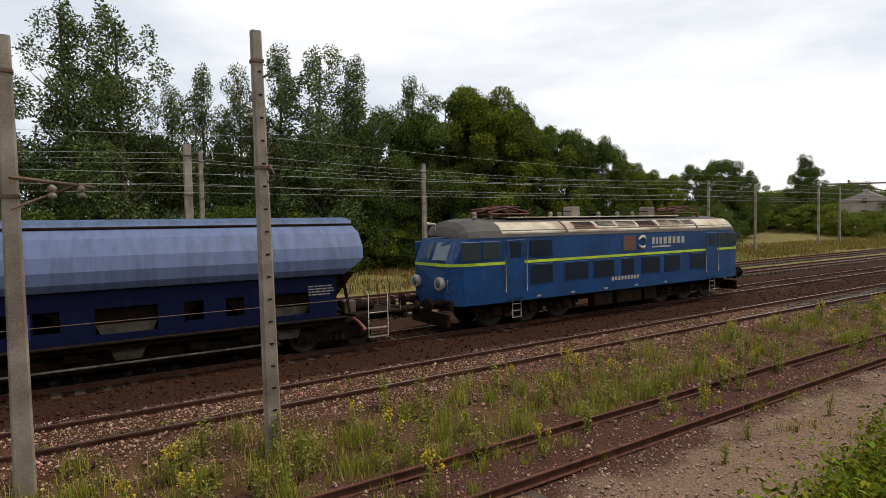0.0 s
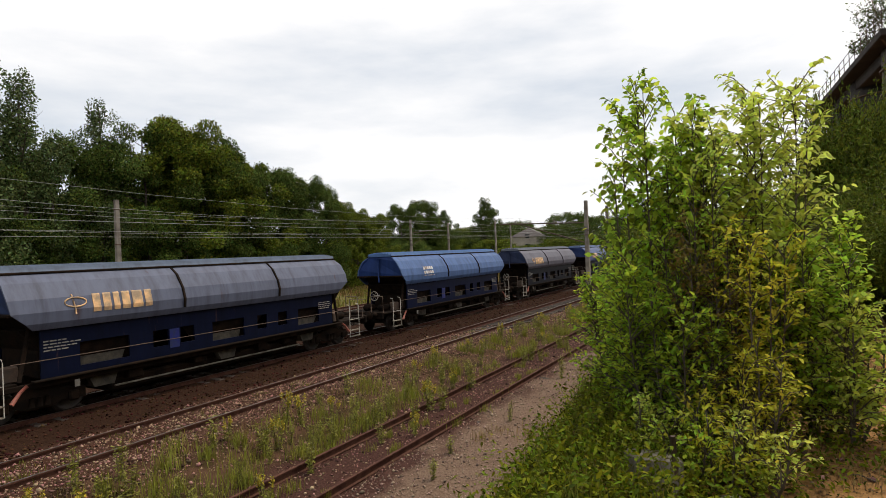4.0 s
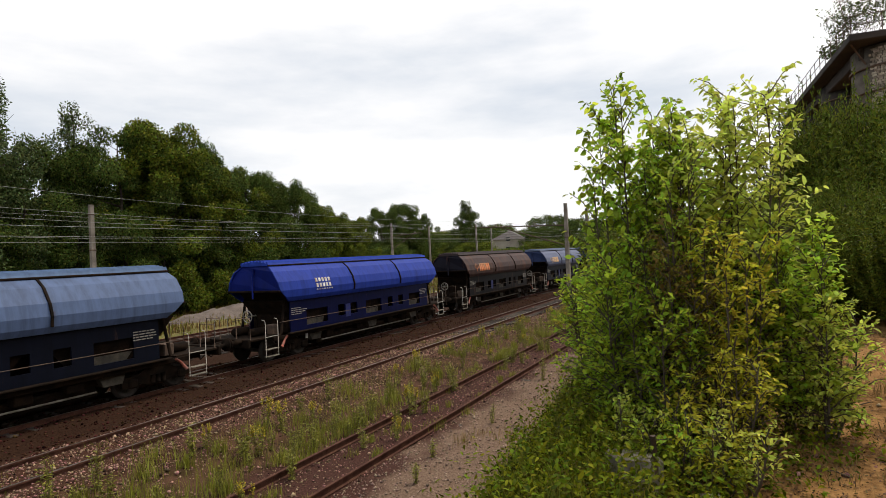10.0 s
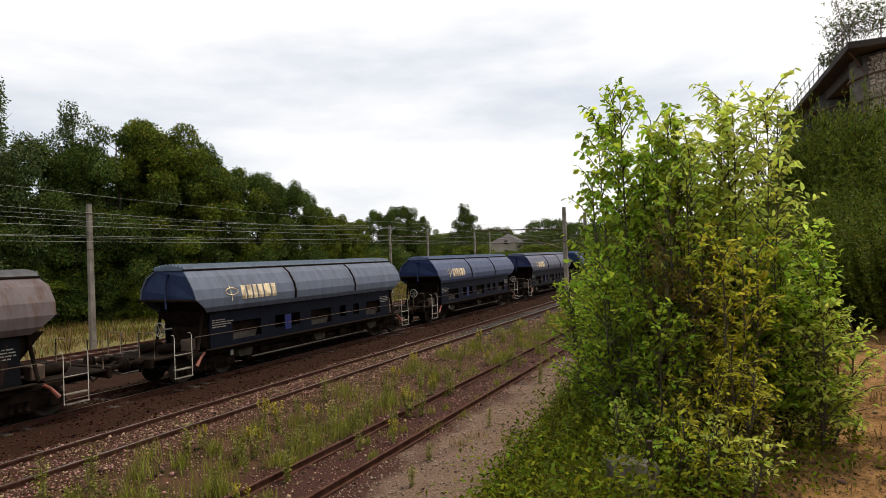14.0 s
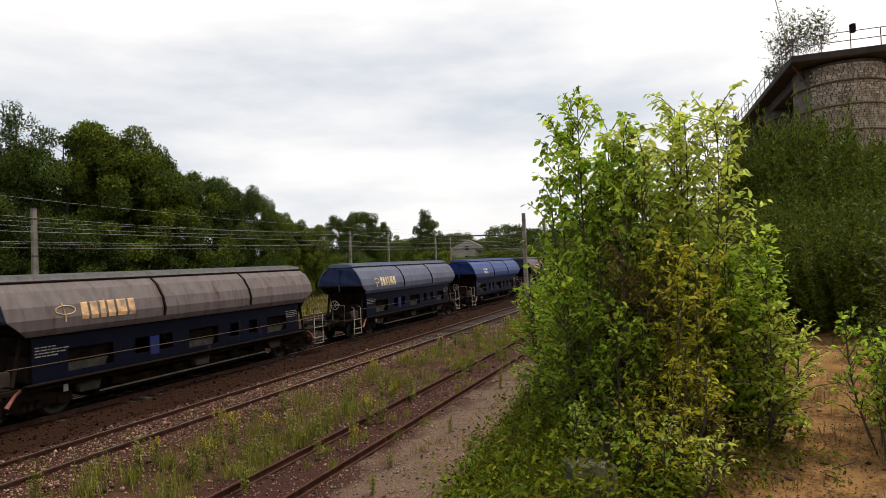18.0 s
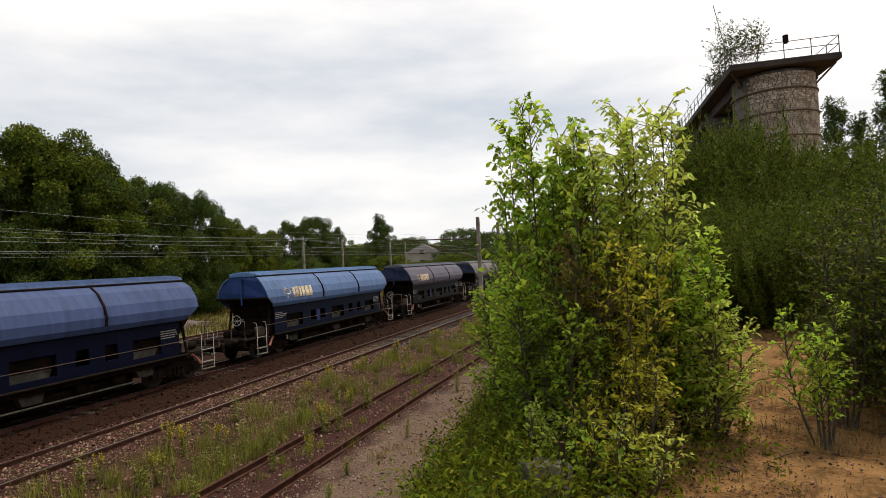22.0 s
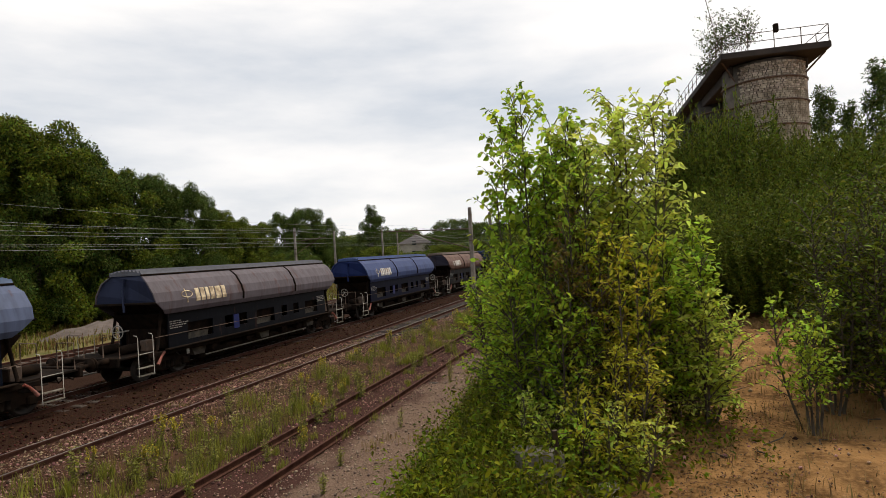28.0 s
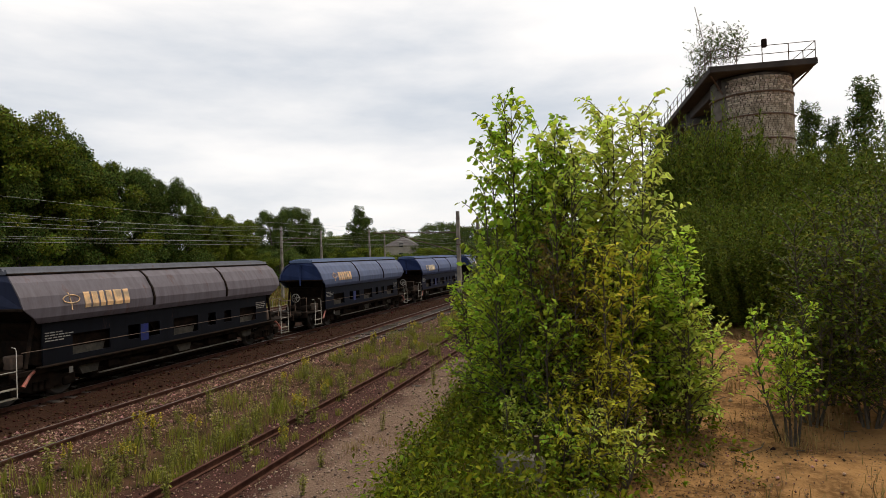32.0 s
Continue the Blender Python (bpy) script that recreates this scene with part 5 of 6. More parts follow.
def branchy(s, rng, base, top, r0, n, reach, seg=6):
    """A tapered trunk with limbs."""
    base, top = Vector(base), Vector(top)
    pts = [base.lerp(top, k / 6) + Vector((rng.uniform(-1, 1), rng.uniform(-1, 1), 0)) * reach * 0.04 * (0 < k) for k in range(7)]
    s.tube(pts, [r0 * (1 - 0.85 * k / 6) for k in range(7)], seg)
    for k in range(n):
        u = rng.uniform(0.25, 0.92)
        p = base.lerp(top, u)
        a = rng.uniform(0, 6.283)
        q = p + Vector((math.cos(a), math.sin(a), rng.uniform(0.35, 1.0))) * reach * (1.05 - u * 0.6) * rng.uniform(0.6, 1)
        m = p.lerp(q, 0.5) + Vector((0, 0, -0.06 * reach))
        rr = r0 * (1 - 0.85 * u) * 0.55
        s.tube([p, m, q], [rr, rr * 0.6, rr * 0.15], 5)
    return s


def tree(name, label, category, h, width, kind, leaves, leaf, material, seed, trunk_r=None, low=0.12):
    rng, pr = np.random.default_rng(seed), random.Random(seed)
    t = thing(name, label, category)
    s = Shape()
    branchy(s, pr, (0, 0, -0.3), (0, 0, h * 0.9), trunk_r or h * 0.016, 16, width * 0.42)
    part("trunk", s, M_BARK, t)
    lobes = []
    if kind == "poplar":
        for k in range(60):
            u = (k + pr.random()) / 60
            z = h * (low + (0.93 - low) * u)
            r = width * 0.5 * (0.6 + 0.55 * math.sin(math.pi * min(1, u * 1.05))) * (1 - 0.42 * u)
            a = pr.uniform(0, 6.283)
            o = r * pr.uniform(0.15, 0.95)
            q = r * pr.uniform(0.2, 0.42)
            lobes.append((o * math.cos(a), o * math.sin(a), z, q, q, h * pr.uniform(0.03, 0.07)))
    elif kind == "round":
        for k in range(130):
            u = pr.random()
            z = h * (low + (0.9 - low) * u)
            r = width * 0.5 * math.sqrt(max(0.08, 1 - ((u - 0.42) / 0.62) ** 2))
            a = pr.uniform(0, 6.283)
            o = r * pr.uniform(0.25, 1.16)
            q = width * pr.uniform(0.05, 0.115)
            lobes.append((o * math.cos(a), o * math.sin(a), z, q, q, q * pr.uniform(0.6, 0.95)))
    elif kind == "wispy":
        for k in range(110):
            u = pr.random() ** 0.8
            z = h * (low + (0.97 - low) * u)
            r = width * 0.5 * (1 - 0.75 * u)
            a = pr.uniform(0, 6.283)
            o = r * pr.uniform(0.1, 1.0)
            q = width * pr.uniform(0.03, 0.075)
            lobes.append((o * math.cos(a), o * math.sin(a), z, q, q, q * 2.0))
    p, d = crown_points(lobes, leaves, rng, 0.3)
    me = leaf_mesh("crown", p, leaf, material, rng, 0.62 if kind != "wispy" else 0.3, 0.35 if kind != "wispy" else 0.2, normals=d)
    tagged(part("crown", me, None, t), kind="stuff")
    return t


def willow(label, h, width, shoots, per, leaf, material, seed):
    """Many thin rods fanning up from the stool, each set with narrow leaves along its length."""
    rng, pr = np.random.default_rng(seed), random.Random(seed)
    t = thing("willow_tree", label, "tree")
    limbs = Shape()
    for k in range(14):
        a, o = pr.uniform(0, 6.283), width * pr.uniform(0.08, 0.4)
        top = Vector((math.cos(a) * o, math.sin(a) * o, h * pr.uniform(0.55, 0.9)))
        limbs.tube([(0, 0, -0.3), top * 0.4 + Vector((0, 0, 0.08 * h)), top], [0.05, 0.03, 0.008], 5)
    part("trunk", limbs, M_BARK, t)
    a, o = rng.uniform(0, 6.283, shoots), width * 0.5 * rng.random(shoots) ** 0.55
    foot_z = h * rng.random(shoots) ** 1.3 * 0.55
    length = (h - foot_z) * rng.uniform(0.35, 1.0, shoots) * (1 - 0.25 * (o / (width * 0.5)) ** 2)
    foot = np.stack([np.cos(a) * o * 0.75, np.sin(a) * o * 0.75, foot_z], 1)
    tip = foot + np.stack([np.cos(a) * length * 0.28, np.sin(a) * length * 0.28, length * 0.95], 1) + rng.normal(size=(shoots, 3)) * 0.12 * width * 0.5
    u = (np.arange(per)[None] + rng.random((shoots, per))) / per
    bow = np.sin(u * 3.14)[..., None] * (np.stack([np.cos(a), np.sin(a), 0 * a], 1) * (length * 0.08)[:, None])[:, None]
    p = (foot[:, None] * (1 - u[..., None]) + tip[:, None] * u[..., None] + bow).reshape(-1, 3)
    d = ((tip - foot) / np.linalg.norm(tip - foot, axis=1, keepdims=True))[:, None] * 0.75 + rng.normal(size=(shoots, per, 3)) * 0.75
    d = d.reshape(-1, 3)
    me = leaf_mesh("crown", p + rng.normal(size=p.shape) * 0.03, leaf, material, rng, 0.3, 0.0, normals=d * 2.2)
    tagged(part("crown", me, None, t), kind="stuff")
    return t


TREES = {
    "poplar": tree("poplar_tree", "tall narrow poplar with airy grey-green leaves", "tree", 20, 8.5, "poplar", 24000, 0.2, M_LEAF_POP, 3, low=0.08),
    "poplar2": tree("poplar_tree", "tall uneven poplar with airy grey-green leaves", "tree", 19, 9.0, "poplar", 24000, 0.2, M_LEAF_POP, 4, low=0.06),
    "round": tree("broadleaf_tree", "dense dark green broadleaf tree", "tree", 16, 12.0, "round", 100000, 0.18, M_LEAF_DK, 5, low=0.05),
    "round2": tree("broadleaf_tree", "spreading dark green broadleaf tree", "tree", 15, 12.5, "round", 100000, 0.18, M_LEAF_DK, 6, low=0.04),
    "light": tree("broadleaf_tree", "fresh mid-green broadleaf tree", "tree", 14, 10.0, "round", 90000, 0.18, M_LEAF_MID, 7, low=0.04),
    "shrub": tree("shrub", "dense green shrub at the wood's edge", "shrub", 5.5, 6.5, "round", 26000, 0.13, M_LEAF_DK, 8, 0.07, 0.02),
    "shrub2": tree("shrub", "mid-green shrub at the wood's edge", "shrub", 4.2, 5.5, "round", 22000, 0.13, M_LEAF_MID, 9, 0.06, 0.02),
    "willow": willow("young willow with fine leaves on upright rods", 6.0, 4.0, 260, 110, 0.15, M_LEAF_WIL, 10),
    "willow2": willow("bushy willow with fine dark leaves on rods", 5.4, 4.6, 280, 105, 0.14, M_LEAF_WIL, 12),
    "birch": tree("birch_tree", "slender birch with fine drooping leaves", "tree", 12.0, 5.0, "wispy", 10000, 0.24, M_LEAF_DK, 13, 0.1, 0.12),
}
USED = set()


def plant(kind, az, dist, top=None, el=None, rz=None, group="trees along the line", wide=1.0, at=None):
    """Set a tree out at a bearing and distance from the bank, as tall as given."""
    x, y = at if at else (dist * math.cos(radians(az)), dist * math.sin(radians(az)))
    z = float(ground_z(x, y))
    src = TREES[kind]
    h0 = {"poplar": 20, "poplar2": 19, "round": 16, "round2": 15, "light": 14, "shrub": 5.5, "shrub2": 4.2, "willow": 6.0, "willow2": 5.4, "birch": 12.0}[kind]
    want = (top if top else 4.13 + dist * math.tan(radians(el))) - z
    k = want / (h0 * 0.97)
    m = pose(x, y, z, 0, 0, rz if rz is not None else random.uniform(0, 360)) @ Matrix.Diagonal((k * wide, k * wide, k, 1))
    if kind not in USED:
        USED.add(kind)
        src.matrix_basis = m
        src["group"] = group
        return src
    o = copy_thing(src, pose(0, 0, 0))
    o.matrix_basis = m
    o["group"] = group
    return o


# poplars
for kind, az, dist, el, wide in (
    ("poplar2", 97, 54, 15, 1.2), ("poplar", 93, 52, 14.5, 1.1), ("poplar", 88.2, 51, 18.0, 1.05), ("poplar2", 84.4, 52, 18.6, 1.0), ("poplar2", 80.4, 54, 12.6, 0.75), ("poplar", 77.9, 55, 14.3, 0.75),
    ("poplar2", 74.8, 56, 14.4, 0.75), ("poplar", 71.2, 53, 16.4, 0.9), ("poplar2", 67.6, 53, 16.9, 1.0), ("poplar", 64.3, 54, 15.7, 0.9), ("poplar", 58.9, 57, 14.0, 0.85),
):
    plant(kind, az, dist, el=el, wide=wide)
# broadleaf trees before and beside them
for kind, az, dist, el, wide in (
    ("light", 82, 57, 8.3, 0.8), ("round", 62.4, 57, 11.6, 0.85), ("round", 55.6, 59, 12.6, 0.85), ("light", 52.6, 61, 13.0, 0.95), ("round", 50.2, 63, 11.9, 0.85), ("light", 47.8, 65, 9.7, 0.85),
    ("round2", 45.3, 67, 8.8, 0.85), ("round", 42.8, 70, 8.5, 0.75), ("round2", 41.0, 73, 7.2, 0.7), ("light", 39, 78, 5.6, 0.7), ("light", 37.2, 83, 4.8, 0.8), ("light", 35.3, 87, 4.2, 0.9),
    ("round2", 110.6, 58, 14.5, 1.0), ("round", 118, 62, 13.6, 1.0), ("round", 32.9, 116, 5.2, 0.8), ("round2", 30.9, 121, 5.2, 0.8), ("round", 29.2, 125, 4.4, 0.7), ("birch", 24.7, 143, 4.9, 1.4),
    ("round2", 24.5, 146, 4.2, 0.7),
):
    plant(kind, az, dist, el=el, wide=wide)
# a second row behind
for kind, az, dist, el, wide in (
    ("round", 63.5, 67, 9.5, 1.0), ("round2", 69.5, 67, 8.6, 1.1), ("round", 75, 67, 8.0, 1.0), ("round2", 80, 69, 7.0, 1.0), ("round", 86, 67, 8.1, 1.1), ("round2", 99.2, 67, 9.0, 1.1),
    ("round", 54.4, 74, 9.0, 1.0),
):
    plant(kind, az, dist, el=el, wide=wide)
for i in range(30):
    az = 112 - i * 2.75
    y = 46.5 + random.uniform(0, 4) + (4 if az < 45 else 0)
    d = y / math.sin(radians(max(az, 26)))
    plant("shrub" if i % 3 else "shrub2", az, d, top=random.uniform(3.2, 6.2), group="shrubs at the wood's edge", wide=1.2)
for az, dist, el in ((27.2, 168, 2.1), (23.1, 185, 2.6), (21.4, 202, 2.7), (17.5, 168, 2.2), (16.9, 179, 3.3), (15.4, 190, 2.3), (13.7, 168, 2.9), (11.8, 157, 2.7), (10.1, 179, 2.5), (8.0, 168, 2.7), (5.4, 157, 2.7), (2.1, 157, 2.7)):
    plant("shrub", az, dist, el=el, group="distant trees", wide=1.15)

# willows before the tower
for kind, az, dist, el in (("willow", -6.0, 20, 10.2), ("willow2", -7.0, 19, 12.4), ("willow", -8.2, 20, 11.8), ("willow2", -9.6, 19, 10.2), ("willow", -11.2, 20, 9.2), ("willow2", -13.2, 19, 8.8), ("willow", -15.2, 20, 9.0)):
    plant(kind, az, dist, el=el, group="willows before the tower", wide=0.5)
for kind, az, dist, el in (("willow", -7.9, 19.0, 11.2), ("willow2", -5.0, 21.3, 6.3), ("willow2", -10.4, 20.2, 7.2), ("willow", -13.9, 19.0, 5.9), ("willow", -17.4, 17.9, 7.2), ("willow2", -21.4, 16.8, 8.1), ("willow", -25.4, 15.7, 9.0), ("willow2", -6.9, 15.1, 2.7), ("willow", -11.3, 14.6, 3.2), ("willow2", -15.2, 13.4, 2.7), ("willow", -19.6, 12.3, 4.1), ("willow2", -29.3, 13.4, 8.1),
    ("willow", -3.0, 29.1, 3.8), ("willow2", -0.4, 31.4, 3.2),
    ("willow", -5.7, 20.2, 6.8), ("willow2", -7.0, 21.3, 9.2), ("willow", -8.9, 20.7, 9.7), ("willow2", -10.1, 17.9, 7.9), ("willow", -11.2, 21.3, 6.8), ("willow2", -12.4, 17.9, 6.1), ("willow", -13.1, 21.3, 5.9), ("willow2", -14.9, 20.7, 6.1), ("willow", -15.9, 16.8, 6.8), ("willow2", -16.5, 22.4, 8.5), ("willow", -19.0, 20.2, 8.7),
    ("willow2", -5.6, 15.7, 4.1), ("willow", -8.0, 14.6, 5.0), ("willow2", -9.4, 14.1, 4.7), ("willow", -12.9, 13.4, 4.5), ("willow2", -14.2, 14.6, 4.1), ("willow", -17.0, 12.9, 4.0), ("willow2", -18.0, 14.1, 4.9)):
    plant(kind, az, dist, el=el, group="willows before the tower", wide=0.95)
for az, dist, el in ((-15.6, 63, 11.2), (-17.2, 65, 9.7), (-19.3, 60, 12.5), (-21.4, 58, 9.5), (-24.0, 56, 9.9), (-5.1, 87, 6.3)):
    plant("birch", az, dist, el=el, group="birches behind the tower")
for k in range(36):
    az = 40 - k * 1.3 + random.uniform(-0.5, 0.5)
    dist = random.uniform(165, 245)
    plant(("shrub", "shrub2")[k % 2], az, dist if not 18 < az < 23 else 250, el=random.uniform(1.5, 2.5), group="distant trees", wide=1.5)
for k in range(16):
    az = 38 - k * 2.0 + random.uniform(-0.6, 0.6)
    plant("shrub2" if k % 3 else "shrub", az, random.uniform(125, 150), el=random.uniform(0.6, 1.4) if not 18 < az < 23 else 0.4, group="distant trees", wide=1.5)
# thicket beyond the sandy path
for k in range(26):
    x, y = random.uniform(11, 27), random.uniform(-7, 2.0)
    plant("willow" if k % 2 else "willow2", 0, math.hypot(x, y), top=2.4 + random.uniform(1.6, 3.4), at=(x, y), group="willow thicket on the bank", wide=1.25)
# unseen willows and trees added behind the camera to hold back low sky light
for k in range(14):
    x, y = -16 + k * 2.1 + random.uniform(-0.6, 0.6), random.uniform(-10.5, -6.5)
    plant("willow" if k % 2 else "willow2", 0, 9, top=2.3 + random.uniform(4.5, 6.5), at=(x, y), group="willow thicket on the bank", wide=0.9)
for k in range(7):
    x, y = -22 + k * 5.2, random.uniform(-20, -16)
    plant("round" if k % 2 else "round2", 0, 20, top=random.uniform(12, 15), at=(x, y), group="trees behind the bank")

# ---- the bank: saplings, undergrowth, weeds, stones ----
M_WEED = mat("yellowish_weed_leaf", (0.22, 0.23, 0.028), 0.6, rnd=0.45, island=True, translucent=0.3)


def leaf_spray(pts, dirs, size, material, rng, aspect=0.5, name="foliage", droop=0.25):
    """Pointed oval leaves with a folded midrib and a bent tip, each along its own direction."""
    n = len(pts)
    d = dirs + rng.normal(size=(n, 3)) * 0.45
    d[:, 2] -= droop
    d /= np.linalg.norm(d, axis=1, keepdims=True)
    side = np.cross(d, np.array([0, 0, 1.0]) + rng.normal(size=(n, 3)) * 0.5)
    side /= np.linalg.norm(side, axis=1, keepdims=True)
    up = np.cross(side, d)
    L = (size * rng.uniform(0.6, 1.25, n))[:, None]
    W = L * aspect * 0.5
    rows = [pts, pts + d * L * 0.3 + side * W * 0.9 + up * W * 0.3, pts + d * L * 0.3 - side * W * 0.9 + up * W * 0.3, pts + d * L * 0.38,
            pts + d * L * 0.65 + side * W * 0.8 + up * W * 0.22 - up * L * 0.04, pts + d * L * 0.65 - side * W * 0.8 + up * W * 0.22 - up * L * 0.04, pts + d * L * 0.98 - up * L * 0.16]
    v = np.stack(rows, 1).reshape(-1, 3)
    i = np.arange(n)[:, None] * 7
    f = np.concatenate([i + [0, 3, 1], i + [0, 2, 3], i + [1, 3, 4], i + [2, 5, 3], i + [3, 6, 4], i + [3, 5, 6]], 1).reshape(-1, 3)
    return raw_mesh(name, v, f, material)


def sapling(label, x, y, h, spread, stems, twigs, leaves, size, material, seed, aspect=0.5, lean=(0, 0), bare=0.1, group="saplings on the bank", name="sapling", z=None, droop=0.25):
    """Several stems, each with twigs that carry leaves along their length."""
    rng, pr = np.random.default_rng(seed), random.Random(seed)
    z0 = float(ground_z(x, y)) - 0.05 if z is None else z
    t = thing(name, label, "sapling", group, pose(x, y, z0))
    pts, dirs = [], []
    for k in range(stems):
        a = 6.283 * k / stems + pr.uniform(-0.5, 0.5)
        hh = h * pr.uniform(0.7, 1.0)
        o = spread * pr.uniform(0.25, 0.75)
        top = Vector((math.cos(a) * o + lean[0], math.sin(a) * o + lean[1], hh))
        base = Vector((math.cos(a) * 0.05, math.sin(a) * 0.05, 0))
        bow = Vector((math.cos(a), math.sin(a), 0)) * o * 0.25
        curve = [base.lerp(top, u) + bow * math.sin(u * 3.14) for u in (0, 0.2, 0.4, 0.6, 0.8, 1.0)]
        part("stem", Shape().tube(curve, [0.013, 0.011, 0.009, 0.007, 0.005, 0.003], 6), M_BARK, t)
        tw = Shape()
        for j in range(twigs):
            u = bare + (1 - bare) * (j + pr.random()) / twigs
            i = min(4, int(u * 5))
            p = curve[i].lerp(curve[i + 1], u * 5 - i)
            b = pr.uniform(0, 6.283)
            ln = spread * pr.uniform(0.35, 0.8) * (1.2 - 0.55 * u)
            d = Vector((math.cos(b), math.sin(b), pr.uniform(0.2, 0.9) + 0.5 * u * u)).normalized()
            q = p + d * ln
            mid = p.lerp(q, 0.5) + Vector((0, 0, 0.04))
            tw.tube([p, mid, q], [0.005, 0.004, 0.002], 4, caps=False)
            for m in range(leaves):
                w = 0.15 + 0.85 * (m + pr.random()) / leaves
                c = p.lerp(mid, w * 2) if w < 0.5 else mid.lerp(q, w * 2 - 1)
                c = c + Vector((pr.uniform(-1, 1), pr.uniform(-1, 1), pr.uniform(-1, 1))) * 0.02
                pts.append(c)
                r = Vector((pr.uniform(-1, 1), pr.uniform(-1, 1), pr.uniform(-0.4, 0.5)))
                dirs.append((d * 0.7 + r).normalized())
        tagged(part("branchwork", tw, M_BARK, t), kind="stuff")
    tagged(part("foliage", leaf_spray(np.array(pts), np.array(dirs), size, material, rng, aspect, droop=droop), None, t), kind="stuff")
    return t


sapling("tall airy sapling with hanging rounded green leaves", 5.64, 0.83, 3.05, 0.66, 8, 32, 13, 0.068, M_LEAF_NEAR, 201, 0.72, bare=0.25, droop=0.8)
sapling("tall airy sapling with hanging rounded green leaves", 5.76, 0.67, 3.23, 0.55, 7, 32, 13, 0.073, M_LEAF_NEAR, 202, 0.7, bare=0.25, droop=0.8)
sapling("tall sapling with light green pointed leaves", 5.69, 0.26, 3.19, 0.7, 8, 32, 13, 0.080, M_LEAF_LIGHT, 203, 0.5, bare=0.3, droop=0.6)
sapling("tall sapling with light green pointed leaves", 5.90, 0.08, 3.00, 0.7, 7, 32, 13, 0.080, M_LEAF_LIGHT, 204, 0.48, bare=0.3, droop=0.5)
sapling("brownish sapling with small drying leaves", 5.13, 0.47, 2.00, 0.46, 8, 34, 13, 0.050, M_LEAF_BRN, 205, 0.45)
sapling("green sapling with small leaves", 5.42, 0.55, 2.40, 0.55, 8, 32, 16, 0.045, M_LEAF_NEAR, 206, 0.55)
sapling("yellow-green sapling with pointed leaves", 5.05, 0.14, 1.95, 0.42, 6, 27, 16, 0.054, M_LEAF_YEL, 207, 0.42)
sapling("yellow-green sapling with narrow pale leaves", 4.70, 0.21, 0.94, 0.45, 6, 19, 13, 0.046, M_LEAF_YEL, 208, 0.42)
sapling("spreading green sapling with broad leaves", 5.64, -0.32, 1.85, 0.6, 8, 32, 16, 0.058, M_LEAF_NEAR, 209, 0.62)
sapling("spreading green sapling with broad leaves", 5.50, 0.04, 1.70, 0.5, 7, 29, 16, 0.054, M_LEAF_NEAR, 210, 0.6)
sapling("low spreading sapling with light green leaves", 5.48, -0.52, 1.25, 0.5, 7, 25, 15, 0.054, M_LEAF_LIGHT, 211, 0.5)
sapling("low dense green sapling", 5.22, 0.90, 1.60, 0.62, 8, 39, 16, 0.052, M_LEAF_LOW, 212, 0.55)
sapling("low dense green sapling", 4.96, 0.64, 1.30, 0.55, 8, 36, 16, 0.048, M_LEAF_LOW, 213, 0.55)
sapling("low dense green sapling over the bank edge", 5.87, 1.25, 1.35, 0.6, 8, 36, 16, 0.052, M_LEAF_LOW, 214, 0.55)
sapling("low dense green sapling over the bank edge", 6.78, 1.26, 1.50, 0.6, 8, 36, 16, 0.052, M_LEAF_LOW, 215, 0.55)
sapling("low yellow-green shoot with pointed leaves", 4.34, 0.31, 0.66, 0.36, 5, 12, 12, 0.046, M_LEAF_YEL, 216, 0.42)
sapling("low yellow-green shoot with pointed leaves", 4.30, 0.10, 0.59, 0.34, 5, 12, 12, 0.043, M_LEAF_LIGHT, 217, 0.45)
sapling("low green shoot with pointed leaves", 4.37, 0.52, 0.51, 0.34, 5, 13, 12, 0.041, M_LEAF_NEAR, 218, 0.5)
sapling("low green shoot with pointed leaves", 4.53, 0.79, 0.53, 0.36, 5, 13, 12, 0.041, M_LEAF_LIGHT, 219, 0.5)
sapling("slender sapling with mid-green leaves by the sandy path", 5.51, -1.32, 1.23, 0.34, 5, 19, 13, 0.045, M_LEAF_NEAR, 220, 0.58, bare=0.3)
sapling("slender sapling with mid-green leaves by the sandy path", 6.16, -1.66, 1.36, 0.45, 6, 25, 12, 0.052, M_LEAF_MID, 221, 0.55, bare=0.2)
sapling("dense young green sapling beside the path", 6.68, -1.97, 1.96, 0.68, 8, 36, 15, 0.050, M_LEAF_MID, 222, 0.5)
sapling("dense young green sapling beside the path", 6.16, -2.11, 2.01, 0.68, 8, 36, 15, 0.050, M_LEAF_MID, 223, 0.5)
sapling("dense young green sapling beside the path", 6.58, -2.63, 2.06, 0.68, 8, 36, 15, 0.050, M_LEAF_MID, 224, 0.5)
sapling("dense young green sapling beside the path", 8.06, -2.54, 2.25, 0.68, 8, 36, 15, 0.050, M_LEAF_MID, 225, 0.5)
sapling("dense young green sapling beside the path", 8.78, -3.28, 2.55, 0.68, 8, 36, 15, 0.050, M_LEAF_MID, 227, 0.5)
sapling("dense young green sapling beside the path", 7.28, -3.31, 2.16, 0.68, 8, 36, 15, 0.050, M_LEAF_MID, 229, 0.5)
sapling("dense young green sapling beyond the path", 8.20, -0.23, 1.70, 0.75, 7, 36, 15, 0.056, M_LEAF_MID, 230, 0.5)
sapling("dense young green sapling beyond the path", 9.60, 0.17, 1.90, 0.75, 7, 36, 15, 0.056, M_LEAF_MID, 231, 0.5)


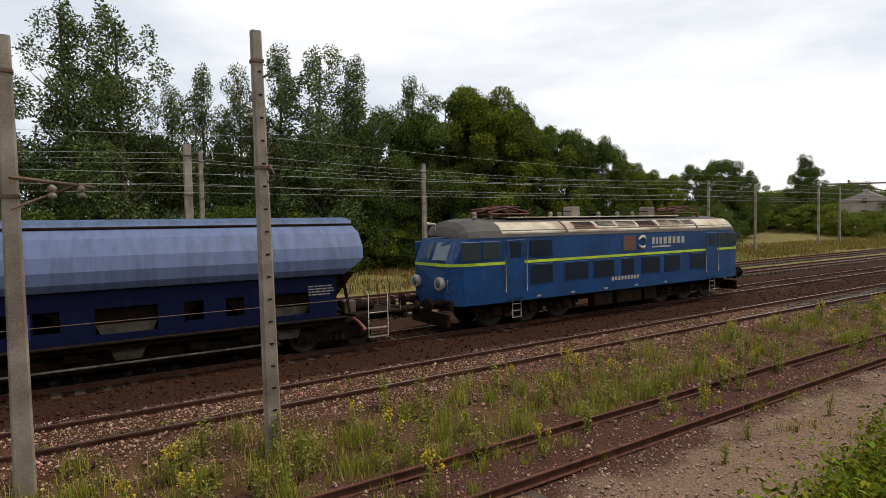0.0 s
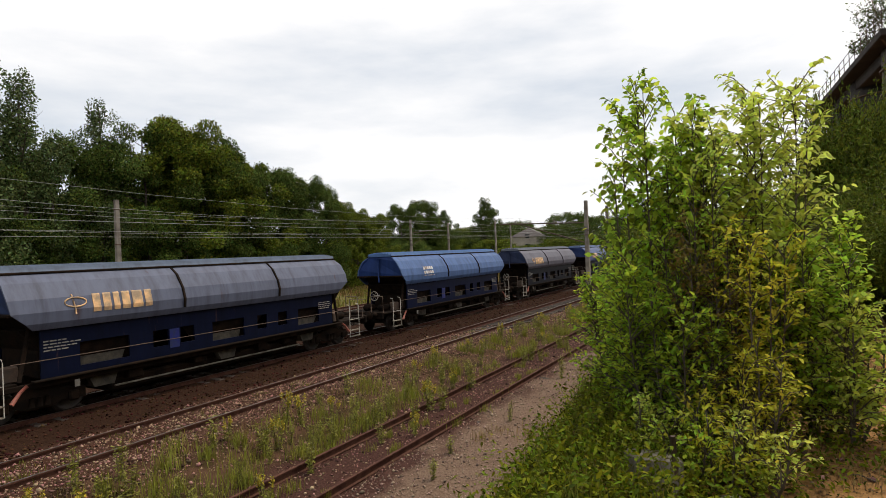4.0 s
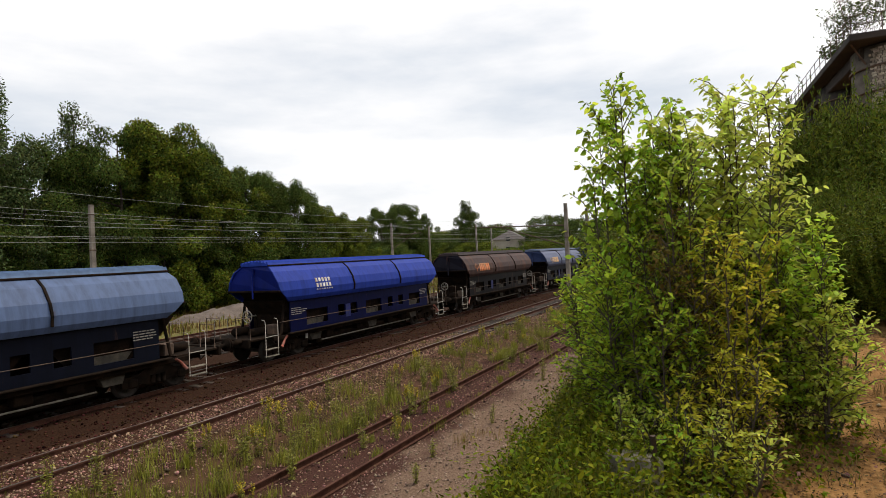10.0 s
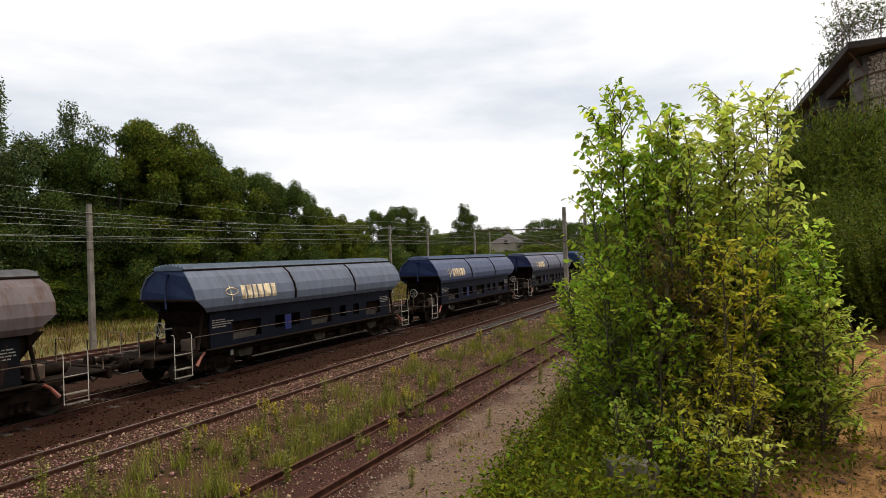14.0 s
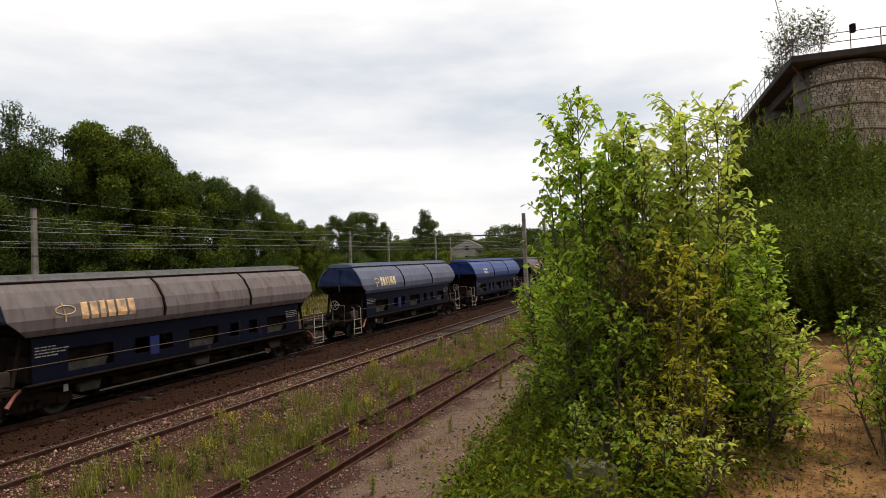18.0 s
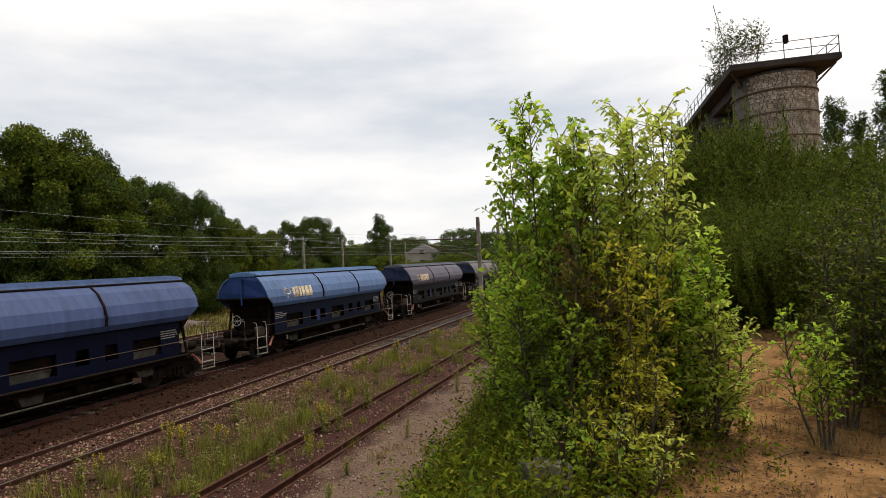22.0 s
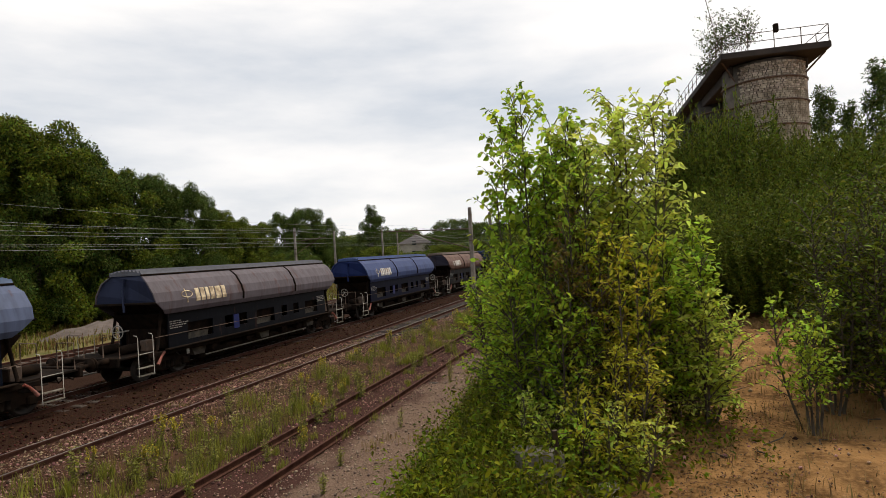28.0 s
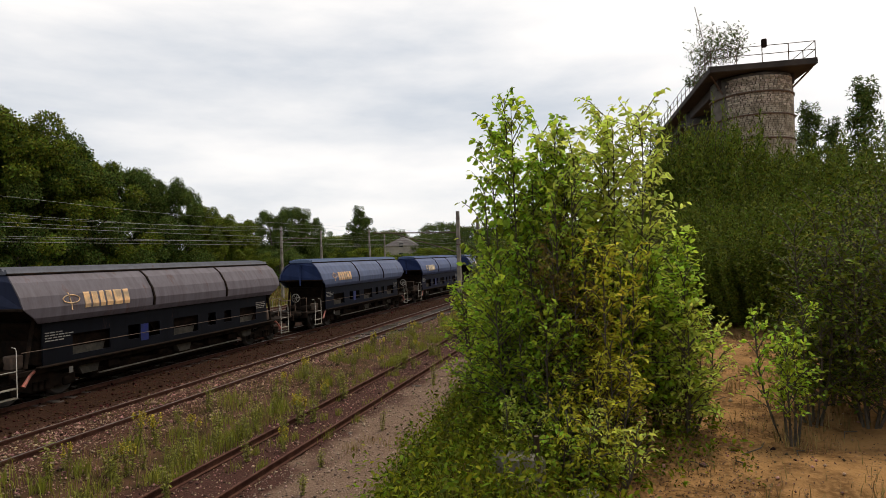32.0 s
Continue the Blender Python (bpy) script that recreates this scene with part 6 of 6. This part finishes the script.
def blades(name, label, x, y, h, width, material, seed, bend=0.45, group="", z=None):
    """Grass blades as narrow bent strips, one object of stuff."""
    rng = np.random.default_rng(seed)
    n = len(x)
    z = ground_z(x, y) - 0.03 if z is None else z
    base = np.stack([x, y, z], 1)
    a = rng.uniform(0, 6.283, n)
    d = np.stack([np.cos(a), np.sin(a), 0 * a], 1)
    s = np.stack([-np.sin(a), np.cos(a), 0 * a], 1) * (width * rng.uniform(0.6, 1.3, n))[:, None]
    H = (h * rng.uniform(0.45, 1.25, n))[:, None]
    up = np.array([0, 0, 1.0])
    b = (bend * rng.uniform(0.2, 1.2, n))[:, None]
    p1 = base + up * H * 0.55 + d * H * b * 0.3
    p2 = base + up * H * 0.95 + d * H * b
    v = np.stack([base - s, base + s, p1 + s * 0.8, p1 - s * 0.8, p2], 1).reshape(-1, 3)
    i = np.arange(n)[:, None] * 5
    f = np.concatenate([i + [0, 1, 2], i + [0, 2, 3], i + [3, 2, 4]], 1).reshape(-1, 3)
    return solo(name, raw_mesh(name, v, f, material), None, label, "grass", group, kind="stuff")


def patches(n_patch, per, x0, x1, y0, y1, spread, seed, bias=1.6):
    """Tufted scatter, thicker near the camera's end of the line."""
    rng = np.random.default_rng(seed)
    u = rng.random(n_patch) ** bias
    cx, cy = x0 + (x1 - x0) * u, rng.uniform(y0, y1, n_patch)
    k = rng.integers(0, n_patch, n_patch * per)
    r = spread * rng.uniform(0.3, 1.4, n_patch)[k]
    return cx[k] + rng.normal(size=len(k)) * r, cy[k] + rng.normal(size=len(k)) * r * 0.7


x, y = patches(170, 120, -4.4, 66.0, 9.53, 12.01, 0.26, 41)
blades("grass_tufts", "green grass tufts between the tracks", x, y, 0.42, 0.007, M_WEED, 42)
x, y = patches(70, 45, -4.4, 55.0, 9.64, 12.13, 0.3, 43)
blades("dry_grass", "dry straw-coloured grass between the tracks", x, y, 0.3, 0.006, M_DRY, 44)
x, y = patches(120, 50, 3.3, 55.0, 7.42, 10.0, 0.16, 45)
blades("grass_tufts", "weedy grass along the rusty siding", x, y, 0.26, 0.006, M_WEED, 46)
x, y = patches(50, 40, -4.4, 55.0, 13.2, 14.33, 0.22, 57)
blades("grass_tufts", "short grass between the rails of the middle track", x, y, 0.16, 0.006, M_GRASS, 58)
x, y = patches(130, 110, 2.9, 44.0, 0.71, 2.56, 0.28, 47, 1.8)
blades("bank_grass", "long green grass down the bank", x, y, 0.34, 0.006, M_GRASS, 48)
x, y = patches(36, 60, 6.6, 39.6, 3.69, 6.69, 0.2, 49)
blades("dry_grass", "dry grass at the foot of the bank", x, y, 0.25, 0.006, M_DRY, 50)
x, y = patches(110, 50, 3.5, 15.4, -2.9, 0.92, 0.22, 51)
blades("dry_grass", "sparse dry grass on the sand", x, y, 0.14, 0.004, M_DRY, 52)
x, y = patches(900, 30, -33.0, 143.0, 32.94, 49.0, 1.2, 53, 1.0)
blades("meadow_grass", "tall yellowing meadow grass beyond the tracks", x, y, 0.55, 0.03, M_MEADOW, 54)
x, y = patches(700, 30, -33.0, 143.0, 31.84, 49.0, 1.2, 55, 1.0)
blades("meadow_grass", "green meadow grass beyond the tracks", x, y, 0.5, 0.03, M_GRASS, 56)


def weed(h, seed, flower):
    """A leafy upright weed, some with yellow blossom."""
    rng, pr = np.random.default_rng(seed), random.Random(seed)
    t = thing("flowering_weed" if flower else "leafy_weed", "upright weed with yellow blossom" if flower else "upright leafy green weed", "weed", "weeds by the siding")
    pts, dirs, fl = [], [], []
    for k in range(7):
        a, o = pr.uniform(0, 6.283), h * pr.uniform(0.08, 0.3)
        top = Vector((math.cos(a) * o, math.sin(a) * o, h * pr.uniform(0.65, 1.0)))
        base = Vector((math.cos(a) * o * 0.3, math.sin(a) * o * 0.3, -0.05))
        part("stalk", Shape().tube([base, base.lerp(top, 0.5), top], [0.006, 0.005, 0.002], 4), M_STALK, t)
        for j in range(34):
            u = 0.08 + 0.9 * (j + pr.random()) / 34
            c = base.lerp(top, u)
            b = pr.uniform(0, 6.283)
            d = Vector((math.cos(b), math.sin(b), pr.uniform(0.1, 0.8)))
            pts.append(c)
            dirs.append(d)
            if u > 0.72 and flower:
                fl += [c + d * pr.uniform(0.01, 0.06) for q in range(3)]
    tagged(part("foliage", leaf_spray(np.array(pts), np.array(dirs), 0.085, M_WEED, rng, 0.26), None, t), kind="stuff")
    if fl:
        tagged(part("blossom", leaf_spray(np.array(fl), rng.normal(size=(len(fl), 3)), 0.035, M_FLOWER, rng, 0.8, "blossom"), None, t), kind="stuff")
    return t


M_STALK = mat("weed_stalk", (0.12, 0.10, 0.04), 0.8)
KINDS = [weed(0.75, 61, True), weed(0.6, 62, False), weed(0.85, 63, False), weed(0.65, 64, False)]
SPOTS = [(12.3, 11.3), (13.3, 10.47), (14.5, 11.66), (16.0, 10.24), (10.6, 10.59), (9.6, 10.12), (8.4, 9.76), (7.2, 11.18), (5.8, 10.47), (4.3, 10.83), (3.4, 11.07), (2.9, 10.0), (1.2, 10.36), (11.4, 9.76), (17.3, 11.18), (18.7, 10.71), (19.9, 11.54), (21.6, 10.36), (23.1, 11.07), (25.0, 10.59), (27.0, 11.3), (28.8, 10.47), (31.1, 11.18), (33.6, 10.59), (36.3, 11.18), (39.6, 10.71), (42.9, 11.07), (14.2, 8.81), (17.9, 9.64), (9.8, 8.93), (22.2, 8.81), (26.4, 8.24), (30.8, 9.05), (12.0, 6.69), (15.2, 6.49), (6.9, 9.05), (7.9, 8.46), (10.2, 6.18), (20.8, 6.8), (13.5, 9.88), (15.5, 9.29), (12.8, 9.64), (6.4, 9.88), (5.0, 9.41)]
rng_w = random.Random(5)
SPOTS += [(2 + 40 * rng_w.random() ** 1.3, rng_w.uniform(9.6, 11.8)) for k in range(72)] + [(5 + 28 * rng_w.random(), rng_w.uniform(6.9, 9.5)) for k in range(12)]
for k, (x, y) in enumerate(SPOTS):
    m = pose(x + random.uniform(-0.2, 0.2), y, float(ground_z(x, y)), 0, 0, random.uniform(0, 360)) @ Matrix.Scale(random.uniform(0.7, 1.25), 4)
    if k < 4:
        KINDS[k].matrix_basis = m
    else:
        o = copy_thing(KINDS[k % 4], pose(0, 0, 0))
        o.matrix_basis = m


def low_plants(name, label, n, x0, x1, y0, y1, h, size, material, seed, bias=1.7, aspect=0.5, group=""):
    """Leafy undergrowth: leaves along many short leaning shoots."""
    rng = np.random.default_rng(seed)
    u = rng.random(n) ** bias
    bx, by = x0 + (x1 - x0) * u + rng.normal(size=n) * 0.35, rng.uniform(y0, y1, n) + rng.normal(size=n) * 0.18
    base = np.stack([bx, by, ground_z(bx, by)], 1)
    a = rng.uniform(0, 6.283, n)
    lean = np.stack([np.cos(a) * 0.4, np.sin(a) * 0.4, np.ones(n)], 1) * (h * rng.uniform(0.4, 1.2, n))[:, None]
    k = 12
    w = (np.arange(k)[None] + rng.random((n, k))) / k
    p = (base[:, None] + lean[:, None] * w[..., None]).reshape(-1, 3) + rng.normal(size=(n * k, 3)) * 0.02
    d = rng.normal(size=(n * k, 3)) * [1, 1, 0.4] + [0, 0, 0.25]
    d /= np.linalg.norm(d, axis=1, keepdims=True)
    return solo(name, leaf_spray(p, d, size, material, rng, aspect, name), None, label, "undergrowth", group, kind="stuff")


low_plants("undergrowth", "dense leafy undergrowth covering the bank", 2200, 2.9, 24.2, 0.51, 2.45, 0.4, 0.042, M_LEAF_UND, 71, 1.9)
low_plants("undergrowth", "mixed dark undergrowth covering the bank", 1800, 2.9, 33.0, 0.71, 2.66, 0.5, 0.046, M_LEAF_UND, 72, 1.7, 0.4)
low_plants("undergrowth", "low green plants beside the sandy path", 520, 7.0, 14.3, -4.46, -2.17, 0.5, 0.06, M_LEAF_WIL, 73, 1.2)
low_plants("undergrowth", "low green plants beyond the saplings", 420, 6.2, 15.4, -0.34, 1.22, 0.6, 0.06, M_LEAF_NEAR, 74, 1.2)


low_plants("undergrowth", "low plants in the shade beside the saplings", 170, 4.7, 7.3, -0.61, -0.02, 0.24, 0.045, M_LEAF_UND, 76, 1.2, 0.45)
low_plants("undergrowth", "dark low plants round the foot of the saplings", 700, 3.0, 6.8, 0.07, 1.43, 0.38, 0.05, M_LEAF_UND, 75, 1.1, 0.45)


def stones(name, label, n, x0, x1, y0, y1, size, seed, bias=1.8, sink=0.3, material=None):
    """Loose ballast stones: small uneven octahedra with flattened tops."""
    rng = np.random.default_rng(seed)
    u = rng.random(n) ** bias
    x, y = x0 + (x1 - x0) * u, rng.uniform(y0, y1, n)
    s = size * rng.lognormal(0, 0.4, n)
    c = np.stack([x, y, ground_z(x, y) + s * (0.5 - sink)], 1)
    t = np.array([(1, 0, 0), (0.1, 1, 0.05), (-1, 0.1, 0), (-0.1, -1, 0), (0.25, 0.2, 0.75), (-0.3, -0.15, 0.7), (0, 0, -0.8)], float)
    v = t[None] * (1 + 0.35 * rng.uniform(-1, 1, (n, 7, 3)))
    a = rng.uniform(0, 6.283, n)
    ca, sa = np.cos(a)[:, None], np.sin(a)[:, None]
    v = np.stack([v[..., 0] * ca - v[..., 1] * sa, v[..., 0] * sa + v[..., 1] * ca, v[..., 2]], -1) * s[:, None, None] * 0.6 + c[:, None]
    f = np.array([(0, 1, 4), (1, 5, 4), (1, 2, 5), (2, 3, 5), (3, 4, 5), (3, 0, 4), (1, 0, 6), (2, 1, 6), (3, 2, 6), (0, 3, 6)])
    i = np.arange(n)[:, None, None] * 7
    return solo(name, raw_mesh(name, v.reshape(-1, 3), (f[None] + i).reshape(-1, 3), material or M_PEBBLE), None, label, "stones", kind="stuff")


stones("ballast_stones", "pale ballast stones round the middle track", 46000, -6.6, 50.6, 11.3, 15.09, 0.03, 81, 1.5)
stones("ballast_stones", "scattered stones among the weeds", 17000, -4.4, 44.0, 7.42, 11.66, 0.03, 82, 1.5)
stones("ballast_stones", "gravel and stones beside the siding", 12000, 4.4, 39.6, 3.8, 7.52, 0.03, 83, 1.6, 0.3, M_PEBBLE_P)
stones("small_stones", "few small stones on the sand", 900, 2.9, 13.2, -3.36, 0.92, 0.018, 84, 1.4)
stones("ballast_stones", "dark stained ballast under the train, deepened for shade", 20000, -6.6, 55.0, 14.44, 21.27, 0.04, 85, 1.3, 0.3, M_PEBBLE_D)


def litter(name, label, n, x0, x1, y0, y1, size, material, seed, bias=1.3):
    """Fallen leaves and bark bits lying on the ground."""
    rng = np.random.default_rng(seed)
    x, y = x0 + (x1 - x0) * rng.random(n) ** bias, rng.uniform(y0, y1, n)
    k = rng.integers(0, 40, n)
    cx, cy = rng.uniform(x0, x1, 40), rng.uniform(y0, y1, 40)
    near = rng.random(n) < 0.6
    x = np.where(near, cx[k] + rng.normal(size=n) * 0.3, x)
    y = np.where(near, cy[k] + rng.normal(size=n) * 0.3, y)
    p = np.stack([x, y, ground_z(x, y) + 0.012], 1)
    d = rng.normal(size=(n, 3)) * [1, 1, 0.12] + [0, 0, 0.2]
    d /= np.linalg.norm(d, axis=1, keepdims=True)
    return solo(name, leaf_spray(p, d, size, material, rng, 0.5, name), None, label, "leaf litter", kind="stuff")


M_LITTER = mat("brown_leaf_litter", (0.12, 0.07, 0.032), 0.9, rnd=0.6, island=True)
litter("leaf_litter", "brown fallen leaves and bark bits on the sand", 7000, 2.9, 11.0, -3.36, 1.22, 0.022, M_LITTER, 91)
litter("leaf_litter", "dark fallen leaves in the shade of the saplings", 3500, 4.0, 7.9, -0.93, 0.12, 0.024, M_LITTER, 93)
litter("leaf_litter", "dead plant bits among the ballast", 4000, 3.3, 37.4, 7.11, 12.13, 0.04, M_LITTER, 92)
for k in range(9):
    x, y, a = random.uniform(4.0, 8.4), random.uniform(-2.0, 0.0), random.uniform(0, 6.283)
    ln = random.uniform(0.15, 0.5)
    z = float(ground_z(x, y)) + 0.015
    solo("dead_twig", Shape().tube([(x, y, z), (x + ln * 0.5 * math.cos(a), y + ln * 0.5 * math.sin(a), z + 0.02), (x + ln * math.cos(a + 0.3), y + ln * math.sin(a + 0.3), z + 0.005)], [0.006, 0.005, 0.002], 5), M_BARK, "dry dead twig lying on the sand", "twig", "dead twigs on the sand")

for k, (x, y, h) in enumerate(((39.7, -10.5, 3.4), (40.3, -11.4, 2.9), (41.6, -10.1, 2.4), (45.0, -10.3, 1.5))):
    p = TOWER @ Vector((x, y, 15.97))
    sapling("wispy shrub rooted on the tower deck", p.x, p.y, h, h * 0.62, 9, 16, 6, 0.17, M_LEAF_DK, 95 + k, 0.45, bare=0.25, group="shrubs on the deck", name="deck_shrub", z=p.z)


def rubble(x, y, sx, sy, sz, rz, ry, label):
    """A broken slab of old concrete, half sunk in the bank."""
    bm = Shape().box(0, 0, 0, sx, sy, sz, 0.03, Euler((0.1, radians(ry), radians(rz))).to_matrix())
    return solo("concrete_block", bm, M_CONC, label, "concrete block", "rubble on the bank", pose(x, y, float(ground_z(x, y)) + sz * 0.25))


rubble(4.14, 0.74, 0.42, 0.3, 0.28, 25, 12, "grey broken concrete block under the saplings")
rubble(3.97, 0.28, 0.2, 0.16, 0.14, 60, 20, "small broken concrete lump in the grass")
solo("rusty_stake", Shape().tube([(4.02, 0.56, 2.39), (4.0, 0.58, 2.89)], 0.018, 6), M_STEEL_R, "rusty iron stake stuck in the bank", "stake")


def gravel_heap(x, y, w, d, h):
    rng = np.random.default_rng(7)
    n, m = 28, 14
    U, V = np.meshgrid(np.linspace(-1, 1, n), np.linspace(-1, 1, m))
    R = np.clip(1 - U ** 2 - V ** 2, 0, 1)
    z = h * R ** 0.8 * (0.85 + 0.3 * rng.random(U.shape)) - 0.06
    X, Y = x + U * w / 2, y + V * d / 2
    v = np.stack([X, Y, ground_z(X, Y) + z], -1).reshape(-1, 3)
    i = (np.arange(m - 1)[:, None] * n + np.arange(n - 1)[None]).ravel()
    return solo("mound", raw_mesh("mound", v, np.stack([i, i + 1, i + n + 1, i + n], -1), M_HEAP), None, "pale heap of gravel beyond the tracks", "mound")


M_HEAP = mat("pale_gravel", (0.15, 0.12, 0.105), 0.95, var=(0.1, 0.078, 0.066), scale=1.5, bump=0.8, bscale=8)
gravel_heap(37.76, 39.29, 16.0, 4.4, 0.9)


motions()
